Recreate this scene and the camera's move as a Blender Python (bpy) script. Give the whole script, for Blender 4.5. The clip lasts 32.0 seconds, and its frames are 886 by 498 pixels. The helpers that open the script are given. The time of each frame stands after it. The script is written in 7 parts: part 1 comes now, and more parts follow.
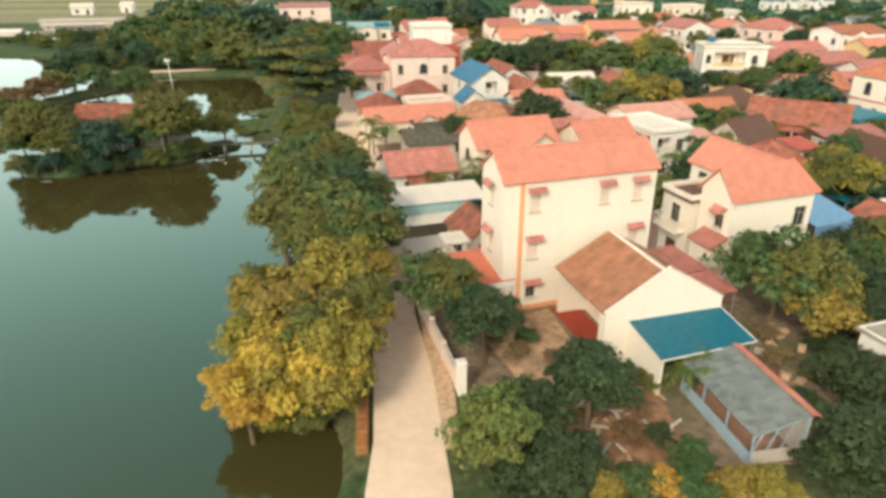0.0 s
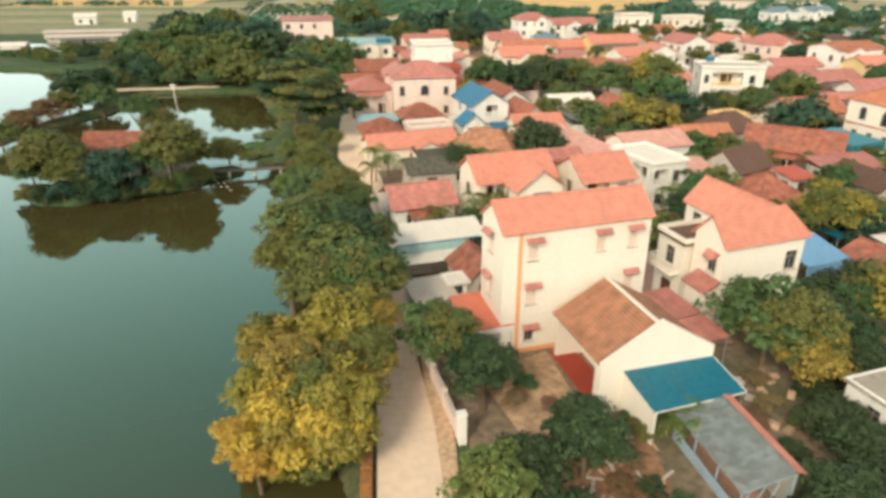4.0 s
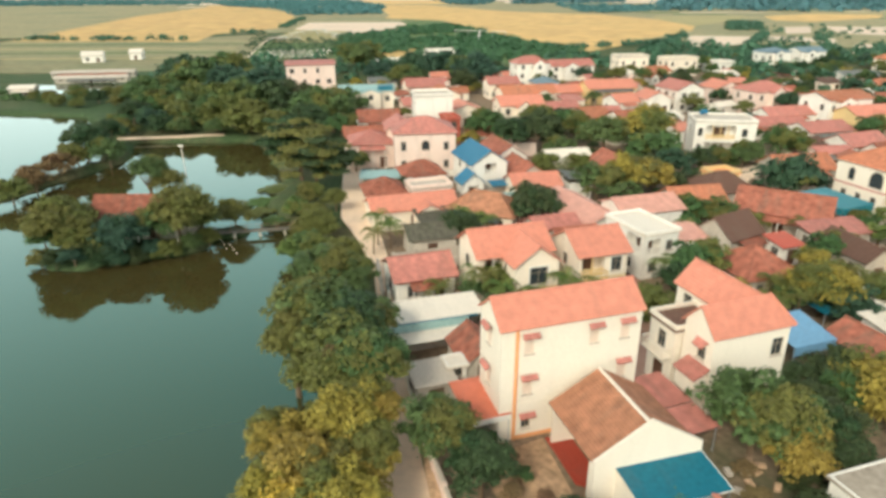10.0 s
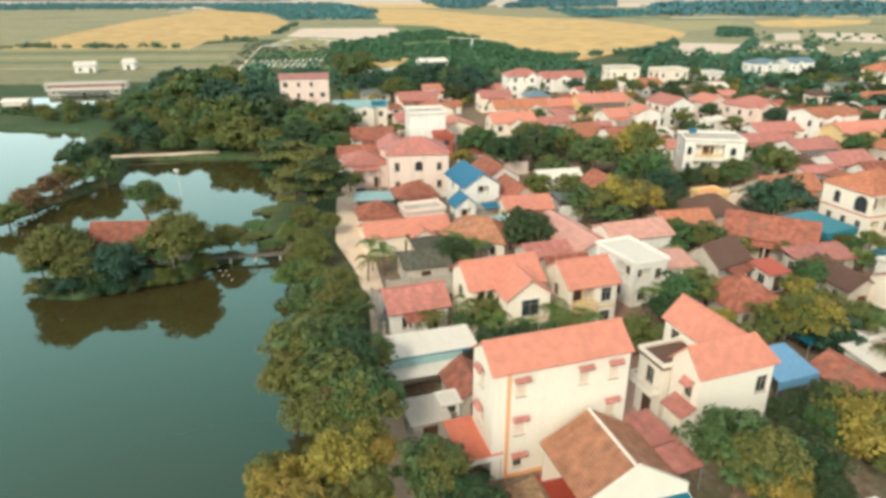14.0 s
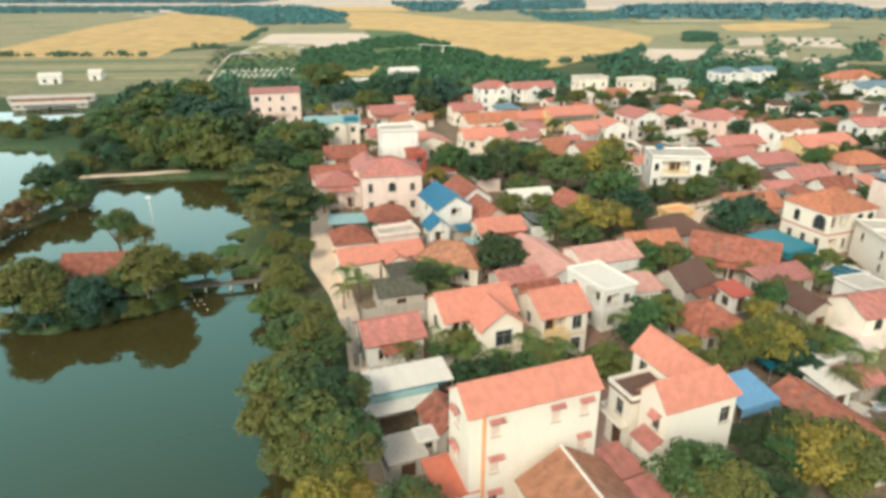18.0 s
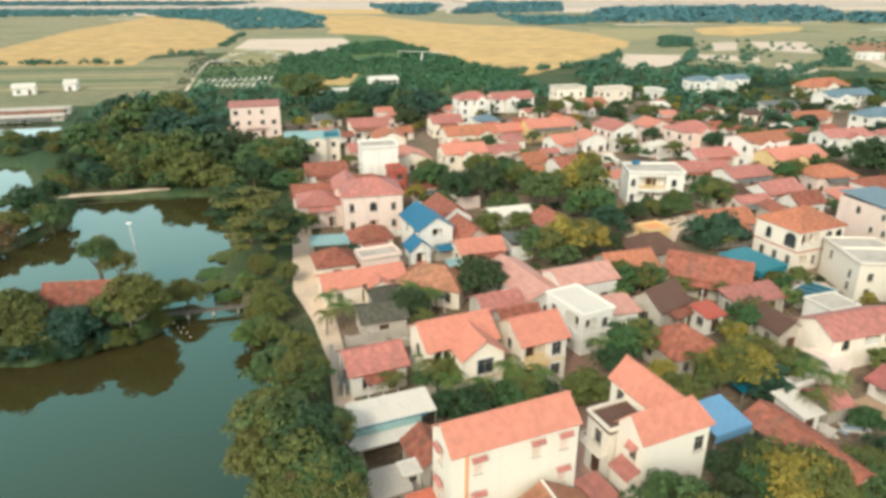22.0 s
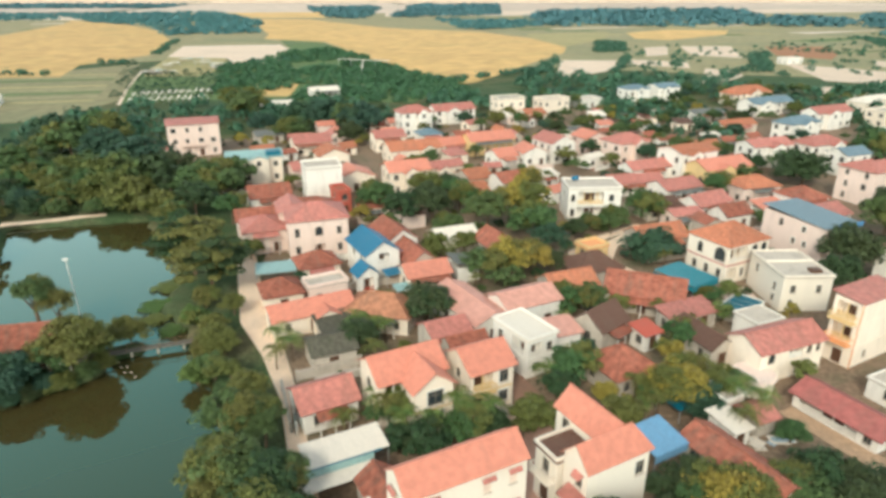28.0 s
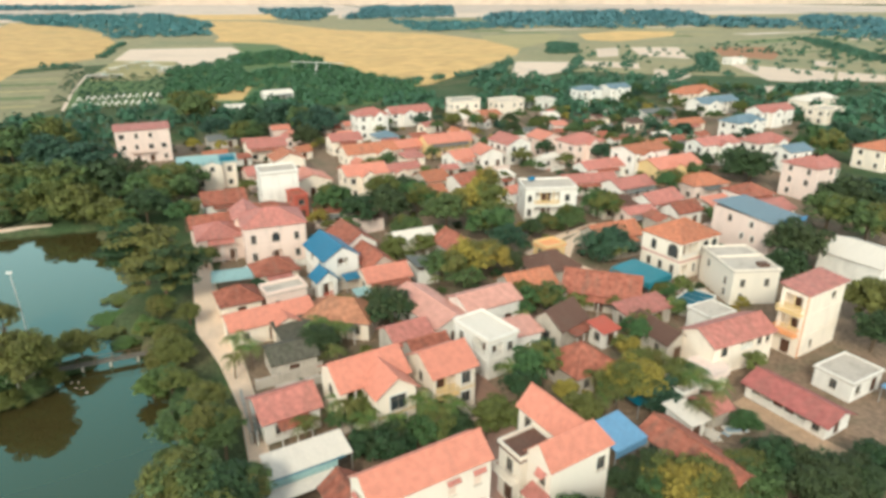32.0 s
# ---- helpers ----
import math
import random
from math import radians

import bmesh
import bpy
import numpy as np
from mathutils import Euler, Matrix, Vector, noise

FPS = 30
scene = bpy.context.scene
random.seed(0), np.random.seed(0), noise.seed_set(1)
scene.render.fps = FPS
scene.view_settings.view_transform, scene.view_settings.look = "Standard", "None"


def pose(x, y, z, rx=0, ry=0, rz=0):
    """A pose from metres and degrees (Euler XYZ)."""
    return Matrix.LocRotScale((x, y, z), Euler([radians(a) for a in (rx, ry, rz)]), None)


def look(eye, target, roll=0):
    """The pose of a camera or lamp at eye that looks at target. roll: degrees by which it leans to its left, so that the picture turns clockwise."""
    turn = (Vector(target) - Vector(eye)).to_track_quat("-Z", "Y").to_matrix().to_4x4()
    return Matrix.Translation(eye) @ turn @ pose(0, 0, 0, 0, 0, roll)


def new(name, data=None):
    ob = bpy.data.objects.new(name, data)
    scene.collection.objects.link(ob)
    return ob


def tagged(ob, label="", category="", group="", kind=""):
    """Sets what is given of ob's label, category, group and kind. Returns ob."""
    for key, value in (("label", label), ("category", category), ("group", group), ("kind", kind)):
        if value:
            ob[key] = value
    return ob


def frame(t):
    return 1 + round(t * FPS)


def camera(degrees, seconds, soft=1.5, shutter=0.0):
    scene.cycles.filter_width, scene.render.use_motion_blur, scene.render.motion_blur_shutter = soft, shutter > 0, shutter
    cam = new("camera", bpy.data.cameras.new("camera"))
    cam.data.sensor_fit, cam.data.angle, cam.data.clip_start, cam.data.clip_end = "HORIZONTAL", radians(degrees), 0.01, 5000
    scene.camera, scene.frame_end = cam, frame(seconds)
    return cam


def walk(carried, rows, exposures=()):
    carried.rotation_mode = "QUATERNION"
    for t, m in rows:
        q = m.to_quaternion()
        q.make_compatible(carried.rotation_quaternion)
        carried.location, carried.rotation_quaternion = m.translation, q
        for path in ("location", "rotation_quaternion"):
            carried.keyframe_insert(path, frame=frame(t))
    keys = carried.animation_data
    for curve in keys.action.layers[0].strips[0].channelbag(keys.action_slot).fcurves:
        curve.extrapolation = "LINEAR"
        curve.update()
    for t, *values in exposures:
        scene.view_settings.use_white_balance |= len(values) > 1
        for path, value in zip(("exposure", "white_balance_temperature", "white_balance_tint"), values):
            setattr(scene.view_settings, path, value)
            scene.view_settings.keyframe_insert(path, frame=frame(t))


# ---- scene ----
cam = camera(68.72, 32.0, soft=3.5)

# A straight rise over one spot: seconds, height, heading to the left, tilt and lean in degrees.
RISE = [
    (0, 24.52, 0.01, -24.13, -0.08), (1, 25.47, 0.08, -24.14, -0.06), (2, 26.43, 0.09, -24.11, -0.07),
    (3, 27.34, 0.13, -24.07, -0.09), (3.5, 27.78, 0.11, -24.02, -0.1), (5.5, 29.89, 0.12, -24.04, -0.12),
    (6, 30.39, 0.13, -24.02, -0.13), (6.5, 30.89, 0.13, -23.98, -0.13), (7, 31.39, 0.1, -23.76, -0.13),
    (7.5, 31.89, 0.13, -23.39, -0.12), (8, 32.36, 0.14, -22.95, -0.11), (8.5, 32.84, 0.14, -22.53, -0.1),
    (9, 33.32, 0.12, -22.17, -0.08), (9.5, 33.8, 0.12, -22.03, -0.07), (10, 34.26, 0.11, -21.97, -0.05),
    (11, 35.13, 0.1, -21.87, -0.03), (12, 36.02, 0.11, -21.81, -0.01), (12.5, 36.5, -0, -21.8, -0.01),
    (13, 37, -0.13, -21.8, -0), (14, 38.03, -0.52, -21.8, -0), (14.5, 38.55, -0.73, -21.79, 0),
    (16.5, 40.48, -2, -21.72, 0.01), (17, 41, -2.38, -21.74, 0.01), (18, 42, -2.98, -21.71, 0.01),
    (19, 42.99, -3.58, -21.71, 0.01), (20, 43.92, -4.06, -21.68, -0), (21, 44.85, -4.42, -21.64, -0.01),
    (22, 45.79, -4.76, -21.62, -0.01), (22.5, 46.26, -4.94, -21.6, -0.01), (23, 46.73, -5.34, -21.58, -0.01),
    (24, 47.7, -6.08, -21.56, 0), (25, 48.66, -7.03, -21.54, 0.02), (25.5, 49.15, -7.55, -21.55, 0.03),
    (27.5, 50.11, -8.96, -21.5, 0.06), (28, 50.14, -9.84, -21.51, 0.07), (28.5, 50.15, -10.79, -21.51, 0.08),
    (29, 50.17, -11.46, -21.51, 0.08), (29.5, 50.2, -11.83, -21.52, 0.09), (30, 50.22, -12.35, -21.5, 0.1),
    (31, 50.26, -13.26, -21.44, 0.11), (32, 50.36, -13.71, -21.36, 0.12),
]
walk(cam, [(t, pose(0.14, 0.03, z, 90 + tilt, 0, yaw) @ pose(0, 0, 0, 0, 0, lean)) for t, z, yaw, tilt, lean in RISE],
     exposures=[(0, -0.66, 6850, 4), (12, -0.66, 6400, 0), (32, -0.66, 6150, 0)])

# ---- world, sun, exposure ----
world = bpy.data.worlds.new("sky")
scene.world = world
world.use_nodes = True
wn = world.node_tree.nodes
sky = wn.new("ShaderNodeTexSky")
sky.sky_type, sky.sun_disc = "NISHITA", False
sky.sun_elevation, sky.sun_rotation = radians(37), radians(206)
sky.air_density, sky.dust_density = 1.3, 5.0
wn["Background"].inputs["Strength"].default_value = 0.12
veil, both = wn.new("ShaderNodeBackground"), wn.new("ShaderNodeAddShader")  # a veil of haze over the whole sky
veil.inputs["Color"].default_value = (0.95, 1.0, 0.99, 1)
aim, up, haze = wn.new("ShaderNodeTexCoord"), wn.new("ShaderNodeSeparateXYZ"), wn.new("ShaderNodeMapRange")  # thicker towards the horizon
haze.interpolation_type = "SMOOTHSTEP"
haze.inputs["From Max"].default_value, haze.inputs["To Min"].default_value, haze.inputs["To Max"].default_value = 0.8, 2.9, 0.5
world.node_tree.links.new(aim.outputs["Generated"], up.inputs[0])
world.node_tree.links.new(up.outputs["Z"], haze.inputs["Value"])
world.node_tree.links.new(haze.outputs[0], veil.inputs["Strength"])
world.node_tree.links.new(sky.outputs[0], wn["Background"].inputs["Color"])
world.node_tree.links.new(wn["Background"].outputs[0], both.inputs[0])
world.node_tree.links.new(veil.outputs[0], both.inputs[1])
world.node_tree.links.new(both.outputs[0], wn["World Output"].inputs["Surface"])

sun = new("sun", bpy.data.lights.new("sun", "SUN"))
sun.data.energy, sun.data.angle, sun.data.color = 3.45, radians(10), (1.0, 0.91, 0.79)
sun.matrix_world = look((-49, -100, 84), (0, 0, 0))

# ---- materials ----
MATS = {}


def mat(name, base, rough=0.8, spread=0.18, grain=6.0, stain=0.25, stain_scale=0.35, bump=0.25, metal=0.0,
        courses=None, spec=0.3, dirt=(0.16, 0.13, 0.1)):
    """A surface with grain, large stains and a fine relief; courses = (along, up) spacing in metres of sheet ribs and tile rows."""
    if name in MATS:
        return MATS[name]
    m = bpy.data.materials.new(name)
    m.use_nodes = True
    n, l = m.node_tree.nodes, m.node_tree.links
    b = n["Principled BSDF"]
    b.inputs["Roughness"].default_value, b.inputs["Metallic"].default_value = rough, metal
    b.inputs["Specular IOR Level"].default_value = spec
    tc, info = n.new("ShaderNodeTexCoord"), n.new("ShaderNodeObjectInfo")
    off = n.new("ShaderNodeVectorMath")
    off.operation = "MULTIPLY_ADD"
    off.inputs[1].default_value = (1, 1, 1)
    l.new(tc.outputs["Object"], off.inputs[0])
    big_off = n.new("ShaderNodeVectorMath")
    big_off.operation = "SCALE"
    big_off.inputs[0].default_value = (37, 53, 11)
    l.new(info.outputs["Random"], big_off.inputs["Scale"])
    l.new(big_off.outputs[0], off.inputs[2])
    fine, big = n.new("ShaderNodeTexNoise"), n.new("ShaderNodeTexNoise")
    fine.inputs["Scale"].default_value, fine.inputs["Detail"].default_value = grain, 5
    big.inputs["Scale"].default_value, big.inputs["Detail"].default_value = stain_scale, 6
    big.inputs["Roughness"].default_value = 0.65
    l.new(off.outputs[0], fine.inputs["Vector"])
    run = n.new("ShaderNodeVectorMath")  # stains run down roofs and walls
    run.operation = "MULTIPLY_ADD"
    run.inputs[1].default_value = (2.6, 0.5, 1) if courses else (1.7, 1.7, 0.45) if name.endswith("render") else (1, 1, 1)
    l.new(tc.outputs["UV" if courses else "Object"], run.inputs[0])
    l.new(big_off.outputs[0], run.inputs[2])
    l.new(run.outputs[0], big.inputs["Vector"])
    hue = n.new("ShaderNodeHueSaturation")
    hue.inputs["Color"].default_value = (*base, 1)
    val = n.new("ShaderNodeMapRange")
    val.inputs["From Min"].default_value, val.inputs["From Max"].default_value = 0.3, 0.7
    val.inputs["To Min"].default_value, val.inputs["To Max"].default_value = 1 - spread, 1 + spread
    l.new(fine.outputs["Fac"], val.inputs["Value"])
    own = n.new("ShaderNodeMapRange")
    own.inputs["To Min"].default_value, own.inputs["To Max"].default_value = 1 - spread * 0.6, 1 + spread * 0.6
    l.new(info.outputs["Random"], own.inputs["Value"])
    mul = n.new("ShaderNodeMath")
    mul.operation = "MULTIPLY"
    l.new(val.outputs[0], mul.inputs[0])
    l.new(own.outputs[0], mul.inputs[1])
    l.new(mul.outputs[0], hue.inputs["Value"])
    ramp = n.new("ShaderNodeMapRange")
    ramp.inputs["From Min"].default_value, ramp.inputs["From Max"].default_value = 0.5, 0.75
    ramp.inputs["To Max"].default_value = stain
    l.new(big.outputs["Fac"], ramp.inputs["Value"])
    mix = n.new("ShaderNodeMix")
    mix.data_type = "RGBA"
    mix.inputs["B"].default_value = (*dirt, 1)
    l.new(ramp.outputs[0], mix.inputs["Factor"])
    l.new(hue.outputs[0], mix.inputs["A"])
    l.new(mix.outputs["Result"], b.inputs["Base Color"])
    height = fine.outputs["Fac"]
    if courses:
        sep = n.new("ShaderNodeSeparateXYZ")
        l.new(tc.outputs["UV"], sep.inputs[0])
        waves = []
        for axis, step in zip("XY", courses):
            k = n.new("ShaderNodeMath")
            k.operation = "MULTIPLY"
            k.inputs[1].default_value = 2 * math.pi / step
            l.new(sep.outputs[axis], k.inputs[0])
            s = n.new("ShaderNodeMath")
            s.operation = "SINE"
            l.new(k.outputs[0], s.inputs[0])
            waves.append(s)
        add = n.new("ShaderNodeMath")
        l.new(waves[0].outputs[0], add.inputs[0])
        l.new(waves[1].outputs[0], add.inputs[1])
        add2 = n.new("ShaderNodeMath")
        l.new(add.outputs[0], add2.inputs[0])
        l.new(fine.outputs["Fac"], add2.inputs[1])
        height = add2.outputs[0]
    bp = n.new("ShaderNodeBump")
    bp.inputs["Strength"].default_value, bp.inputs["Distance"].default_value = bump, 0.03
    l.new(height, bp.inputs["Height"])
    l.new(bp.outputs[0], b.inputs["Normal"])
    MATS[name] = m
    return m


def leaf_mat(name, base, spread=0.35, hue_spread=0.04):
    if name in MATS:
        return MATS[name]
    m = bpy.data.materials.new(name)
    m.use_nodes = True
    n, l = m.node_tree.nodes, m.node_tree.links
    b = n["Principled BSDF"]
    b.inputs["Roughness"].default_value, b.inputs["Specular IOR Level"].default_value = 0.6, 0.25
    geo, info = n.new("ShaderNodeNewGeometry"), n.new("ShaderNodeObjectInfo")
    hue = n.new("ShaderNodeHueSaturation")
    hue.inputs["Color"].default_value = (*base, 1)
    v = n.new("ShaderNodeMapRange")
    v.inputs["To Min"].default_value, v.inputs["To Max"].default_value = 1 - spread, 1 + spread
    l.new(geo.outputs["Random Per Island"], v.inputs["Value"])
    l.new(v.outputs[0], hue.inputs["Value"])
    h = n.new("ShaderNodeMapRange")
    h.inputs["To Min"].default_value, h.inputs["To Max"].default_value = 0.5 - hue_spread, 0.5 + hue_spread
    l.new(info.outputs["Random"], h.inputs["Value"])
    l.new(h.outputs[0], hue.inputs["Hue"])
    l.new(hue.outputs[0], b.inputs["Base Color"])
    tr, sh = n.new("ShaderNodeBsdfTranslucent"), n.new("ShaderNodeMixShader")
    l.new(hue.outputs[0], tr.inputs["Color"])
    sh.inputs[0].default_value = 0.12
    l.new(b.outputs[0], sh.inputs[1])
    l.new(tr.outputs[0], sh.inputs[2])
    l.new(sh.outputs[0], n["Material Output"].inputs["Surface"])
    MATS[name] = m
    return m


def glass_mat():
    m = bpy.data.materials.new("window_glass")
    m.use_nodes = True
    b = m.node_tree.nodes["Principled BSDF"]
    b.inputs["Base Color"].default_value = (0.035, 0.045, 0.05, 1)
    b.inputs["Roughness"].default_value, b.inputs["Specular IOR Level"].default_value = 0.08, 0.6
    return m


def water_mat():
    m = bpy.data.materials.new("pond_water")
    m.use_nodes = True
    n, l = m.node_tree.nodes, m.node_tree.links
    b = n["Principled BSDF"]
    b.inputs["Roughness"].default_value, b.inputs["IOR"].default_value = 0.02, 1.95
    b.inputs["Specular Tint"].default_value = (0.05, 1.0, 0.92, 1)
    tc, big = n.new("ShaderNodeTexCoord"), n.new("ShaderNodeTexNoise")
    big.inputs["Scale"].default_value, big.inputs["Detail"].default_value = 0.02, 4
    l.new(tc.outputs["Object"], big.inputs["Vector"])
    ramp = n.new("ShaderNodeMix")
    ramp.data_type = "RGBA"
    ramp.inputs["A"].default_value, ramp.inputs["B"].default_value = (0.052, 0.041, 0.014, 1), (0.062, 0.049, 0.018, 1)
    l.new(big.outputs["Fac"], ramp.inputs["Factor"])
    l.new(ramp.outputs["Result"], b.inputs["Base Color"])
    rip = n.new("ShaderNodeTexNoise")
    rip.inputs["Scale"].default_value, rip.inputs["Detail"].default_value = 1.2, 3
    l.new(tc.outputs["Object"], rip.inputs["Vector"])
    bp = n.new("ShaderNodeBump")
    bp.inputs["Strength"].default_value, bp.inputs["Distance"].default_value = 0.03, 0.03
    l.new(rip.outputs["Fac"], bp.inputs["Height"])
    l.new(bp.outputs[0], b.inputs["Normal"])
    return m


def clear_mat():
    """Dirty corrugated plastic sheet that lets part of the light through."""
    m = mat("dirty_clear_sheet", (0.30, 0.34, 0.33), 0.35, 0.25, 1.5, 0.6, 0.6, courses=(0.15, 9), bump=0.4)
    n, l = m.node_tree.nodes, m.node_tree.links
    see, mix = n.new("ShaderNodeBsdfTransparent"), n.new("ShaderNodeMixShader")
    mix.inputs[0].default_value = 0.5
    l.new(n["Principled BSDF"].outputs[0], mix.inputs[1])
    l.new(see.outputs[0], mix.inputs[2])
    l.new(mix.outputs[0], n["Material Output"].inputs["Surface"])
    return m


GLASS, WATER, CLEAR = glass_mat(), water_mat(), clear_mat()
CREAM = mat("cream_render", (0.83, 0.715, 0.59), 0.85, 0.07, stain=0.22)
WHITE = mat("white_render", (0.79, 0.74, 0.67), 0.85, 0.07, stain=0.28)
PINKW = mat("pinkish_render", (0.77, 0.61, 0.53), 0.85, 0.08, stain=0.25)
YELLOWW = mat("yellow_render", (0.72, 0.52, 0.26), 0.85, 0.08, stain=0.2)
OLDW = mat("weathered_render", (0.50, 0.44, 0.37), 0.9, 0.14, stain=0.5)
FRESH = mat("fresh_pale_render", (0.80, 0.715, 0.605), 0.85, 0.05, stain=0.08)
PATCHY = mat("mottled_dark_slab", (0.30, 0.25, 0.20), 0.9, 0.25, 1.5, 0.7, 0.4)
PORCHR = mat("orange_red_sheet_roof", (0.60, 0.17, 0.10), 0.6, 0.1, 1.3, 0.2, courses=(0.22, 0.35), bump=0.35)
RUSTB = mat("rusty_brick_bank", (0.42, 0.17, 0.05), 0.9, 0.3, 2.5, 0.6, 0.6)
ORANGEP = mat("orange_paint", (0.78, 0.36, 0.16), 0.75, 0.06, stain=0.1)
REDP = mat("red_paint", (0.50, 0.11, 0.075), 0.7, 0.12, stain=0.25)
SALMON = mat("salmon_sheet_roof", (0.61, 0.23, 0.158), 0.6, 0.11, 1.3, 0.2, courses=(0.22, 0.35), bump=0.35)
PINKR = mat("faded_pink_sheet_roof", (0.47, 0.18, 0.145), 0.65, 0.22, 1.3, 0.5, courses=(0.22, 0.35), bump=0.35)
ORANGER = mat("orange_tile_roof", (0.46, 0.17, 0.095), 0.8, 0.24, 1.4, 0.5, courses=(0.25, 0.3), bump=0.5)
PALEPINK = mat("pale_pink_sheet_roof", (0.62, 0.31, 0.245), 0.6, 0.12, 1.3, 0.3, courses=(0.22, 0.35), bump=0.35)
DULLPINK = mat("dull_dark_pink_sheet_roof", (0.36, 0.115, 0.10), 0.65, 0.18, 1.3, 0.4, courses=(0.22, 0.35), bump=0.35)
OLDTILE = mat("old_red_tile_roof", (0.34, 0.115, 0.075), 0.85, 0.34, 1.2, 0.7, courses=(0.22, 0.28), bump=0.6)
BROWNR = mat("dark_brown_tile_roof", (0.14, 0.075, 0.055), 0.85, 0.25, 5, 0.4, courses=(0.22, 0.28), bump=0.6)
BLUER = mat("blue_sheet_roof", (0.02, 0.15, 0.265), 0.45, 0.1, 3, 0.15, courses=(0.2, 9), bump=0.4)
SKYR = mat("pale_blue_sheet_roof", (0.17, 0.34, 0.52), 0.5, 0.1, 3, 0.2, courses=(0.2, 9), bump=0.4)
TEALR = mat("teal_sheet_roof", (0.010, 0.135, 0.195), 0.5, 0.14, 3, 0.2, courses=(0.2, 9), bump=0.4)
GREYBLUE = mat("grey_blue_sheet_roof", (0.15, 0.215, 0.255), 0.5, 0.1, 3, 0.2, courses=(0.2, 9), bump=0.4)
PALER = mat("pale_sheet_roof", (0.74, 0.65, 0.55), 0.55, 0.06, 3, 0.15, courses=(0.2, 9), bump=0.4)
GREYR = mat("grey_fibre_cement_roof", (0.16, 0.165, 0.155), 0.85, 0.15, 4, 0.4, courses=(0.18, 9), bump=0.5)
MOSSR = mat("mossy_dark_sheet_roof", (0.105, 0.095, 0.07), 0.9, 0.3, 2.0, 0.7, 0.5, courses=(0.18, 9), bump=0.5, dirt=(0.05, 0.06, 0.03))
SLAB = mat("bare_concrete_roof", (0.52, 0.45, 0.38), 0.9, 0.12, 4, 0.45)
FRAME = mat("window_frame_paint", (0.30, 0.24, 0.18), 0.6, 0.08)
SHUT = mat("pale_shutter_paint", (0.70, 0.56, 0.46), 0.6, 0.06)
DARKW = mat("dark_wood", (0.10, 0.05, 0.03), 0.6, 0.2)
BLUEDOOR = mat("blue_paint", (0.08, 0.22, 0.40), 0.55, 0.1)
PALEBLUE = mat("faded_blue_paint", (0.34, 0.44, 0.52), 0.6, 0.12, stain=0.3)
METAL = mat("galvanised_metal", (0.45, 0.46, 0.46), 0.45, 0.1, metal=0.6)
CONC = mat("concrete_lane", (0.80, 0.60, 0.44), 0.9, 0.06, 1.5, 0.22, 0.2, bump=0.1)
BRICKRED = mat("red_tile_paving", (0.32, 0.05, 0.03), 0.7, 0.15, 6, 0.2)
YARD = mat("packed_earth_yard", (0.54, 0.36, 0.23), 0.95, 0.25, 3, 0.5)
PAVED = mat("brown_paving", (0.30, 0.17, 0.12), 0.9, 0.15, 4, 0.4)
TANR = mat("tan_tile_roof", (0.40, 0.18, 0.105), 0.85, 0.28, 1.2, 0.5, courses=(0.22, 0.28), bump=0.6)
BARK = mat("bark", (0.16, 0.11, 0.07), 0.95, 0.3, 8)
G_DARK = leaf_mat("dark_green_leaves", (0.046, 0.072, 0.028))
G_MID = leaf_mat("mid_green_leaves", (0.074, 0.120, 0.040), 0.35, 0.03)
G_OLIVE = leaf_mat("olive_leaves", (0.130, 0.135, 0.036), 0.35, 0.025)
G_YELLOW = leaf_mat("yellow_leaves", (0.45, 0.285, 0.05), 0.35, 0.012)
G_GOLD = leaf_mat("yellow_green_leaves", (0.27, 0.215, 0.042), 0.35, 0.018)
G_LIME = leaf_mat("light_green_leaves", (0.125, 0.165, 0.045))
G_TEAL = leaf_mat("bluish_green_leaves", (0.042, 0.085, 0.048))
# the bluish cast of distant haze is mixed into these two leaf colours
G_HAZEWOOD = leaf_mat("far_wood_leaves", (0.060, 0.135, 0.080))
G_HAZEBELT = leaf_mat("far_belt_leaves", (0.080, 0.178, 0.195), 0.15)
G_RUST = leaf_mat("rusty_leaves", (0.16, 0.095, 0.045), 0.35, 0.015)


# ---- building helpers ----
def quad(bm, pts):
    return bm.faces.new([bm.verts.new(p) for p in pts])


def box(bm, x0, y0, z0, x1, y1, z1):
    v = [bm.verts.new(p) for p in ((x0, y0, z0), (x1, y0, z0), (x1, y1, z0), (x0, y1, z0),
                                   (x0, y0, z1), (x1, y0, z1), (x1, y1, z1), (x0, y1, z1))]
    for f in ((0, 3, 2, 1), (4, 5, 6, 7), (0, 1, 5, 4), (1, 2, 6, 5), (2, 3, 7, 6), (3, 0, 4, 7)):
        bm.faces.new([v[i] for i in f])


def boxed(x0, y0, z0, x1, y1, z1, bevel=0.0):
    bm = bmesh.new()
    box(bm, x0, y0, z0, x1, y1, z1)
    if bevel:
        bmesh.ops.bevel(bm, geom=bm.edges[:], offset=bevel, segments=1, affect="EDGES")
    return bm


def prism(bm, pts, drop):
    """A slab below the polygon pts, drop metres thick, straight down."""
    top = [bm.verts.new(p) for p in pts]
    low = [bm.verts.new((p[0], p[1], p[2] - drop)) for p in pts]
    bm.faces.new(top)
    bm.faces.new(low[::-1])
    for i in range(len(pts)):
        j = (i + 1) % len(pts)
        bm.faces.new((top[j], top[i], low[i], low[j]))


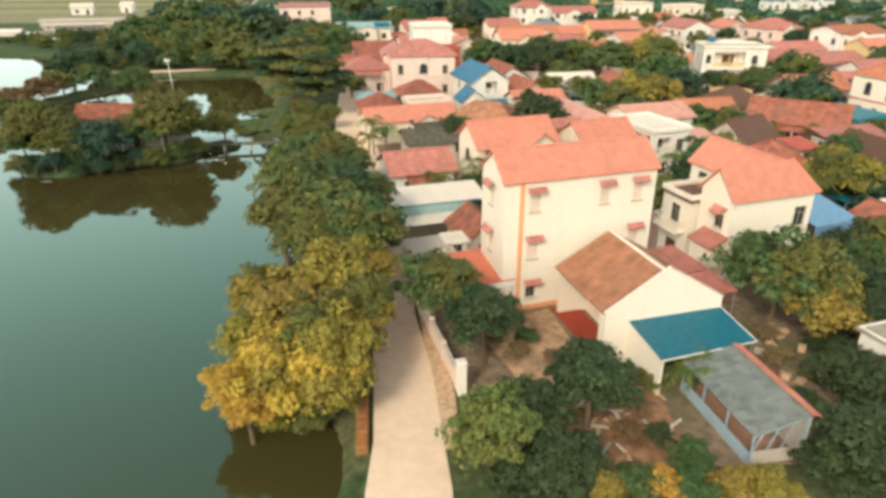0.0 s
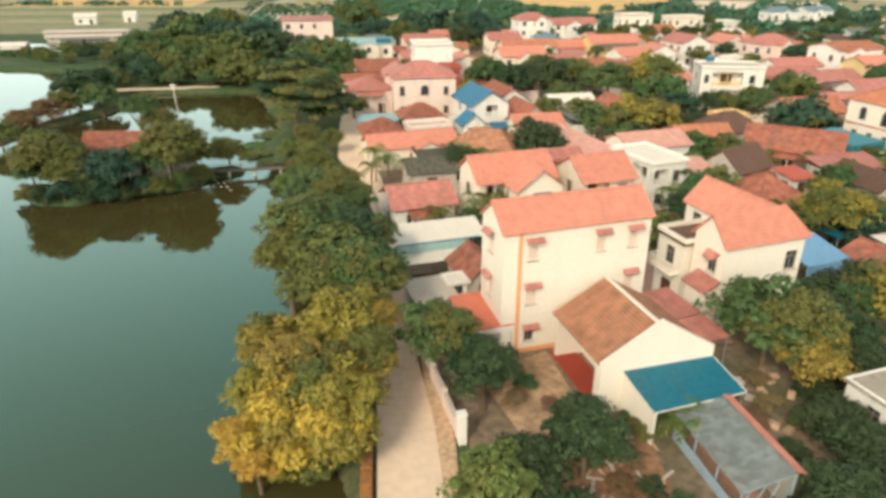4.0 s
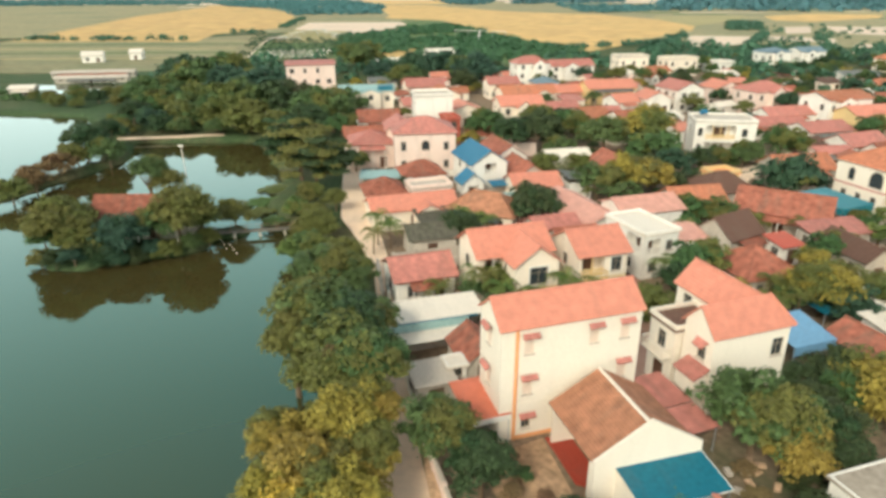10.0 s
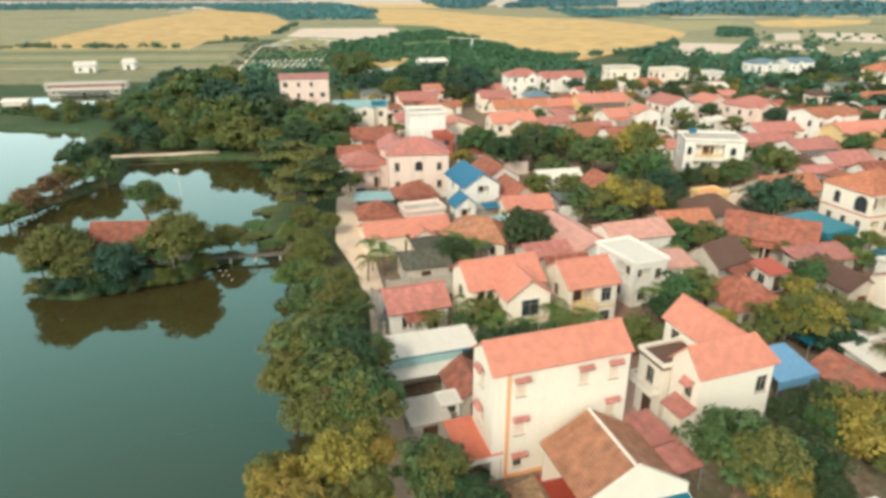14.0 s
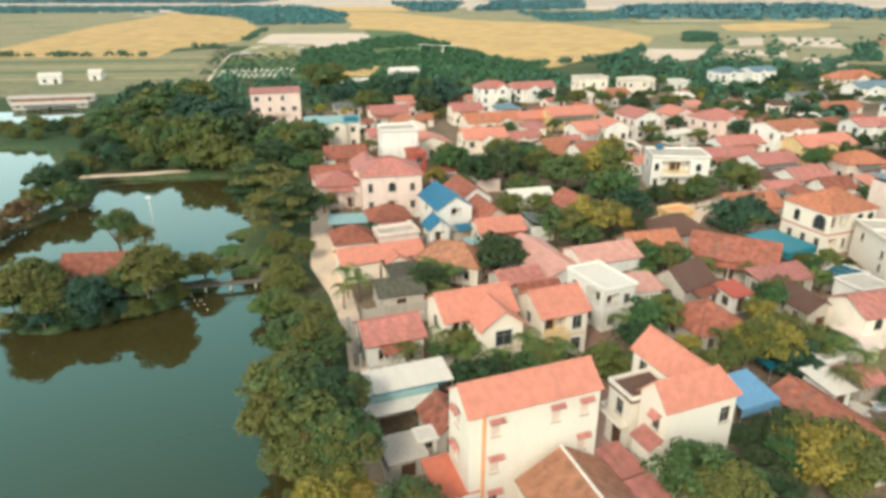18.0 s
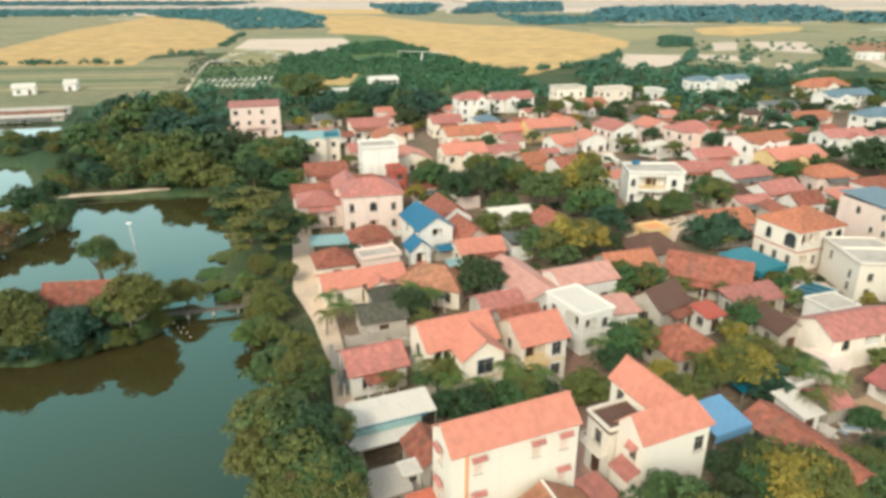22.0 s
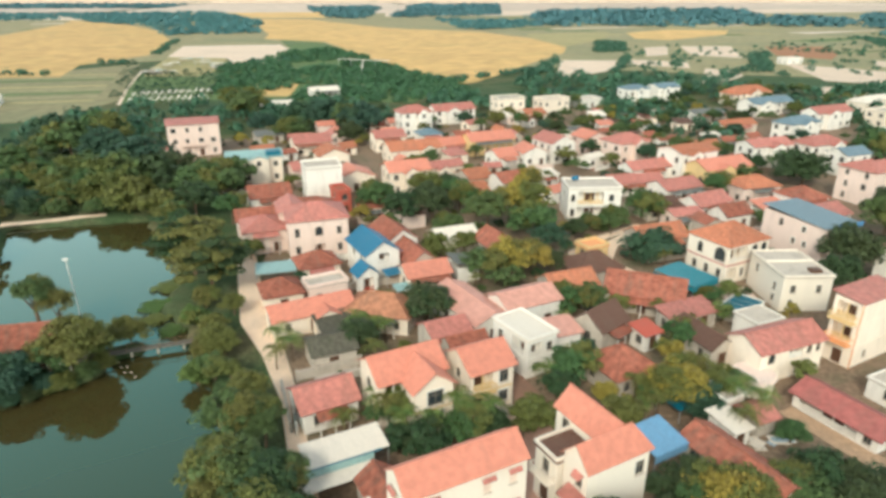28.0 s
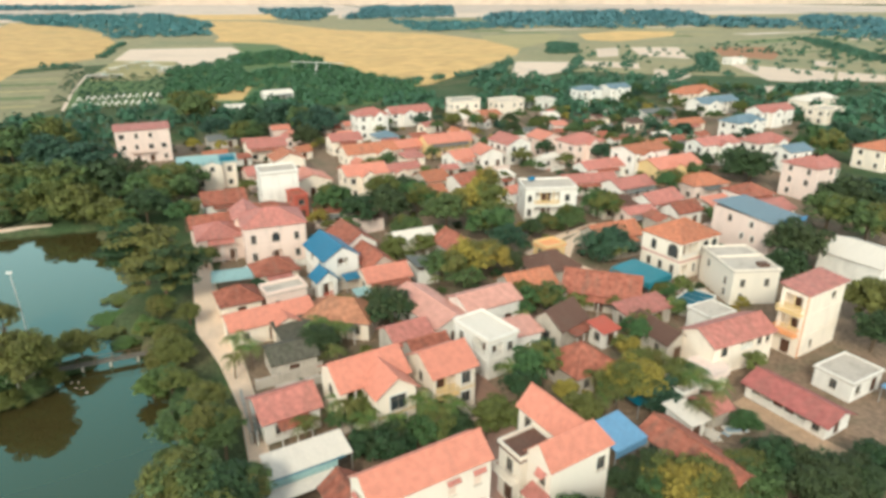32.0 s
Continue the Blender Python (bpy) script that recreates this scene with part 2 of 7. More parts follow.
def tube(bm, a, b, r0, r1, sides=6):
    a, b = Vector(a), Vector(b)
    m = (b - a).to_track_quat("Z", "Y").to_matrix()
    rings = [[bm.verts.new(p + m @ Vector((r * math.cos(k * 2 * math.pi / sides), r * math.sin(k * 2 * math.pi / sides), 0)))
              for k in range(sides)] for p, r in ((a, r0), (b, r1))]
    for k in range(sides):
        j = (k + 1) % sides
        bm.faces.new((rings[0][k], rings[0][j], rings[1][j], rings[1][k]))
    bm.faces.new(rings[0][::-1])
    bm.faces.new(rings[1])


def finish(name, bm, material):
    """A mesh from bm, with metre UVs along and up each face."""
    bmesh.ops.recalc_face_normals(bm, faces=bm.faces[:])
    uv = bm.loops.layers.uv.new("along_up")
    for f in bm.faces:
        n = f.normal
        u = Vector((0, 0, 1)).cross(n)
        u = u.normalized() if u.length > 0.05 else Vector((1, 0, 0))
        v = n.cross(u)
        for lp in f.loops:
            lp[uv].uv = (lp.vert.co.dot(u), lp.vert.co.dot(v))
    me = bpy.data.meshes.new(name)
    bm.to_mesh(me)
    bm.free()
    me.materials.append(material)
    return me


def part(name, bm, material, parent, label="", at=None):
    """One mesh object under a thing or a part; bm may be a mesh that is already made."""
    ob = new(name, bm if isinstance(bm, bpy.types.Mesh) else finish(name, bm, material))
    ob.parent = parent
    if at is not None:
        ob.matrix_basis = at
    if label:
        ob["label"] = label
    return ob


def thing(name, x, y, z=0.0, turn=0.0, label="", category="", group="", kind=""):
    ob = new(name)
    ob.empty_display_size = 0.5
    ob.matrix_basis = pose(x, y, z, 0, 0, turn)
    return tagged(ob, label, category, group, kind)


CACHE = {}
FOOT = []  # footprints of buildings: x, y, turn, width, depth


def side_frame(side, w, d):
    """Along and outward axes and the corner of a facade, seen from outside, from its left end."""
    return {"S": (Vector((-w / 2, -d / 2, 0)), Vector((1, 0, 0)), Vector((0, -1, 0)), w),
            "E": (Vector((w / 2, -d / 2, 0)), Vector((0, 1, 0)), Vector((1, 0, 0)), d),
            "N": (Vector((w / 2, d / 2, 0)), Vector((-1, 0, 0)), Vector((0, 1, 0)), w),
            "W": (Vector((-w / 2, d / 2, 0)), Vector((0, -1, 0)), Vector((-1, 0, 0)), d)}[side]


def walls(w, d, h, openings, gable=None, rise=0.0):
    """Outer faces of four walls with openings cut through, their reveals, and the gable ends."""
    bm = bmesh.new()
    for side in "SENW":
        o, u, n, length = side_frame(side, w, d)
        holes = openings.get(side, [])
        us = sorted({0.0, length, *[v for q in holes for v in (q[0], q[2])]})
        zs = sorted({0.0, h, *[v for q in holes for v in (q[1], q[3])]})
        at = lambda a, z, back=0.0: o + u * a + Vector((0, 0, z)) - n * back
        for a0, a1 in zip(us, us[1:]):
            for z0, z1 in zip(zs, zs[1:]):
                ca, cz = (a0 + a1) / 2, (z0 + z1) / 2
                if any(q[0] < ca < q[2] and q[1] < cz < q[3] for q in holes):
                    continue
                quad(bm, [at(a0, z0), at(a1, z0), at(a1, z1), at(a0, z1)])
        for a0, z0, a1, z1, deep in holes:
            c = [(a0, z0), (a1, z0), (a1, z1), (a0, z1)]
            for (p, q), (r, s) in zip(c, c[1:] + c[:1]):
                quad(bm, [at(p, q), at(r, s), at(r, s, deep), at(p, q, deep)])
            quad(bm, [at(a0, z0, deep), at(a1, z0, deep), at(a1, z1, deep), at(a0, z1, deep)])
        if gable and side in ("EW" if gable == "x" else "SN"):
            bm.faces.new([bm.verts.new(p) for p in (at(0, h), at(length, h), at(length / 2, h + rise))])
    bmesh.ops.remove_doubles(bm, verts=bm.verts[:], dist=0.001)
    return bm


def plate(bm, us, vs, holes, lo, hi, flat=False):
    """One solid plate over the grid us x vs without the cells in holes, upright (thick in y) or lying flat (thick in z)."""
    at = (lambda u, v, t: (u, v, t)) if flat else (lambda u, v, t: (u, t, v))
    solid = lambda i, j: 0 <= i < len(us) - 1 and 0 <= j < len(vs) - 1 and (i, j) not in holes
    first = len(bm.verts)
    for i in range(len(us) - 1):
        for j in range(len(vs) - 1):
            if not solid(i, j):
                continue
            c = [(us[i], vs[j]), (us[i + 1], vs[j]), (us[i + 1], vs[j + 1]), (us[i], vs[j + 1])]
            quad(bm, [at(u, v, lo) for u, v in c])
            quad(bm, [at(u, v, hi) for u, v in c[::-1]])
            for k, (di, dj) in enumerate(((0, -1), (1, 0), (0, 1), (-1, 0))):
                if not solid(i + di, j + dj):
                    (a, b), (e, f) = c[k], c[(k + 1) % 4]
                    quad(bm, [at(a, b, hi), at(e, f, hi), at(e, f, lo), at(a, b, lo)])
    bmesh.ops.remove_doubles(bm, verts=bm.verts[first:], dist=0.0005)


def window_mesh(w, h, panes):
    key = ("win", round(w, 2), round(h, 2), panes)
    if key not in CACHE:
        t, bm, gl = 0.07, bmesh.new(), bmesh.new()
        us = [0.0, t]
        for k in range(1, panes):
            us += [w * k / panes - 0.025, w * k / panes + 0.025]
        us += [w - t, w]
        vs = [0.0, t] + ([h * 0.68 - 0.025, h * 0.68 + 0.025] if h > 1.2 else []) + [h - t, h]
        plate(bm, us, vs, {(a, b) for a in range(1, len(us) - 1, 2) for b in range(1, len(vs) - 1, 2)}, -0.05, 0.03)
        box(gl, t, -0.005, t, w - t, 0.005, h - t)
        CACHE[key] = finish("frame", bm, FRAME), finish("pane", gl, GLASS)
    return CACHE[key]


def fit_opening(house, side, w, d, q, kind="window", hood=None, panes=2, sill=True, trim=None):
    a0, z0, a1, z1 = q[:4]
    o, u, n, _ = side_frame(side, w, d)
    turn = {"S": 0, "E": 90, "N": 180, "W": 270}[side]
    p = o + u * a0 - n * 0.12
    at = pose(p.x, p.y, z0, 0, 0, turn)
    if kind == "door":
        key = ("door", round(a1 - a0, 2), round(z1 - z0, 2))
        if key not in CACHE:
            bm = bmesh.new()
            box(bm, 0, -0.03, 0, a1 - a0, 0.03, z1 - z0)
            for k in range(2):
                x = (a1 - a0) * (0.08 + 0.46 * k)
                box(bm, x, -0.05, 0.15, x + (a1 - a0) * 0.38, -0.03, (z1 - z0) * 0.45)
                box(bm, x, -0.05, (z1 - z0) * 0.52, x + (a1 - a0) * 0.38, -0.03, (z1 - z0) * 0.95)
            CACHE[key] = finish("door", bm, DARKW)
        part("door", CACHE[key], None, house, "dark wooden panelled door", at)
        return
    if kind == "loggia":
        ww, hh, trim = a1 - a0, z1 - z0, trim or WHITE
        k = max(1, round(ww / 1.5))
        key = ("column", round(hh, 2), trim.name)
        if key not in CACHE:
            bm = bmesh.new()
            tube(bm, (0, 0, 0.002), (0, 0, hh - 0.002), 0.13, 0.1, 8)
            box(bm, -0.17, -0.17, 0.004, 0.17, 0.17, 0.2)
            box(bm, -0.17, -0.17, hh - 0.2, 0.17, 0.17, hh - 0.004)
            CACHE[key] = finish("column", bm, trim)
        base = o + u * a0 - n * 0.2
        frame_at = pose(base.x, base.y, z0, 0, 0, turn)
        for i in range(1, k):
            part("column", CACHE[key], None, house, "", frame_at @ pose(ww * i / k, 0, 0))
        bm = bmesh.new()
        us = [0.004] + [ww * (j + e) / (4 * k) for j in range(4 * k) for e in (0.3, 0.7)] + [ww - 0.004]
        plate(bm, us, [0.004, 0.12, 0.78, 0.9], {(a, 1) for a in range(1, len(us) - 1, 2)}, 0.02, 0.09)
        part("balustrade", bm, trim, house, "", pose(base.x + n.x * 0.16, base.y + n.y * 0.16, z0, 0, 0, turn))
        p2 = o + u * (a0 + ww * 0.3) - n * (q[5] - 0.06)
        part("door", boxed(0, -0.03, 0.01, ww * 0.4, 0.03, min(2.2, hh - 0.3)), DARKW, house, "dark wooden door", pose(p2.x, p2.y, z0, 0, 0, turn))
        return
    if kind == "arch":
        ww, hh = a1 - a0, z1 - z0
        key = ("arch", round(ww, 2), round(hh, 2))
        if key not in CACHE:
            ring = lambda g, y: [(g, y, g), (ww - g, y, g)] + [(ww / 2 + (ww / 2 - g) * math.cos(k * math.pi / 8), y, hh - ww / 2 + (ww / 2 - g) * math.sin(k * math.pi / 8)) for k in range(9)]
            bm, gl = bmesh.new(), bmesh.new()
            loops = [[bm.verts.new(c) for c in ring(g, y)] for g, y in ((0, 0), (0, -0.08), (0.1, -0.08), (0.1, 0))]
            for a, b in zip(loops, loops[1:]):
                for k in range(len(a)):
                    j = (k + 1) % len(a)
                    bm.faces.new((a[k], a[j], b[j], b[k]))
            gl.faces.new([gl.verts.new(c) for c in ring(0.09, -0.03)])
            gl.faces.new([gl.verts.new(c) for c in ring(0.09, -0.004)][::-1])
            CACHE[key] = finish("frame", bm, FRAME), finish("pane", gl, GLASS)
        p = o + u * a0
        win = part("window", CACHE[key][0], None, house, "round-arched window", pose(p.x, p.y, z0, 0, 0, turn))
        part("pane", CACHE[key][1], None, win)
        return
    if kind == "shutter":
        key = ("shutter", round(a1 - a0, 2), round(z1 - z0, 2))
        if key not in CACHE:
            bm, ww, hh = bmesh.new(), a1 - a0, z1 - z0
            vs = [0.0] + [hh * (i + e) / 9 for i in range(9) for e in (0.35, 0.9)] + [hh]
            us = [0.0, 0.06, ww / 2 - 0.05, ww / 2 + 0.05, ww - 0.06, ww]
            plate(bm, us, vs, {(a, b) for a in (1, 3) for b in range(1, len(vs) - 1, 2)}, -0.05, -0.01)
            plate(bm, [0.0, ww], [0.0, hh], set(), -0.012, 0.02)
            CACHE[key] = finish("shutter", bm, SHUT)
        win = part("shutter", CACHE[key], None, house, "closed pale louvred shutter", at)
    else:
        f, g = window_mesh(a1 - a0, z1 - z0, panes)
        win = part("window", f, None, house, "", at)
        part("pane", g, None, win)
    if sill:
        key = ("sill", round(a1 - a0, 2))
        if key not in CACHE:
            CACHE[key] = finish("sill", boxed(-0.1, -0.26, -0.07, a1 - a0 + 0.1, 0.1, -0.004), SLAB)
        part("sill", CACHE[key], None, win)
    if hood:
        key = ("hood", round(a1 - a0, 2), hood.name)
        if key not in CACHE:
            bm, ww = bmesh.new(), a1 - a0
            prism(bm, [(-0.3, -0.12, 0.32), (ww + 0.3, -0.12, 0.32), (ww + 0.3, -0.42, 0), (-0.3, -0.42, 0)], 0.09)
            CACHE[key] = finish("hood", bm, hood)
        o2 = o + u * a0 + n * 0.12
        part("hood", CACHE[key], None, house, "small red tiled hood over a window", pose(o2.x, o2.y, z1 + 0.02, 0, 0, turn))


def surround(house, side, w, d, q, material):
    """A raised painted border round an opening."""
    a0, z0, a1, z1 = q[:4]
    o, u, n, _ = side_frame(side, w, d)
    p = o + u * a0
    bm = bmesh.new()
    plate(bm, [-0.16, 0.0, a1 - a0, a1 - a0 + 0.16], [-0.14, 0.0, z1 - z0, z1 - z0 + 0.2], {(1, 1)}, -0.05, -0.003)
    part("surround", bm, material, house, "", pose(p.x, p.y, z0, 0, 0, {"S": 0, "E": 90, "N": 180, "W": 270}[side]))


def auto_openings(w, d, eave, storeys, sides, door=True, seed=0):
    rnd, out, sh = random.Random(seed), {}, eave / storeys
    for side in sides:
        length = w if side in "SN" else d
        n, rows = max(1, int(length / 3.4)), []
        for s in range(storeys):
            for k in range(n):
                c = length * (k + 0.5) / n + rnd.uniform(-0.2, 0.2)
                if rnd.random() < 0.22:
                    continue
                if s == 0 and door and side == "S" and k == n // 2:
                    rows.append((c - 0.7, 0.12, c + 0.7, min(2.35, sh - 0.4), "door"))
                    continue
                ww = rnd.choice((0.5, 0.62, 0.75))
                rows.append((c - ww, s * sh + 0.95, c + ww, s * sh + min(2.4, sh - 0.45), "window"))
        out[side] = rows
    return out


def roof_parts(house, w, d, eave, kind, rise, over, tiles, ridge="x", thick=0.12, cap=None, at=None):
    cap = cap or tiles
    X, Y = w / 2 + over, d / 2 + over
    if ridge == "y":
        X, Y = d / 2 + over, w / 2 + over
    rot = lambda p: p if ridge == "x" else (-p[1], p[0], p[2])
    half = Y - over
    low = eave - rise * over / max(half, 0.1)
    top = eave + rise
    slabs = []
    if kind == "gable":
        slabs = [[(-X, -Y, low), (X, -Y, low), (X, 0, top), (-X, 0, top)], [(X, Y, low), (-X, Y, low), (-X, 0, top), (X, 0, top)]]
    elif kind == "hip":
        r = max(X - Y, 0.05)
        slabs = [[(-X, -Y, low), (X, -Y, low), (r, 0, top), (-r, 0, top)], [(X, Y, low), (-X, Y, low), (-r, 0, top), (r, 0, top)],
                 [(-X, Y, low), (-X, -Y, low), (-r, 0, top)], [(X, -Y, low), (X, Y, low), (r, 0, top)]]
    elif kind == "half":
        r = X - 0.65 * Y
        slabs = [[(-X, -Y, low), (X, -Y, low), (r, 0, top), (-X, 0, top)], [(X, Y, low), (-X, Y, low), (-X, 0, top), (r, 0, top)],
                 [(X, -Y, low), (X, Y, low), (r, 0, top)]]
    elif kind == "shed":
        slabs = [[(-X, -Y, eave), (X, -Y, eave), (X, Y, eave + rise), (-X, Y, eave + rise)]]
    for s in slabs:
        bm = bmesh.new()
        prism(bm, [rot((p[0], p[1], p[2] + thick)) for p in s], thick)
        part("roof_slope", bm, tiles, house, "", at)
    if kind in ("hip", "half"):
        ends = [(1, max(X - Y, 0.05) if kind == "hip" else r)] + ([(-1, max(X - Y, 0.05))] if kind == "hip" else [])
        for sx, e in ends:
            for sy in (-1, 1):
                bm = bmesh.new()
                tube(bm, rot((sx * X, sy * Y, low + thick)), rot((sx * e, 0, top + thick)), 0.1, 0.1, 5)
                part("hip_cap", bm, cap, house, "", at)
    if kind in ("gable", "hip"):
        r = X + 0.03 if kind == "gable" else max(X - Y, 0.05) + 0.1
        bm = bmesh.new()
        sec = [(-0.16, -0.06), (-0.08, 0.07), (0.08, 0.07), (0.16, -0.06)]
        a, b = [[bm.verts.new(rot((x, q[0], top + thick + q[1]))) for q in sec] for x in (-r, r)]
        for k in range(4):
            j = (k + 1) % 4
            bm.faces.new((a[k], a[j], b[j], b[k]))
        bm.faces.new(a[::-1])
        bm.faces.new(b)
        part("ridge_cap", bm, cap, house, "", at)


def parapet(house, w, d, z, h, material, t=0.18):
    bm = bmesh.new()
    plate(bm, [-w / 2, -w / 2 + t, w / 2 - t, w / 2], [-d / 2, -d / 2 + t, d / 2 - t, d / 2], {(1, 1)}, z, z + h, True)
    part("parapet", bm, material, house)


def balcony(house, side, w, d, a0, a1, z, out=1.2, material=None, rail=None):
    o, u, n, _ = side_frame(side, w, d)
    turn = {"S": 0, "E": 90, "N": 180, "W": 270}[side]
    p = o + u * a0
    slab = part("balcony", boxed(0, -out, z - 0.14, a1 - a0, -0.003, z, 0.02), material or WHITE, house, "", pose(p.x, p.y, 0, 0, 0, turn))
    bm = bmesh.new()
    plate(bm, [0.02, 0.12, a1 - a0 - 0.12, a1 - a0 - 0.02], [-out + 0.02, -out + 0.12, -0.01], {(1, 1)}, z + 0.85, z + 0.95, True)
    part("handrail", bm, rail or material or WHITE, slab)
    k = max(4, int((a1 - a0) / 0.3))
    key = ("baluster", (rail or material or WHITE).name)
    if key not in CACHE:
        b2 = bmesh.new()
        tube(b2, (0, 0, 0), (0, 0, 0.4), 0.05, 0.07, 6)
        tube(b2, (0, 0, 0.4), (0, 0, 0.86), 0.07, 0.04, 6)
        CACHE[key] = finish("baluster", b2, rail or material or WHITE)
    for i in range(k + 1):
        part("baluster", CACHE[key], None, slab, "", pose(0.07 + (a1 - a0 - 0.14) * i / k, -out + 0.07, z))
    return slab


def lean_to(house, w, d, eave, out, tiles):
    """A sheet veranda roof on posts along the front wall."""
    bm = bmesh.new()
    prism(bm, [(-w / 2, -d / 2 - out, eave - 0.85), (w / 2, -d / 2 - out, eave - 0.85), (w / 2, -d / 2 - 0.004, eave - 0.4), (-w / 2, -d / 2 - 0.004, eave - 0.4)], 0.07)
    part("veranda_roof", bm, tiles, house)
    n = max(2, round(w / 2.6))
    for k in range(n + 1):
        part("veranda_post", boxed(-0.07, -0.07, 0, 0.07, 0.07, eave - 0.9), WHITE, house, "", pose(-w / 2 + 0.15 + (w - 0.3) * k / n, -d / 2 - out + 0.15, 0))


def front_wing(house, d, eave, off, w, out, rise, wall, tiles):
    """A gabled bay that stands forward of the front wall."""
    z, deep = eave - 0.3, out + 1.5
    at = pose(off, -d / 2 - out + deep / 2, 0)
    hole = (w / 2 - 0.6, z - 1.9, w / 2 + 0.6, z - 0.5)
    bay = part("front_bay", walls(w, deep, z, {"S": [(*hole, 0.22)]}, "y", rise), wall, house, "", at)
    f, g = window_mesh(1.2, 1.4, 2)
    win = part("window", f, None, house, "", at @ pose(-0.6, -deep / 2 + 0.12, hole[1]))
    part("pane", g, None, win)
    roof_parts(house, w, deep, z, "gable", rise, 0.3, tiles, "y", at=at)


def house(name, x, y, turn, w, d, eave, roof="gable", rise=1.8, wall=CREAM, tiles=SALMON, label="", ridge="x", storeys=None,
          sides="SWE", over=0.45, hood=None, openings=None, door=True, group="village houses", cap=None, category="house", seed=None, para=0.55, bands=True, extras=None):
    ob = thing(name, x, y, 0, turn, label, category, group)
    FOOT.append((x, y, turn, w, d))
    storeys = storeys or max(1, round(eave / 3.4))
    ops = openings if openings is not None else auto_openings(w, d, eave, storeys, sides, door, seed or int(abs(x * 7 + y * 13)))
    g = ridge if roof == "gable" else None
    if roof == "half":
        bm = bmesh.new()
        v = [[bm.verts.new(c) for c in ((x, -d / 2, eave), (x, d / 2, eave), (x, 0, eave + rise))] for x in (-w / 2, -w / 2 + 0.2)]
        bm.faces.new(v[0])
        bm.faces.new(v[1][::-1])
        for k in range(3):
            bm.faces.new((v[0][k], v[0][(k + 1) % 3], v[1][(k + 1) % 3], v[1][k]))
        part("gable_wall", bm, wall, ob)
    part("wall", walls(w, d, eave, {s: [(*q[:4], q[5] if q[4] == "loggia" else 0.22) for q in v if q[4] != "arch"] for s, v in ops.items()}, g, rise), wall, ob)
    for s, v in ops.items():
        for q in v:
            fit_opening(ob, s, w, d, q, q[4], hood if q[4] != "door" else None, trim=q[6] if len(q) > 6 else None)
    if bands and storeys > 1:
        for k in range(1, storeys):
            bm, zz = bmesh.new(), eave * k / storeys - 0.1
            plate(bm, [-w / 2 - 0.07, -w / 2 - 0.003, w / 2 + 0.003, w / 2 + 0.07], [-d / 2 - 0.07, -d / 2 - 0.003, d / 2 + 0.003, d / 2 + 0.07], {(1, 1)}, zz, zz + 0.16, True)
            part("floor_band", bm, wall, ob)
    if roof == "flat":
        part("roof_slab", boxed(-w / 2 - 0.25, -d / 2 - 0.25, eave, w / 2 + 0.25, d / 2 + 0.25, eave + 0.18), tiles, ob)
        parapet(ob, w + 0.3, d + 0.3, eave + 0.184, para, wall)
    else:
        roof_parts(ob, w, d, eave, roof, rise, over, tiles, ridge, cap=cap)
    luck = random.Random(int(abs(x * 31 + y * 17)))
    if openings is None and (extras if extras is not None else True):
        if storeys == 1 and w > 6.5 and ridge == "x" and roof != "flat" and luck.random() < 0.6:
            lean_to(ob, w * luck.uniform(0.55, 0.95), d, eave, luck.uniform(1.4, 2.2), luck.choice((tiles, PINKR, OLDTILE, GREYR)))
        elif w > 10 and roof in ("gable", "hip") and ridge == "x":
            front_wing(ob, d, eave, luck.uniform(-0.28, 0.28) * w, w * 0.34, 1.6, rise * 0.75, wall, tiles)
        elif storeys > 1 and roof != "flat" and w > 7:
            balcony(ob, "S", w, d, w * 0.25, w * 0.7, eave / storeys, 1.1, wall)
    return ob


def canopy(name, x, y, turn, w, d, low, high, tiles, label, posts=True, category="canopy", over=0.0):
    """A lean-to sheet roof on posts, low along its front."""
    ob = thing(name, x, y, 0, turn, label, category)
    FOOT.append((x, y, turn, w, d))
    bm = bmesh.new()
    prism(bm, [(-w / 2, -d / 2, low), (w / 2, -d / 2, low), (w / 2, d / 2, high), (-w / 2, d / 2, high)], 0.07)
    part("roof_sheet", bm, tiles, ob)
    if posts:
        for sx in (-1, 1):
            for sy, z in ((-1, low), (1, high)):
                bm = bmesh.new()
                tube(bm, (0, 0, 0), (0, 0, z - 0.09), 0.06, 0.06, 6)
                part("post", bm, METAL, ob, "", pose(sx * (w / 2 - 0.15), sy * (d / 2 - 0.15), 0))
        bm = bmesh.new()
        box(bm, -w / 2 + 0.1, -d / 2 + 0.1, low - 0.2, w / 2 - 0.1, -d / 2 + 0.18, low - 0.072)
        part("beam", bm, METAL, ob)
    return ob


def water_tank(x, y, z, turn, material, label):
    """A lying tank on a small steel stand."""
    ob = thing("water_tank", x, y, z, turn, label, "tank", "roof water tanks")
    bm = bmesh.new()
    tube(bm, (-0.75, 0, 1.0), (0.75, 0, 1.0), 0.52, 0.52, 14)
    tube(bm, (-0.9, 0, 1.0), (-0.75, 0, 1.0), 0.3, 0.52, 14)
    tube(bm, (0.75, 0, 1.0), (0.9, 0, 1.0), 0.52, 0.3, 14)
    part("barrel", bm, material, ob)
    for sx in (-0.5, 0.5):
        for sy in (-0.35, 0.35):
            part("stand_leg", boxed(sx - 0.03, sy - 0.03, 0, sx + 0.03, sy + 0.03, 0.7), METAL, ob)
    return ob

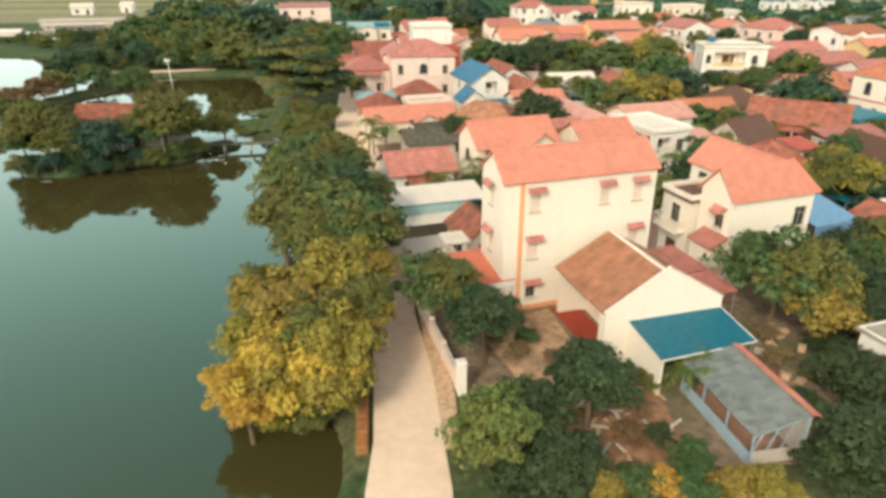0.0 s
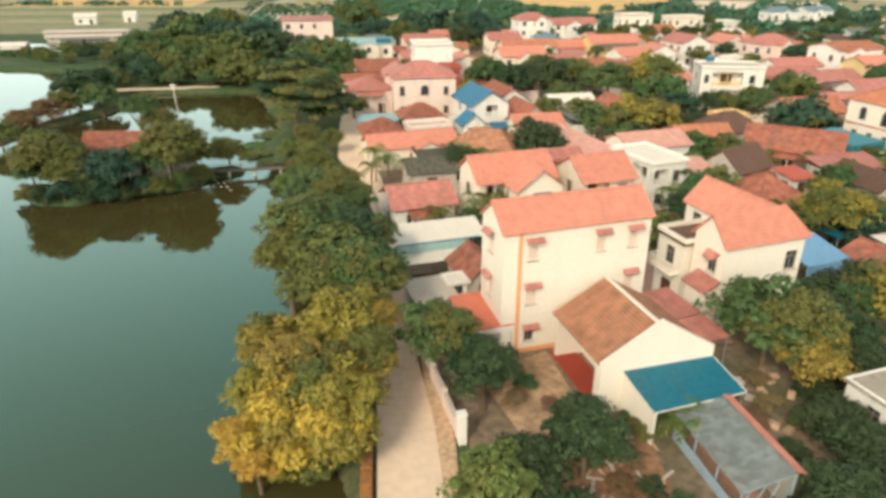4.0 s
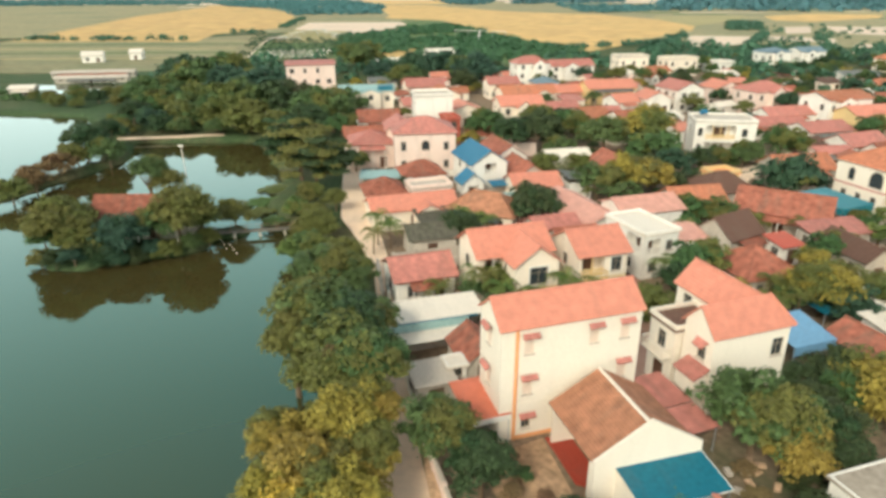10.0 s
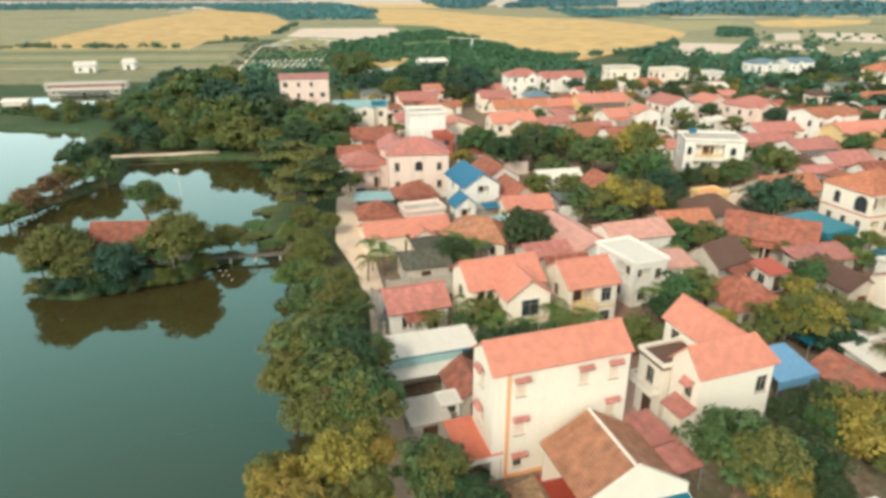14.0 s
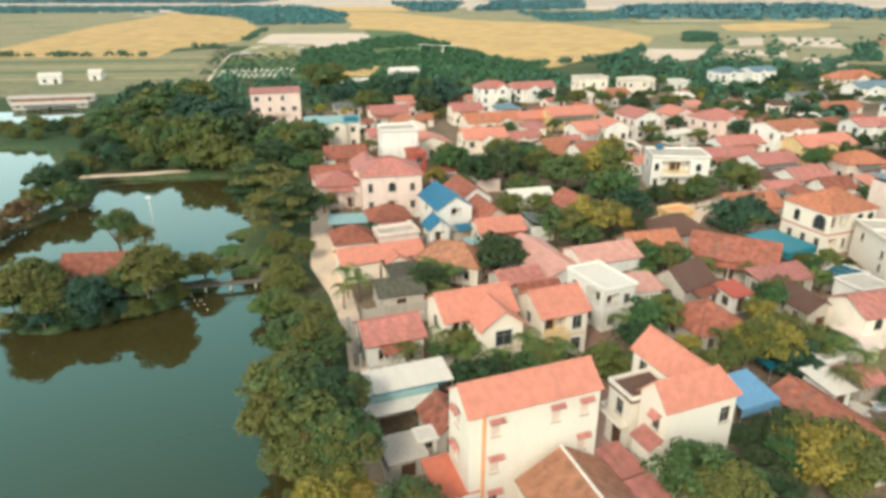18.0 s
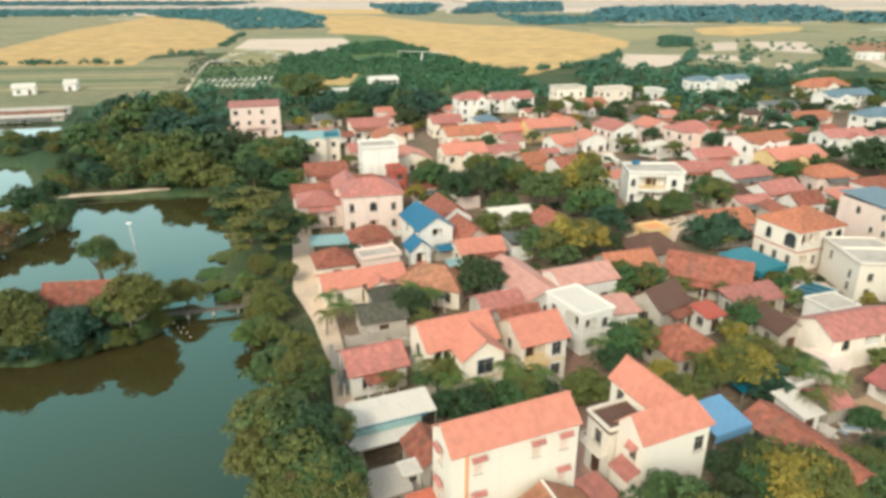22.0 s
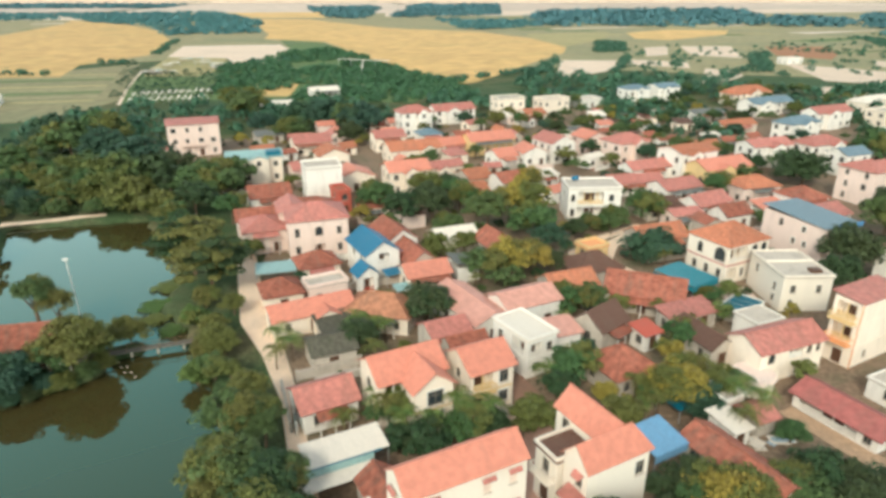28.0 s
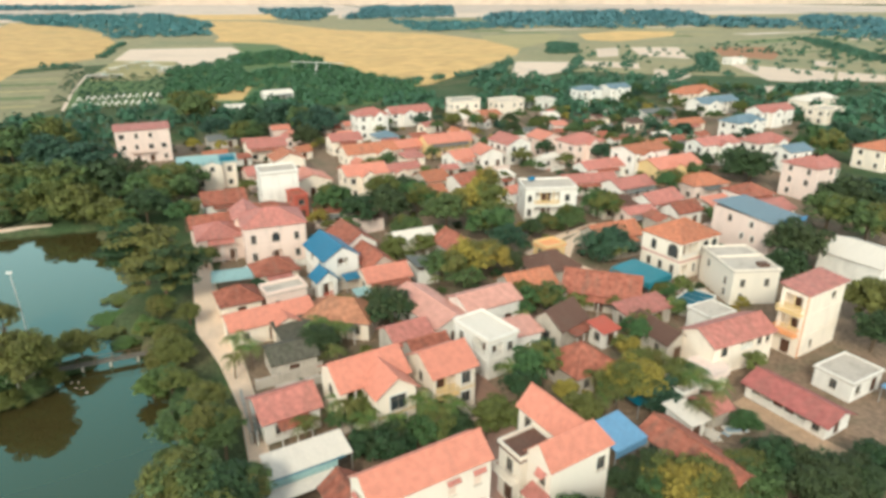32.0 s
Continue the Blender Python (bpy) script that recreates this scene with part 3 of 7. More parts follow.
# ---- ground, ponds, lanes, fields ----
SHORE = [(-2.5, -60), (-4.2, 0), (-5.2, 25), (-6.8, 36), (-9, 48), (-11.5, 60), (-15, 72), (-19, 83), (-23, 93), (-26, 101), (-31, 108),
         (-30, 116), (-33, 128), (-40, 145), (-45, 158), (-60, 157), (-82, 157), (-92, 170), (-104, 190), (-150, 197), (-260, 196), (-400, 190), (-400, -60)]
LAND = [((-50.5, 85), (-48.5, 88), 5.6), ((-47, 89), (-40, 90.5), 6.2), ((-86, 96), (-72, 138), 2.4), ((-72, 138), (-79, 158), 3.0),
        ((-37, 92), (-31.5, 94.2), 1.9), ((-95, 105), (-86, 96), 3.0)]


def water_side(px, py):
    """Distance to the shore in metres, above zero on land."""
    n, dist, inside = len(SHORE), np.full(px.shape, 1e9), np.zeros(px.shape, bool)
    for i in range(n):
        (ax, ay), (bx, by) = SHORE[i], SHORE[(i + 1) % n]
        ex, ey = bx - ax, by - ay
        t = np.clip(((px - ax) * ex + (py - ay) * ey) / (ex * ex + ey * ey), 0, 1)
        dist = np.minimum(dist, np.hypot(px - ax - t * ex, py - ay - t * ey))
        cross = ((ay > py) != (by > py)) & (px < (bx - ax) * (py - ay) / (by - ay + 1e-12) + ax)
        inside ^= cross
    side = np.where(inside, -dist, dist)
    for (ax, ay), (bx, by), r in LAND:
        ex, ey = bx - ax, by - ay
        t = np.clip(((px - ax) * ex + (py - ay) * ey) / (ex * ex + ey * ey), 0, 1)
        side = np.maximum(side, r - np.hypot(px - ax - t * ex, py - ay - t * ey))
    return side


def ground_height(px, py):
    s = water_side(px, py) + 0.5 * np.sin(px * 0.9) * np.cos(py * 0.8)
    k = np.clip((s + 1.6) / 2.6, 0, 1)
    return -2.4 + 2.36 * k * k * (3 - 2 * k)


def grid_lines(fine0, fine1, step, far0, far1):
    a = list(np.arange(fine0, fine1 + 0.01, step))
    s = step
    while a[-1] < far1:
        s *= 1.25
        a.append(a[-1] + s)
    s = step
    while a[0] > far0:
        s *= 1.25
        a.insert(0, a[0] - s)
    return np.array(a)


gx, gy = grid_lines(-112, 40, 1.6, -9000, 9000), grid_lines(-10, 200, 1.6, -1500, 12000)
GX, GY = np.meshgrid(gx, gy)
GZ = ground_height(GX, GY)
nx, ny = len(gx), len(gy)
idx = np.arange(nx * ny).reshape(ny, nx)
faces = np.stack([idx[:-1, :-1], idx[:-1, 1:], idx[1:, 1:], idx[1:, :-1]], -1).reshape(-1, 4)
me = bpy.data.meshes.new("ground")
me.from_pydata(np.stack([GX, GY, GZ], -1).reshape(-1, 3).tolist(), [], faces.tolist())
for p in me.polygons:
    p.use_smooth = True


def ground_mat():
    m = bpy.data.materials.new("village_ground")
    m.use_nodes = True
    n, l = m.node_tree.nodes, m.node_tree.links
    b = n["Principled BSDF"]
    b.inputs["Roughness"].default_value, b.inputs["Specular IOR Level"].default_value = 0.95, 0.1
    tc = n.new("ShaderNodeTexCoord")
    noises = []
    for sc, det in ((0.012, 6), (0.09, 6), (1.6, 6)):
        t = n.new("ShaderNodeTexNoise")
        t.inputs["Scale"].default_value, t.inputs["Detail"].default_value = sc, det
        l.new(tc.outputs["Object"], t.inputs["Vector"])
        noises.append(t)
    earth = n.new("ShaderNodeMix")
    earth.data_type = "RGBA"
    earth.inputs["A"].default_value, earth.inputs["B"].default_value = (0.055, 0.085, 0.035, 1), (0.13, 0.115, 0.06, 1)
    r = n.new("ShaderNodeMapRange")
    r.inputs["From Min"].default_value, r.inputs["From Max"].default_value = 0.42, 0.60
    l.new(noises[1].outputs["Fac"], r.inputs["Value"])
    l.new(r.outputs[0], earth.inputs["Factor"])
    green = n.new("ShaderNodeMix")
    green.data_type = "RGBA"
    green.inputs["B"].default_value = (0.06, 0.095, 0.045, 1)
    r2 = n.new("ShaderNodeMapRange")
    r2.inputs["From Min"].default_value, r2.inputs["From Max"].default_value = 0.4, 0.6
    l.new(noises[0].outputs["Fac"], r2.inputs["Value"])
    l.new(r2.outputs[0], green.inputs["Factor"])
    l.new(earth.outputs["Result"], green.inputs["A"])
    hue = n.new("ShaderNodeHueSaturation")
    v = n.new("ShaderNodeMapRange")
    v.inputs["From Min"].default_value, v.inputs["From Max"].default_value = 0.3, 0.7
    v.inputs["To Min"].default_value, v.inputs["To Max"].default_value = 0.6, 1.4
    l.new(noises[2].outputs["Fac"], v.inputs["Value"])
    l.new(v.outputs[0], hue.inputs["Value"])
    l.new(green.outputs["Result"], hue.inputs["Color"])
    l.new(hue.outputs[0], b.inputs["Base Color"])
    bp = n.new("ShaderNodeBump")
    bp.inputs["Strength"].default_value, bp.inputs["Distance"].default_value = 0.5, 0.15
    l.new(noises[2].outputs["Fac"], bp.inputs["Height"])
    l.new(bp.outputs[0], b.inputs["Normal"])
    return m


me.materials.append(ground_mat())
tagged(new("ground", me), "grassy village ground with bare earth patches and pond banks", "ground", kind="structure")


def sheet(name, pts, z, material, label, category, kind="structure", thick=0.1):
    bm = bmesh.new()
    prism(bm, [(x, y, z) for x, y in pts], thick)
    return tagged(new(name, finish(name, bm, material)), label, category, kind=kind)


sheet("water", [(-420, -70), (10, -70), (10, 110), (-20, 120), (-20, 205), (-420, 205)], -1.0, WATER, "still green pond water reflecting the sky", "water", thick=0.05)


def ribbon(name, line, z, material, label, category):
    """A strip along a line of (x, y, width)."""
    bm, pts = bmesh.new(), [Vector((x, y)) for x, y, _ in line]
    rows = []
    for i, (x, y, w) in enumerate(line):
        t = (pts[min(i + 1, len(pts) - 1)] - pts[max(i - 1, 0)]).normalized()
        nrm = Vector((-t.y, t.x)) * w / 2
        rows.append([bm.verts.new((x + nrm.x * s, y + nrm.y * s, zz)) for s, zz in ((1, z - 0.15), (1, z), (-1, z), (-1, z - 0.15))])
    for a, b in zip(rows, rows[1:]):
        for k in range(3):
            bm.faces.new((a[k], b[k], b[k + 1], a[k + 1]))
    bm.faces.new(rows[0])
    bm.faces.new(rows[-1][::-1])
    return tagged(new(name, finish(name, bm, material)), label, category, kind="structure")


ribbon("lane", [(-0.2, -10, 4.2), (-1.0, 10, 4.2), (-1.6, 24.9, 4.4), (-1.8, 28.6, 3.9), (-2.4, 34.5, 3.8), (-3.1, 39.2, 3.5), (-3.5, 42.4, 3.1), (-5.3, 60, 2.6), (-7.6, 75.8, 2.4), (-10.5, 88, 3.4),
                (-14.2, 99, 4.6), (-17.2, 119, 4.0), (-18.8, 131, 3.4)], 0.05, CONC, "pale concrete lane along the pond", "lane")
ribbon("causeway", [(-80, 157, 1.6), (-76, 157.6, 2.6), (-70, 158.6, 1.9), (-65, 159.6, 2.7), (-60, 161, 2.0), (-55, 161.4, 1.4)], 0.06, CONC, "pale narrow path on a bank between two ponds", "path")

RICE = mat("ripe_rice_field", (0.57, 0.36, 0.14), 0.95, 0.2, 0.07, 0.75, 0.012, dirt=(0.38, 0.29, 0.11))
# haze over the far plain is put into this pale tan
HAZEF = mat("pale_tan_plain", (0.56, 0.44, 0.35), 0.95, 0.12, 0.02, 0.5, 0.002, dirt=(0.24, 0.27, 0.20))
GREENF = mat("green_crop_field", (0.10, 0.15, 0.05), 0.95, 0.2, 0.5, 0.4, 0.02)
STRAWF = mat("straw_coloured_field", (0.36, 0.30, 0.14), 0.95, 0.15, 0.3, 0.5, 0.015, dirt=(0.16, 0.20, 0.08))
PLAIN = mat("mixed_crop_plain", (0.27, 0.235, 0.125), 0.95, 0.2, 0.2, 0.6, 0.008, dirt=(0.09, 0.15, 0.08))
PALEF = mat("pale_bare_ground", (0.66, 0.51, 0.39), 0.95, 0.1, 0.4, 0.2, 0.02)
SOILF = mat("ploughed_brown_field", (0.34, 0.16, 0.08), 0.95, 0.1, 0.4, 0.2, 0.02)

# ---- trees ----
def leaf_cloud(seed, clumps, leaves, size, flat=0.8, layered=False):
    """Leaf blades gathered in clumps round a crown of radius one, uneven and with gaps."""
    r = np.random.RandomState(seed)
    out = []
    for c in range(clumps):
        v = r.normal(size=3)
        v /= np.linalg.norm(v)
        v[2] = abs(v[2]) * 1.15 - 0.35 if r.rand() < 0.8 else v[2] * 0.6
        ctr = v * r.uniform(0.4, 1.02) * (1, 1, flat)
        rad = r.uniform(0.15, 0.42)
        if layered:
            ctr[2] = round(ctr[2] * 3.2) / 3.2 + r.uniform(-0.04, 0.04)
        k = int(leaves * r.uniform(0.6, 1.4))
        p = r.normal(size=(k, 3))
        p /= np.linalg.norm(p, axis=1, keepdims=True)
        p[:, 2] = np.where(p[:, 2] < -0.3, -p[:, 2], p[:, 2])
        pos = ctr + p * rad * r.uniform(0.65, 1.08, (k, 1)) * ((1.1, 1.1, 0.28) if layered else (1, 1, 0.8))
        nrm = p * (0.7, 0.7, 1) + r.normal(size=(k, 3)) * 0.35 + (0, 0, 0.25)
        nrm /= np.linalg.norm(nrm, axis=1, keepdims=True)
        t = np.cross(nrm, r.normal(size=(k, 3)))
        t /= np.linalg.norm(t, axis=1, keepdims=True)
        b = np.cross(nrm, t)
        s = size * r.uniform(0.6, 1.35, (k, 1))
        out.append(np.stack([pos - t * s, pos - b * s * 0.6 - nrm * s * 0.15, pos + t * s, pos + b * s * 0.6 - nrm * s * 0.15], 1))
    v = np.concatenate(out)
    return v


def cloud_mesh(name, v, material):
    me = bpy.data.meshes.new(name)
    n = len(v)
    me.from_pydata(v.reshape(-1, 3).tolist(), [], np.arange(4 * n).reshape(n, 4).tolist())
    me.materials.append(material)
    return me


def trunk_mesh(seed, height, spread, r0):
    rnd, bm = random.Random(seed), bmesh.new()
    fork = height * rnd.uniform(0.4, 0.5)
    lean = Vector((rnd.uniform(-0.2, 0.2), rnd.uniform(-0.2, 0.2), 0))
    mid = lean * 0.5 + Vector((0, 0, fork * 0.55))
    top = lean + Vector((0, 0, fork))
    tube(bm, (0, 0, -0.3), mid, r0, r0 * 0.8, 8)
    tube(bm, mid, top, r0 * 0.8, r0 * 0.65, 8)
    for k in range(6):
        a = k * 1.05 + rnd.uniform(-0.3, 0.3)
        e = top + Vector((math.cos(a), math.sin(a), 0)) * spread * rnd.uniform(0.35, 0.6) + Vector((0, 0, (height - fork) * rnd.uniform(0.35, 0.75)))
        m = top.lerp(e, 0.5) + Vector((0, 0, 0.2))
        tube(bm, top, m, r0 * 0.4, r0 * 0.28, 6)
        tube(bm, m, e, r0 * 0.28, r0 * 0.08, 5)
    return finish("trunk", bm, BARK)


TREE_WORDS = {"dark_green_leaves": "dense dark green", "mid_green_leaves": "leafy mid green", "olive_leaves": "olive green",
              "yellow_leaves": "golden yellow", "yellow_green_leaves": "yellow-green", "light_green_leaves": "fresh light green",
              "bluish_green_leaves": "bluish green", "rusty_leaves": "rusty"}


def crown_mesh(leaves, fine, kind, layered=False):
    key = ("crown", leaves.name, fine, kind, layered)
    if key not in CACHE:
        c, k, s = {"near": (54, 100, 0.062), "mid": (36, 62, 0.088), "far": (22, 32, 0.14)}[fine]
        CACHE[key] = cloud_mesh("crown", leaf_cloud(11 * kind + len(leaves.name), c, k, s, 0.85, layered), leaves)
    return CACHE[key]


def tree(x, y, radius, height, leaves=G_MID, fine="mid", kind=None, layered=False, name="tree", words="", where="beside the village lane", z=0.0, squash=1.0, twin=None):
    kind = int(abs(x * 3 + y * 5)) % 3 if kind is None else kind
    ob = thing(name, x, y, z, (x * 37 + y * 91) % 360, f"{TREE_WORDS[leaves.name]} {words or 'broadleaf tree'} {where}", "tree", "village trees")
    key = ("trunk", kind, round(height), round(radius))
    if key not in CACHE:
        CACHE[key] = trunk_mesh(kind + round(height * 3), round(height), round(radius), 0.06 + 0.028 * round(height))
    part("trunk", CACHE[key], None, ob)
    zc = max(height - radius * 0.85 * squash, radius * 0.5 * squash)
    part("crown", crown_mesh(leaves, fine, kind, layered), None, ob, "", pose(0, 0, zc) @ Matrix.Diagonal((radius, radius, radius * squash, 1)))
    if twin:
        part("crown", crown_mesh(twin, fine, (kind + 1) % 3, layered), None, ob, "",
             pose(radius * 0.25, -radius * 0.3, zc + radius * 0.05, 0, 0, 70) @ Matrix.Diagonal((radius * 0.8, radius * 0.8, radius * squash * 0.85, 1)))
    return ob


def bush(x, y, radius, height, leaves=G_MID, fine="mid", where="in a village garden", z=0.0):
    kind = int(abs(x * 3 + y * 5)) % 3
    ob = thing("bush", x, y, z, (x * 37 + y * 91) % 360, f"{TREE_WORDS[leaves.name]} rounded bush {where}", "bush", "garden bushes")
    key = ("stem", kind)
    if key not in CACHE:
        bm = bmesh.new()
        tube(bm, (0, 0, -0.3), (0, 0, 0.12), 0.07, 0.06, 6)
        for k in range(4):
            tube(bm, (0, 0, 0.08), (0.5 * math.cos(k * 1.6 + kind), 0.5 * math.sin(k * 1.6 + kind), 0.6), 0.05, 0.02, 5)
        CACHE[key] = finish("stem", bm, BARK)
    part("stem", CACHE[key], None, ob, "", Matrix.Diagonal((radius, radius, height, 1)))
    part("crown", crown_mesh(leaves, fine, kind), None, ob, "", pose(0, 0, height * 0.42) @ Matrix.Diagonal((radius, radius, height * 0.62, 1)))
    return ob


def frond_mesh(kind, leaves):
    """One arching feathery frond, a metre long: a thin rib with drooping leaflets on both sides."""
    key = ("frond", kind, leaves.name)
    if key not in CACHE:
        r, v, up, prev = np.random.RandomState(kind), [], 0.3 + 0.27 * kind, np.zeros(3)
        for s in range(1, 11):
            t = s / 10
            q = np.array([t * (0.95 - 0.15 * up), 0, up * t - (0.55 + up * 0.6) * t * t])
            w = 0.24 * math.sin(math.pi * min(t * 0.85 + 0.12, 1)) * r.uniform(0.85, 1.15)
            for sg in (-1, 1):
                tip = (prev + q) / 2 + np.array([0.06, sg * w, -0.10])
                v.append([prev, prev * 0.4 + q * 0.6, tip, (prev + tip) / 2 - (0.02, 0, 0)])
            prev = q
        CACHE[key] = cloud_mesh("frond", np.array(v), leaves)
    return CACHE[key]


def palm(x, y, height, length=2.2, leaves=G_LIME, seed=0, where="in a house garden"):
    ob = thing("palm_tree", x, y, 0, (x * 31 + y * 17) % 360, f"{TREE_WORDS[leaves.name]} palm with feathery arching fronds {where}", "palm", "garden palms")
    bm = bmesh.new()
    n = 5
    for k in range(n):
        a, b = height * k / n, height * (k + 1) / n
        tube(bm, (0.03 * k * k * 0.3, 0, a - (0.2 if k == 0 else 0)), (0.03 * (k + 1) ** 2 * 0.3, 0, b), 0.13 - 0.008 * k, 0.115 - 0.008 * k, 7)
    part("trunk", bm, BARK, ob)
    for f in range(15):
        part("frond", frond_mesh((f * 7 + seed) % 4, leaves), None, ob, "", pose(0.22, 0, height - 0.05, 0, 0, f * 137.5 + seed * 31) @ Matrix.Diagonal((length, length, length, 1)))
    return ob

# ---- houses near the camera ----
CANT = mat("teal_blue_sheet", (0.03, 0.20, 0.25), 0.45, 0.12, 2, 0.2, courses=(0.2, 9), bump=0.4)
PALETEAL = mat("pale_teal_sheet_roof", (0.30, 0.45, 0.44), 0.5, 0.12, 2, 0.3, courses=(0.2, 9), bump=0.4)
bh_ops = {"S": [(1.95, 0.95, 2.75, 2.25, "window"), (1.95, 4.2, 2.75, 5.8, "shutter"), (1.95, 7.9, 2.75, 9.5, "shutter"),
                (7.6, 7.9, 8.4, 9.5, "shutter"), (10.4, 7.9, 11.2, 9.5, "shutter"), (10.4, 4.2, 11.2, 5.8, "shutter")],
          "W": [(1.5, 4.2, 2.4, 5.9, "shutter"), (1.5, 7.9, 2.4, 9.5, "shutter"), (1.3, 0.15, 2.7, 2.4, "door")], "E": [(1.6, 7.6, 2.6, 9.1, "window")]}
bh = house("three_storey_house", 9.67, 46.9, 17.8, 12.3, 4.4, 10.35, "gable", 1.65, FRESH, SALMON,
           "cream three-storey house with salmon gabled roof and red window hoods", hood=PINKR, openings=bh_ops, over=0.22, bands=False)
part("pilaster", boxed(-4.98, -2.28, 0.004, -4.7, -2.203, 10.1), ORANGEP, bh, "orange painted corner pilaster")
part("base_band", boxed(-4.69, -2.26, 0.004, 6.15, -2.203, 0.35), ORANGEP, bh, "orange painted base band")
for z in (3.4, 6.9):
    part("floor_band", boxed(-4.69, -2.215, z, 6.15, -2.203, z + 0.08), FRESH, bh)
porch = canopy("porch_roof", 3.0, 44.9, 19, 3.6, 5.0, 2.75, 3.3, PORCHR, "salmon sheet porch roof beside a cream house")
part("fascia", boxed(-1.8, -2.54, 2.2, 1.8, -2.505, 2.68), WHITE, porch)
canopy("side_canopy", 18.4, 46.2, 22, 2.9, 4.2, 2.8, 3.1, PINKR, "pink sheet canopy over a paved court")
canopy("side_canopy", 19.6, 42.6, 22, 3.2, 3.0, 2.5, 2.8, PINKR, "pink sheet canopy beside an orange tiled house")
gab = thing("orange_tiled_house", 13.5, 40.7, 0, 16, "single-storey cream house with orange tiled gable roof and open veranda", "house", "village houses")
gops = {"W": [(2.8, 0.12, 4.2, 2.4, "door"), (0.9, 1.0, 1.9, 2.3, "window"), (5.1, 1.0, 6.1, 2.3, "window")]}
part("wall", walls(5.6, 6.5, 3.8, {"W": [(*q[:4], 0.22) for q in gops["W"]]}), CREAM, gab, "", pose(1.13, 0, 0))
for q in gops["W"]:
    o, u, n, _ = side_frame("W", 5.6, 6.5)
    p = o + u * q[0] - n * 0.12 + Vector((1.13, 0, 0))
    if q[4] == "door":
        part("door", boxed(0, -0.03, 0, q[2] - q[0], 0.03, q[3] - q[1]), DARKW, gab, "dark wooden door", pose(p.x, p.y, q[1], 0, 0, 270))
    else:
        win = part("window", window_mesh(q[2] - q[0], q[3] - q[1], 2)[0], None, gab, "", pose(p.x, p.y, q[1], 0, 0, 270))
        part("pane", window_mesh(q[2] - q[0], q[3] - q[1], 2)[1], None, win)
for y, w, h, top in ((-3.98, 4.32, 4.0, 6.66), (3.28, 3.95, 3.8, 6.15)):  # the front end wall stands a little above the tiles
    bm = bmesh.new()
    v = [[bm.verts.new(c) for c in ((-w, yy, 0), (w, yy, 0), (w, yy, h), (0, yy, top), (-w, yy, h))] for yy in (y, y + 0.22)]
    bm.faces.new(v[0])
    bm.faces.new(v[1][::-1])
    for k in range(5):
        bm.faces.new((v[0][k], v[1][k], v[1][(k + 1) % 5], v[0][(k + 1) % 5]))
    part("end_wall", bm, FRESH, gab)
for sx in (-1, 1):
    part("return_wall", boxed(min(sx * 3.97, sx * 4.3), -3.755, 0, max(sx * 3.97, sx * 4.3), -3.2, 3.62), FRESH, gab)
    bm = bmesh.new()
    prism(bm, [(0.0, -4.02, 6.74), (sx * 4.36, -4.02, 4.06), (sx * 4.36, -3.72, 4.06), (0.0, -3.72, 6.74)][::sx], 0.07)
    part("gable_coping", bm, PALER, gab)
roof_parts(gab, 7.9, 7.0, 3.8, "gable", 2.35, 0.25, TANR, "y", cap=PALER)
lean = canopy("lean_to_canopy", 15.9, 35.6, 18, 6.9, 4.0, 2.6, 3.3, TEALR, "teal sheet lean-to canopy against a cream house")
bm = bmesh.new()
v = [bm.verts.new(p) for p in ((-3.42, -1.95, 0), (-3.42, 2.0, 0), (-3.42, 2.0, 3.15), (-3.42, -1.95, 2.48), (-3.27, -1.95, 0), (-3.27, 2.0, 0), (-3.27, 2.0, 3.15), (-3.27, -1.95, 2.48))]
for f in ((0, 1, 2, 3), (7, 6, 5, 4), (0, 4, 5, 1), (1, 5, 6, 2), (2, 6, 7, 3), (3, 7, 4, 0)):
    bm.faces.new([v[q] for q in f])
part("side_wall", bm, FRESH, lean)
part("edge_trim", boxed(-3.45, -2.03, 2.53, 3.45, -2.003, 2.62), WHITE, lean, "pale edge trim")
part("edge_trim", (lambda b: (prism(b, [(3.453, -2.0, 2.63), (3.5, -2.0, 2.63), (3.5, 2.0, 3.33), (3.453, 2.0, 3.33)], 0.09), b)[1])(bmesh.new()), WHITE, lean, "pale edge trim")
yard_hall = canopy("yard_roof", -0.6, 59.6, 17, 9.3, 3.9, 3.5, 4.1, PALER, "pale metal sheet roof over an open yard")
awning = canopy("yard_awning", -1.0, 56.25, 17, 8.2, 1.9, 2.35, 2.55, PALER, "lower pale sheet awning with a teal gutter", posts=True)
sheet_gutter = thing("gutter", -0.5, 57.55, 3.3, 17, "teal painted roof gutter under a pale sheet roof", "gutter")
part("gutter_trough", boxed(-4.2, -0.1, 0.02, 4.2, 0.1, 0.2), TEALR, sheet_gutter)
part("gutter_pipe", boxed(-4.2, -0.1, -3.3, -4.1, 0.0, 0.02), TEALR, sheet_gutter)
house("brown_tiled_outhouse", 3.2, 53.6, 17.8, 4.0, 5.0, 2.6, "gable", 1.5, OLDW, OLDTILE, "small outhouse with brown tile roof behind a tall house", ridge="y", over=0.3)
hut = house("concrete_hut", -1.0, 49.6, 18, 3.6, 3.2, 2.1, "shed", 0.5, OLDW, SLAB, "small bare concrete hut beside the lane", over=0.2)
blk = house("washhouse", 1.1, 51.0, 18, 1.7, 1.8, 2.6, "flat", 0, WHITE, PALER, "tiny white washhouse with a dark opening", para=0.1, openings={"S": [(0.4, 1.6, 1.3, 2.5, "window")], "W": [(0.5, 0.1, 1.3, 2.0, "door")]})
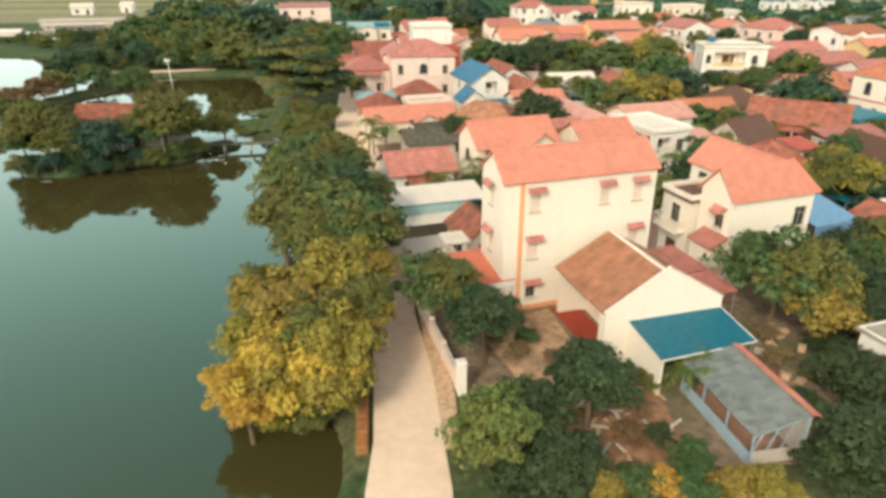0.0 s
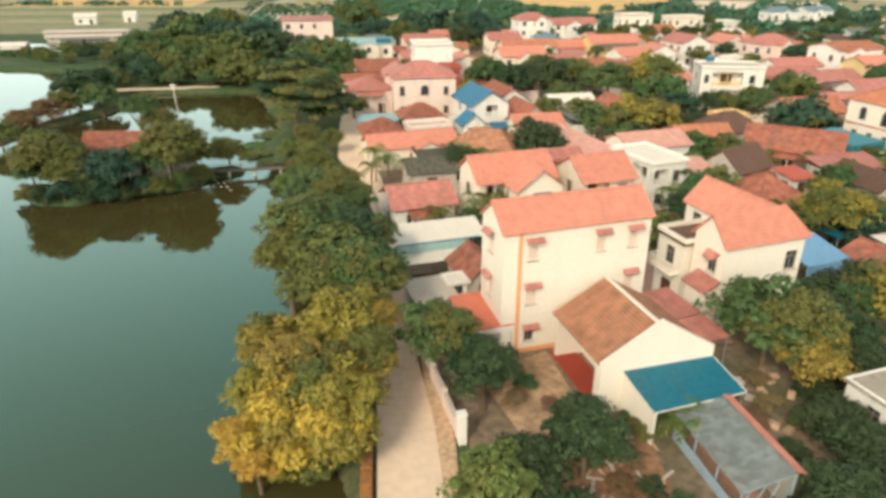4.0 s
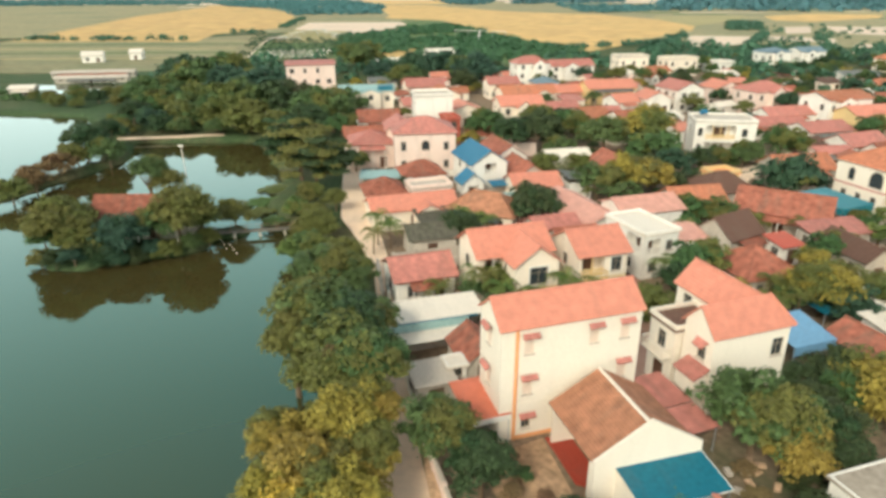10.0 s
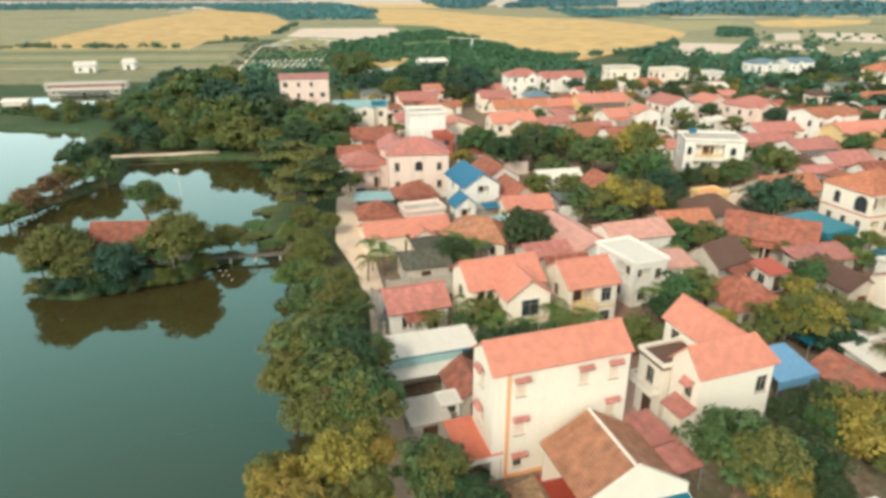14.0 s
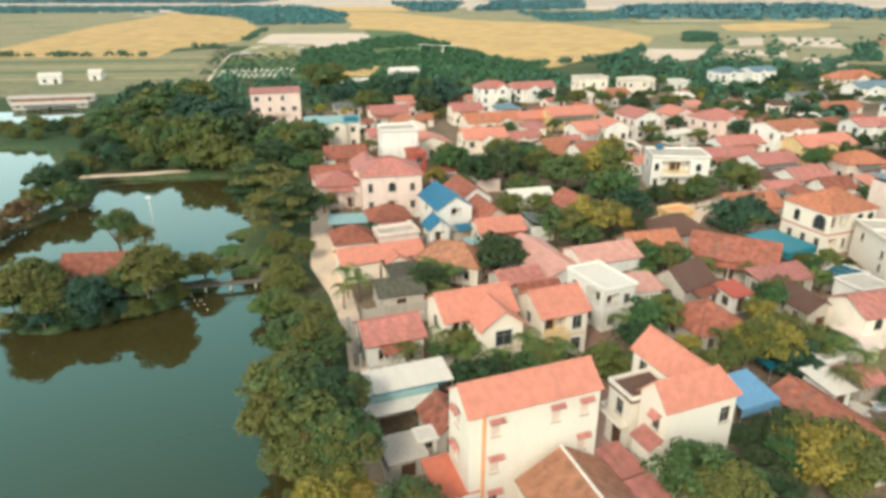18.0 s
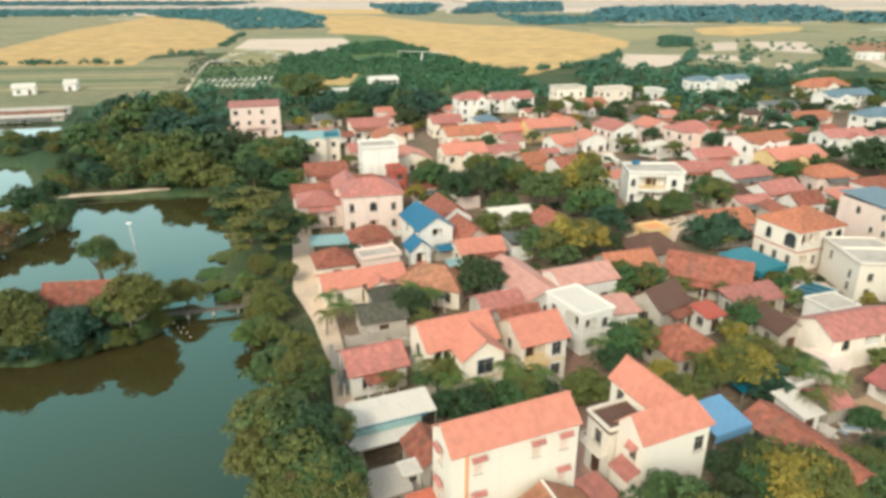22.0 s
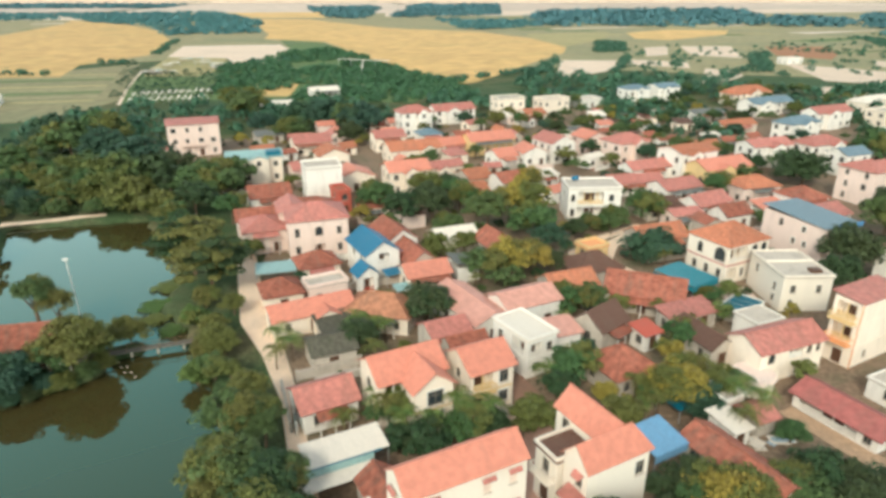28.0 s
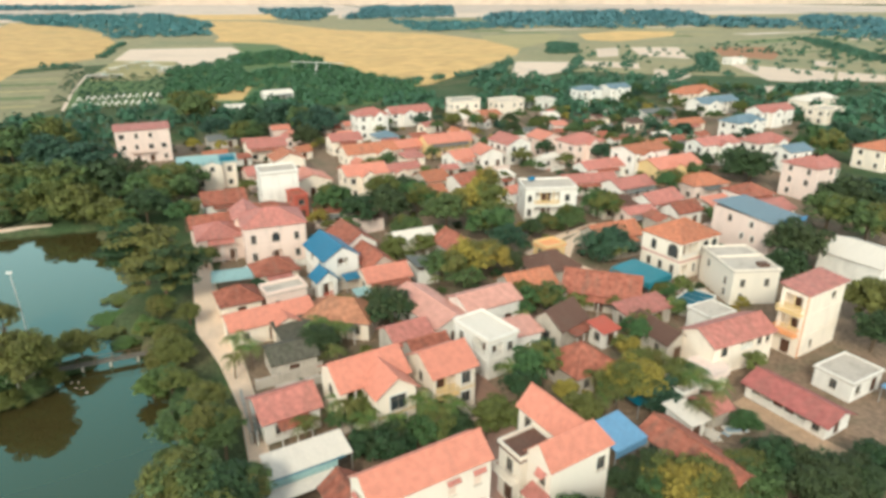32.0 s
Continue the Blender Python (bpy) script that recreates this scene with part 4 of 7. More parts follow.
part("back_wall", boxed(-4.0, 1.52, 0, 4.0, 1.6, 2.4), OLDW, awning)
part("hanging_sheet", boxed(-4.1, 0.955, 2.56, 4.1, 0.99, 3.42), PALETEAL, awning, "pale teal translucent sheet")
vops = {"S": [(1.3, 3.3, 1.95, 4.0, "window"), (6.3, 4.7, 7.5, 6.4, "window"), (4.0, 0.9, 5.2, 2.3, "window")],
        "W": [(1.85, 5.0, 2.8, 6.2, "window")]}
villa = house("white_villa", 25.52, 49.52, 19, 8.0, 3.6, 7.8, "half", 1.9, FRESH, SALMON, "white two-storey villa with salmon roof and dark windows", over=0.3, openings=vops, bands=False)
part("bay_window", boxed(-5.3, -1.74, 2.1, -4.005, 0.75, 3.75, 0.03), FRESH, villa, "white projecting bay")
part("bay_hood", (lambda b: (prism(b, [(-4.01, -1.9, 4.65), (-4.01, 0.9, 4.65), (-5.55, 0.9, 3.9), (-5.55, -1.9, 3.9)][::-1], 0.12), b)[1])(bmesh.new()), PINKR, villa, "red tiled hood over a bay")
part("arched_hood", (lambda b: (prism(b, [(-4.01, -1.25, 6.85), (-4.01, 0.2, 6.85), (-4.65, 0.0, 6.4), (-4.65, -1.05, 6.4)][::-1], 0.12), b)[1])(bmesh.new()), PINKR, villa, "red tiled window hood")
for y in (-1.6, 0.6):
    part("bay_post", boxed(-5.25, y - 0.09, 0.004, -5.07, y + 0.09, 2.095), FRESH, villa)
wing = house("villa_wing", 26.04, 54.3, 19, 3.8, 7.9, 7.8, "gable", 1.9, FRESH, SALMON, "white rear wing of a villa with salmon gable roof", ridge="y", over=0.3, openings={"W": [(1.0, 5.4, 2.1, 7.0, "window")]}, bands=False)
terrace = house("terrace_block", 22.1, 52.4, 19, 4.7, 3.5, 6.3, "flat", 0, FRESH, BROWNR, "white block with dark railed roof terrace", openings={"W": [(1.0, 0.12, 2.4, 2.4, "door"), (1.2, 3.9, 2.3, 5.6, "window")]}, bands=False, para=0.4)
balcony(terrace, "W", 4.7, 3.5, 0.2, 3.3, 3.6, 1.0, FRESH)
blue_can = canopy("blue_tarpaulin_canopy", 34.6, 55.8, 20, 5.2, 4.6, 3.0, 3.9, SKYR, "light blue sheet canopy beside a white villa")
part("hanging_sheet", boxed(-2.6, -2.34, 2.0, 2.6, -2.305, 2.93), SKYR, blue_can, "hanging blue tarpaulin")
cs = thing("clear_roofed_shed", 16.8, 30.3, 0, 11, "open shed with dirty translucent sheet roof and salmon flashing", "shed")
bm = bmesh.new()
prism(bm, [(-1.3, -3.5, 1.95), (2.0, -3.5, 2.8), (2.0, 3.5, 2.8), (-1.3, 3.5, 1.95)], 0.03)
part("roof_sheet", bm, CLEAR, cs, "dirty translucent roof sheet")
bm = bmesh.new()
prism(bm, [(1.9, -3.55, 2.9), (2.5, -3.55, 2.72), (2.5, 3.55, 2.72), (1.9, 3.55, 2.9)], 0.05)
part("ridge_flashing", bm, SALMON, cs, "salmon sheet flashing")
for y in (-3.4, -1.15, 1.15, 3.4):
    bm = bmesh.new()
    prism(bm, [(-1.25, y - 0.05, 1.9), (1.95, y - 0.05, 2.73), (1.95, y + 0.05, 2.73), (-1.25, y + 0.05, 1.9)], 0.1)
    part("rafter", bm, PALEBLUE, cs)
    part("post", boxed(-1.22, y - 0.04, 0, -1.14, y + 0.04, 1.8), PALEBLUE, cs)
    part("post", boxed(1.84, y - 0.04, 0, 1.92, y + 0.04, 2.6), PALEBLUE, cs)
part("low_wall", boxed(-1.29, -3.36, 0, -1.24, 3.36, 0.8), PALEBLUE, cs, "faded blue side boards")
part("end_wall", boxed(-1.2, -3.52, 0, 1.82, -3.46, 0.9), OLDW, cs)
part("back_wall", boxed(1.94, -3.4, 0, 2.06, 3.4, 2.6), OLDW, cs)
part("bench", boxed(-0.5, -2.8, 0.004, 0.7, 2.8, 0.8), PAVED, cs, "dark brown bench with sacks")
for x in (-1.15, -0.3, 0.55, 1.4):
    bm = bmesh.new()
    tube(bm, (x, -3.44, 0.9), (x + 0.45, -3.44, 2.15 + 0.2 * x), 0.035, 0.035, 5)
    part("strut", bm, PALEBLUE, cs)
house("flat_pink_house", 30.5, 33.4, 18, 6.0, 6.2, 3.0, "flat", 0, WHITE, PATCHY, "small pale flat-roofed house in a garden", para=0.06,
      openings={"W": [(1.6, 1.0, 2.6, 2.3, "window"), (3.6, 0.12, 4.7, 2.2, "door")], "S": [(2.4, 1.0, 3.6, 2.3, "window")]})
gv = house("gabled_villa", 7.3, 71.5, 18, 9.0, 6.5, 6.3, "gable", 2.0, CREAM, SALMON, "cream two-storey villa with salmon roof and front gable", bands=False,
           openings={"S": [(0.7, 3.6, 3.0, 5.8, "loggia", 1.2), (0.7, 0.15, 3.0, 2.6, "loggia", 1.2)], "W": [(2.4, 3.9, 3.6, 5.4, "arch"), (2.4, 0.9, 3.6, 2.4, "window")]})
surround(gv, "W", 9.0, 6.5, (2.4, 0.9, 3.6, 2.4), WHITE)
gops = {"S": [(1.7, 3.5, 3.9, 5.6, "window"), (1.7, 0.8, 3.9, 2.5, "window")], "W": [(1.5, 3.9, 2.4, 5.3, "window")]}
gw = house("front_gable_wing", 9.7, 68.0, 18, 5.2, 5.0, 6.2, "gable", 1.9, CREAM, SALMON, "cream front wing with a salmon gable", ridge="y", openings=gops, bands=False)
for q in gops["S"]:
    surround(gw, "S", 5.2, 5.0, q, WHITE)
part("floor_band", boxed(-2.6, -2.56, 3.0, 2.6, -2.503, 3.2), YELLOWW, gw, "yellow painted floor band")
bops = {"S": [(0.3, 3.5, 3.2, 5.9, "loggia", 1.3, YELLOWW), (0.3, 0.15, 3.2, 2.8, "loggia", 1.3, YELLOWW), (4.1, 3.8, 5.5, 5.6, "window"), (4.1, 0.9, 5.5, 2.6, "window")], "W": [(2.5, 3.9, 3.6, 5.4, "window")]}
bv = house("balcony_villa", 17.4, 71.4, 18, 6.2, 6.5, 6.3, "gable", 1.9, CREAM, SALMON, "cream two-storey villa with yellow columned balconies", openings=bops, bands=False)
for q in bops["S"][2:]:
    surround(bv, "S", 6.2, 6.5, q, WHITE)
part("floor_band", boxed(-3.1, -3.31, 3.02, 3.1, -3.253, 3.24), YELLOWW, bv, "yellow painted floor band")
balcony(bv, "S", 6.2, 6.5, 0.2, 3.3, 3.3, 0.9, YELLOWW)
house("lane_cottage", -2.9, 71.0, 18, 7.0, 6.0, 3.3, "gable", 1.6, WHITE, PINKR, "low white cottage with faded pink sheet roof beside the lane")
house("long_cottage", -5.0, 96.0, 18, 13.0, 5.5, 3.3, "gable", 1.4, CREAM, SALMON, "long low cottage with salmon sheet roof")
house("hipped_cottage", 6.6, 94.6, -24, 10.5, 6.6, 3.3, "hip", 2.2, CREAM, TANR, "low cottage with orange-brown hipped tile roof")
house("pink_villa", -4.2, 130.4, 8, 12, 10, 8.1, "hip", 2.2, PINKW, PINKR, "pinkish two-storey villa with faded red roof",
      openings={"S": [(1.2, 4.6, 2.2, 6.4, "window"), (5.2, 4.6, 6.8, 6.6, "arch"), (9.6, 4.6, 10.6, 6.2, "window"), (1.2, 1, 2.2, 2.6, "window"), (5.0, 0.12, 7.0, 2.8, "loggia", 1.0), (9.6, 1, 10.6, 2.6, "window")],
                "W": [(2, 4.4, 3, 6, "window"), (6, 4.4, 7, 6, "window")]})
house("blue_roofed_house", 6.6, 115.8, 18, 6.6, 10, 5.8, "gable", 2.1, WHITE, BLUER, "white two-storey house with a bright blue sheet roof", ridge="y",
      openings={"S": [(2.4, 3.6, 4.6, 5.6, "loggia", 1.2), (4.4, 0.9, 5.6, 2.5, "window")], "W": [(3, 3.8, 4, 5.2, "window"), (7, 3.8, 8, 5.2, "window")]})
house("entrance_wing", 4.6, 108.2, 18, 3.6, 3.4, 3.6, "gable", 1.5, WHITE, BLUER, "small white entrance wing with blue gable and dark red arch", ridge="y",
      openings={"S": [(0.8, 0.2, 2.8, 2.9, "loggia", 0.9, REDP)]})
canopy("blue_awning", 10.0, 109.4, 18, 4.0, 2.4, 2.5, 2.9, BLUER, "dark blue sheet awning beside a white house")
house("villa_red_wing", -15.2, 133.6, 10, 8.5, 9, 5.0, "hip", 1.9, PINKW, PINKR, "low pinkish wing with red roof beside a villa")
house("villa_rear_wing", -6.6, 142.6, 10, 13, 8, 5.6, "hip", 2.0, PINKW, OLDTILE, "rear wing of a pinkish villa with red tile roof")
house("villa_side_gable", -9.6, 138.6, 8, 5.6, 8, 7.0, "gable", 1.7, PINKW, PINKR, "gabled side block of a pinkish villa with red roof", ridge="y")
house("villa_low_wing", -17.6, 141.5, 12, 8, 6, 4.4, "gable", 1.7, PINKW, OLDTILE, "low side wing of a villa with weathered red roof")
house("tall_white_house", -2.9, 163.2, 10, 9.0, 8.0, 9.8, "flat", 0, WHITE, SLAB, "tall plain white three-storey house")
pr = house("pale_roofed_house", -22.1, 189, 8, 15, 9, 7.4, "gable", 1.1, CREAM, PALETEAL, "cream two-storey house with pale teal sheet roof")
part("stair_house", boxed(3.2, -4.2, 6.4, 7.2, 0.5, 8.6), TEALR, pr, "teal sheet-clad stair house")
house("far_three_storey_house", -45, 225.8, 12, 16, 8, 10.5, "shed", 0.8, PINKW, PINKR, "pale three-storey house with red sheet roof")
house("far_annex", -55.6, 220.5, 12, 5.5, 7, 3.6, "gable", 1.4, PINKW, PINKR, "low red-roofed annex beside a tall pale house")
# ---- houses farther off ----
house("tower_house", 31.2, 244.8, 15, 12, 8, 9.2, "hip", 2, WHITE, PINKR, "white three-storey house with small red hipped roof")
house("pink_roofed_house", 50.3, 268.9, 15, 18, 8, 5.6, "gable", 2, WHITE, PINKR, "white house with bright pink roof")
house("flat_white_house", 76.7, 277.4, 10, 13, 8, 8, "flat", 0, CREAM, GREYR, "cream two-storey flat-roofed house")
house("cream_house", 97.3, 279.5, 17, 14, 8, 7, "flat", 0, CREAM, SLAB, "plain cream two-storey house beyond the village")
house("orange_cottage", 25.5, 206, 14, 17, 9, 4.2, "gable", 2, CREAM, ORANGER, "long cream cottage with orange tile roof")
house("gabled_house", 19.4, 170.2, 12, 11.3, 8, 6.6, "gable", 1.8, CREAM, SALMON, "cream two-storey house with salmon roof")
house("low_house", 31.8, 183.2, 18, 10.9, 6, 3.6, "gable", 1.2, CREAM, PINKR, "low cream cottage with pink roof")
house("yellow_house", 52.3, 212, 12, 16, 9, 5, "gable", 2, YELLOWW, SALMON, "yellow house with salmon roof")
house("pink_white_house", 70.6, 198, 17, 9, 11, 6.6, "gable", 2, WHITE, PINKR, "white two-storey house with pink roof", ridge="y")
house("villa_rear_house", 85.5, 204.5, 17, 9, 8.5, 6.0, "gable", 1.8, PINKW, SALMON, "pinkish rear house with salmon roof", ridge="y")
house("large_villa", 92.5, 192, 17, 12, 9.5, 7.0, "hip", 2.2, PINKW, PINKR, "large pinkish villa with red hipped roof")
house("white_terrace_house", 103.8, 174, 17, 14, 10, 7.6, "gable", 1.4, WHITE, ORANGER, "white two-storey house with low orange roof")
house("colonnade_house", 60.9, 142.2, -8, 12.5, 8.5, 7.6, "flat", 0, WHITE, SLAB, "white two-storey house with columned verandas on both floors",
      openings={"S": [(2.2, 4.0, 8.4, 6.9, "loggia", 1.8, YELLOWW), (2.2, 0.3, 8.4, 3.3, "loggia", 1.8, WHITE), (0.6, 4.6, 1.6, 6.4, "arch"), (9.6, 4.6, 10.8, 6.4, "arch"), (9.6, 1, 10.8, 2.8, "window"), (0.6, 1, 1.6, 2.8, "window")],
                "W": [(3, 4.6, 4, 6.2, "window")], "E": [(3, 4.6, 4, 6.2, "window")]}, para=0.4)
water_tank(57.5, 144.2, 7.78, 20, BLUER, "blue plastic water tank on a flat white roof")
house("long_pink_roof", 79.6, 158.8, 0, 15, 7, 3.5, "gable", 1.5, WHITE, PINKR, "low house with pink sheet roof")
house("yellow_cottage", 109.3, 166.4, 15, 17, 9, 4.6, "gable", 2, YELLOWW, SALMON, "yellow cottage with salmon roof")
house("orange_roofed_house", 107, 146.8, 5, 10.9, 8, 4.6, "hip", 2, PINKW, ORANGER, "pinkish house with orange roof")
house("grey_white_house", 134.2, 181.6, 10, 15, 8, 6.6, "gable", 1.5, WHITE, PINKR, "grey-white two-storey house with pink roof")
house("blue_gable_house", 169.5, 213.7, 17, 16, 8, 6.6, "hip", 2, WHITE, GREYBLUE, "white house with blue roof")
house("coral_roofed_house", 197.2, 232.7, 15, 20, 8, 6.6, "gable", 2, WHITE, PINKR, "white house with coral roof")
house("pink_top_house", 152.6, 180.7, 12, 14, 8, 6.6, "hip", 2, WHITE, PINKR, "white house with bright pink roof")
house("tall_pink_house", 135, 141, 15, 8, 10, 9, "hip", 2, PINKW, PINKR, "tall pinkish three-storey house")
house("far_orange_house", 183, 163, 15, 16, 10, 6.6, "hip", 2, CREAM, ORANGER, "cream house with orange roof")
house("salmon_far_house", 202, 294, 15, 24, 10, 5.6, "hip", 3, CREAM, ORANGER, "house with large orange roof")
house("greyblue_far_house", 192.5, 265, 15, 24, 9, 5.6, "gable", 2, WHITE, GREYBLUE, "white house with grey-blue roof")
house("grey_shed", 157, 255, 5, 14, 9, 3.6, "gable", 1.2, WHITE, GREYR, "long grey-roofed shed beyond the village")
house("small_orange_house", 153.8, 228, 12, 16, 7, 3.6, "gable", 1.6, CREAM, ORANGER, "low house with orange roof")
bt = house("blue_top_house", 95, 110.4, 12, 9, 14.5, 8.4, "shed", 0.8, PINKW, GREYBLUE, "pale three-storey house with steel-blue sheet roof",
           openings={"W": [(9.5, 6.2, 10.4, 7.4, "window"), (4.0, 6.0, 5.0, 7.4, "window"), (10.2, 3.2, 11.0, 4.4, "window"), (7.6, 3.2, 8.4, 4.4, "window")],
                     "S": [(1.5, 6.2, 2.4, 7.4, "window"), (4.5, 3.2, 5.4, 4.4, "window"), (6.6, 3.2, 7.5, 4.4, "window")]}, bands=False)
for side, q in (("W", (9.5, 6.2, 10.4, 7.4)), ("W", (10.2, 3.2, 11.0, 4.4)), ("W", (7.6, 3.2, 8.4, 4.4)), ("S", (4.5, 3.2, 5.4, 4.4)), ("S", (6.6, 3.2, 7.5, 4.4))):
    surround(bt, side, 9, 14.5, q, WHITE)
part("edge_panel", boxed(-1.5, -7.9, 8.1, 4.9, -7.72, 9.0), BLUEDOOR, bt, "dark blue edge panel under the roof")
ov = house("orange_hipped_villa", 73.67, 104.9, 18, 10.8, 9.4, 7.5, "hip", 2.7, FRESH, ORANGER, "white villa with arched windows and orange hipped roof",
           openings={"S": [(6.2, 4.5, 7.7, 6.9, "arch"), (8.7, 4.5, 10.2, 6.9, "arch"), (0.6, 0.2, 2.8, 2.9, "loggia", 1.4), (0.5, 4.1, 4.9, 6.9, "loggia", 2.0), (3.9, 1.0, 4.8, 2.7, "window"), (6.2, 1.0, 7.1, 2.7, "window"), (8.6, 1.0, 9.5, 2.7, "window")],
                     "W": [(6.4, 4.2, 8.8, 6.9, "arch"), (2.4, 4.5, 3.6, 6.6, "arch"), (1.6, 1.0, 2.6, 2.7, "window"), (4.4, 1.0, 5.4, 2.7, "window"), (7.2, 1.0, 8.2, 2.7, "window")]}, bands=False, over=0.3)
part("string_course", (lambda b: (plate(b, [-5.48, -5.403, 5.403, 5.48], [-4.78, -4.703, 4.703, 4.78], {(1, 1)}, 3.6, 3.85, True), b)[1])(bmesh.new()), PINKR, ov, "dull red string course")
for q in ((3.9, 1.0, 4.8, 2.7), (6.2, 1.0, 7.1, 2.7), (8.6, 1.0, 9.5, 2.7)):
    surround(ov, "S", 10.8, 9.4, q, WHITE)
bcan = canopy("blue_canopy", 61.0, 97.0, 24, 7.0, 8.4, 3.6, 3.9, CANT, "teal blue sheet canopy beside a white villa")
part("hanging_sheet", boxed(-3.46, -4.26, 2.5, 3.46, -4.21, 3.52), CANT, bcan, "hanging teal sheet")
part("hanging_sheet", boxed(-3.55, -4.2, 2.6, -3.505, 4.2, 3.5), CANT, bcan, "hanging teal sheet")
wb = house("white_block_house", 77.9, 92.5, -8, 8.4, 11.6, 6.2, "flat", 0, FRESH, SLAB, "white flat-roofed block house with low roof walls", para=0.3, bands=False,
           openings={"W": [(2.4, 3.8, 3.3, 5.2, "window"), (8.6, 3.0, 9.5, 4.4, "window"), (8.6, 0.9, 9.5, 2.2, "window")], "S": [(5.8, 3.4, 6.7, 4.8, "window"), (1.4, 3.4, 2.3, 4.8, "window"), (1.4, 0.9, 2.2, 2.1, "window")]})
part("roof_wall", boxed(-4.15, 0.6, 6.385, 4.15, 0.8, 6.75), FRESH, wb)
# solid hatch box; its dark colour stands for shade inside the opening
part("stair_hatch", boxed(1.2, -4.4, 6.385, 3.0, -2.9, 6.9), DARKW, wb, "dark open stair hatch")
house("small_white_block", 64.2, 80.6, 14, 5.4, 4.6, 3.4, "flat", 0, WHITE, SLAB, "small white flat-roofed outbuilding", para=0.2, openings={"S": [(1.2, 0.12, 3.4, 2.2, "loggia", 1.2)], "W": []})
pen = thing("netted_pen", 66.2, 88.2, 0, 33, "low white-walled pen under dark teal netting", "pen")
for a in ((-4.4, -2.4, 4.4, -2.25), (-4.4, 2.25, 4.4, 2.4), (-4.4, -2.245, -4.25, 2.245), (4.25, -2.245, 4.4, 2.245)):
    part("wall", boxed(a[0], a[1], 0, a[2], a[3], 1.5), WHITE, pen)
part("net", boxed(-4.2, -2.2, 1.3, 4.2, 2.2, 1.34), TEALR, pen, "dark teal shade net")
for x in (-2, 0, 2):
    part("net_beam", boxed(x - 0.04, -2.2, 1.36, x + 0.04, 2.2, 1.44), METAL, pen)
nt = house("narrow_tower_house", 75.4, 72.9, 19, 10.2, 4.0, 10.3, "shed", 0.5, CREAM, PINKR, "tall narrow cream house with dull red sheet roof and yellow balconies", over=0.4,
           openings={"S": [(6.6, 8.2, 7.8, 9.3, "window"), (3.0, 1.0, 3.8, 2.2, "window")], "W": [(0.6, 7.2, 3.4, 9.6, "loggia", 1.2, YELLOWW), (0.6, 3.8, 3.4, 6.2, "loggia", 1.2, YELLOWW), (1.3, 0.12, 2.7, 2.3, "door")]})
balcony(nt, "W", 10.2, 4.0, 0.2, 3.8, 7.1, 1.4, YELLOWW)
balcony(nt, "W", 10.2, 4.0, 0.2, 3.8, 3.7, 1.4, ORANGEP)
part("corner_pilaster", boxed(-5.16, -2.06, 0.004, -4.9, -2.003, 10.2), ORANGEP, nt, "orange painted corner pilaster")
pv = house("pink_roof_villa", 60.7, 71.8, 12, 11.8, 6.0, 5.0, "gable", 1.5, CREAM, PINKR, "cream two-storey house with faded red roof and rounded terrace",
           openings={"S": [(5.2, 3.0, 7.8, 4.8, "loggia", 1.2), (8.6, 3.2, 9.6, 4.5, "window"), (10.3, 3.2, 11.2, 4.5, "window"), (1.4, 3.0, 2.6, 4.6, "arch"), (8.6, 0.9, 9.6, 2.2, "window")]}, bands=False)
bm = bmesh.new()
tube(bm, (-7.0, -3.3, 0.004), (-7.0, -3.3, 2.3), 2.6, 2.6, 28)
part("terrace_base", bm, CREAM, pv, "rounded terrace wall")
bm = bmesh.new()
tube(bm, (-7.0, -3.3, 2.304), (-7.0, -3.3, 2.44), 2.9, 2.9, 28)
part("terrace_slab", bm, PINKW, pv, "peach terrace floor")
for k in range(14):
    a = math.radians(110 + 17.5 * k)
    bm = bmesh.new()
    tube(bm, (0, 0, 0), (0, 0, 0.8), 0.07, 0.06, 6)
    part("baluster", bm, CREAM, pv, "", pose(-7.0 + 2.78 * math.cos(a), -3.3 + 2.78 * math.sin(a), 2.44))
house("long_red_shed", 61.4, 58.2, 17, 5.0, 11.0, 2.2, "gable", 1.1, WHITE, DULLPINK, "long low shed with dull dark pink roof and open front", ridge="y", over=0.55,
      openings={"W": [(0.8, 0.1, 8.4, 1.75, "loggia", 1.6), (9.2, 0.6, 10.2, 1.6, "window")], "S": [(1.8, 0.1, 3.0, 1.9, "door")]})
house("white_flat_house", 72.4, 61.4, 16, 7.0, 5.2, 2.8, "flat", 0, WHITE, SLAB, "low white flat-roofed house beside a farm track", para=0.2)
canopy("blue_tarpaulin", 76.4, 56.6, 18, 4.6, 3.2, 2.0, 2.5, SKYR, "light blue tarpaulin on posts beside a white house")
house("cream_roof_house", 106, 92.5, 17, 12, 11.5, 4.8, "gable", 1.5, WHITE, PALER, "white house with cream sheet roof", ridge="y")
house("dark_roofed_house", 46.8, 105.8, 10, 9, 7, 3.2, "hip", 2.4, OLDW, BROWNR, "old house with dark brown tile roof")
house("old_tile_house", 51.6, 93.6, -32, 12.5, 8, 3.4, "gable", 2.4, OLDW, OLDTILE, "old house with mottled weathered red tile roof")
house("old_tile_wing", 54.6, 85.0, 14, 9, 3.6, 2.8, "shed", 0.9, OLDW, PINKR, "pink sheet-roofed veranda wing")
house("red_tile_house", 39.4, 98.6, 12, 8.6, 6, 3.4, "gable", 1.8, OLDW, ORANGER, "low house with orange-red tile roof")
house("hip_tile_house", 37.3, 71.8, 17, 7, 7, 3.4, "hip", 2.4, OLDW, OLDTILE, "small old house with red hipped tile roof")
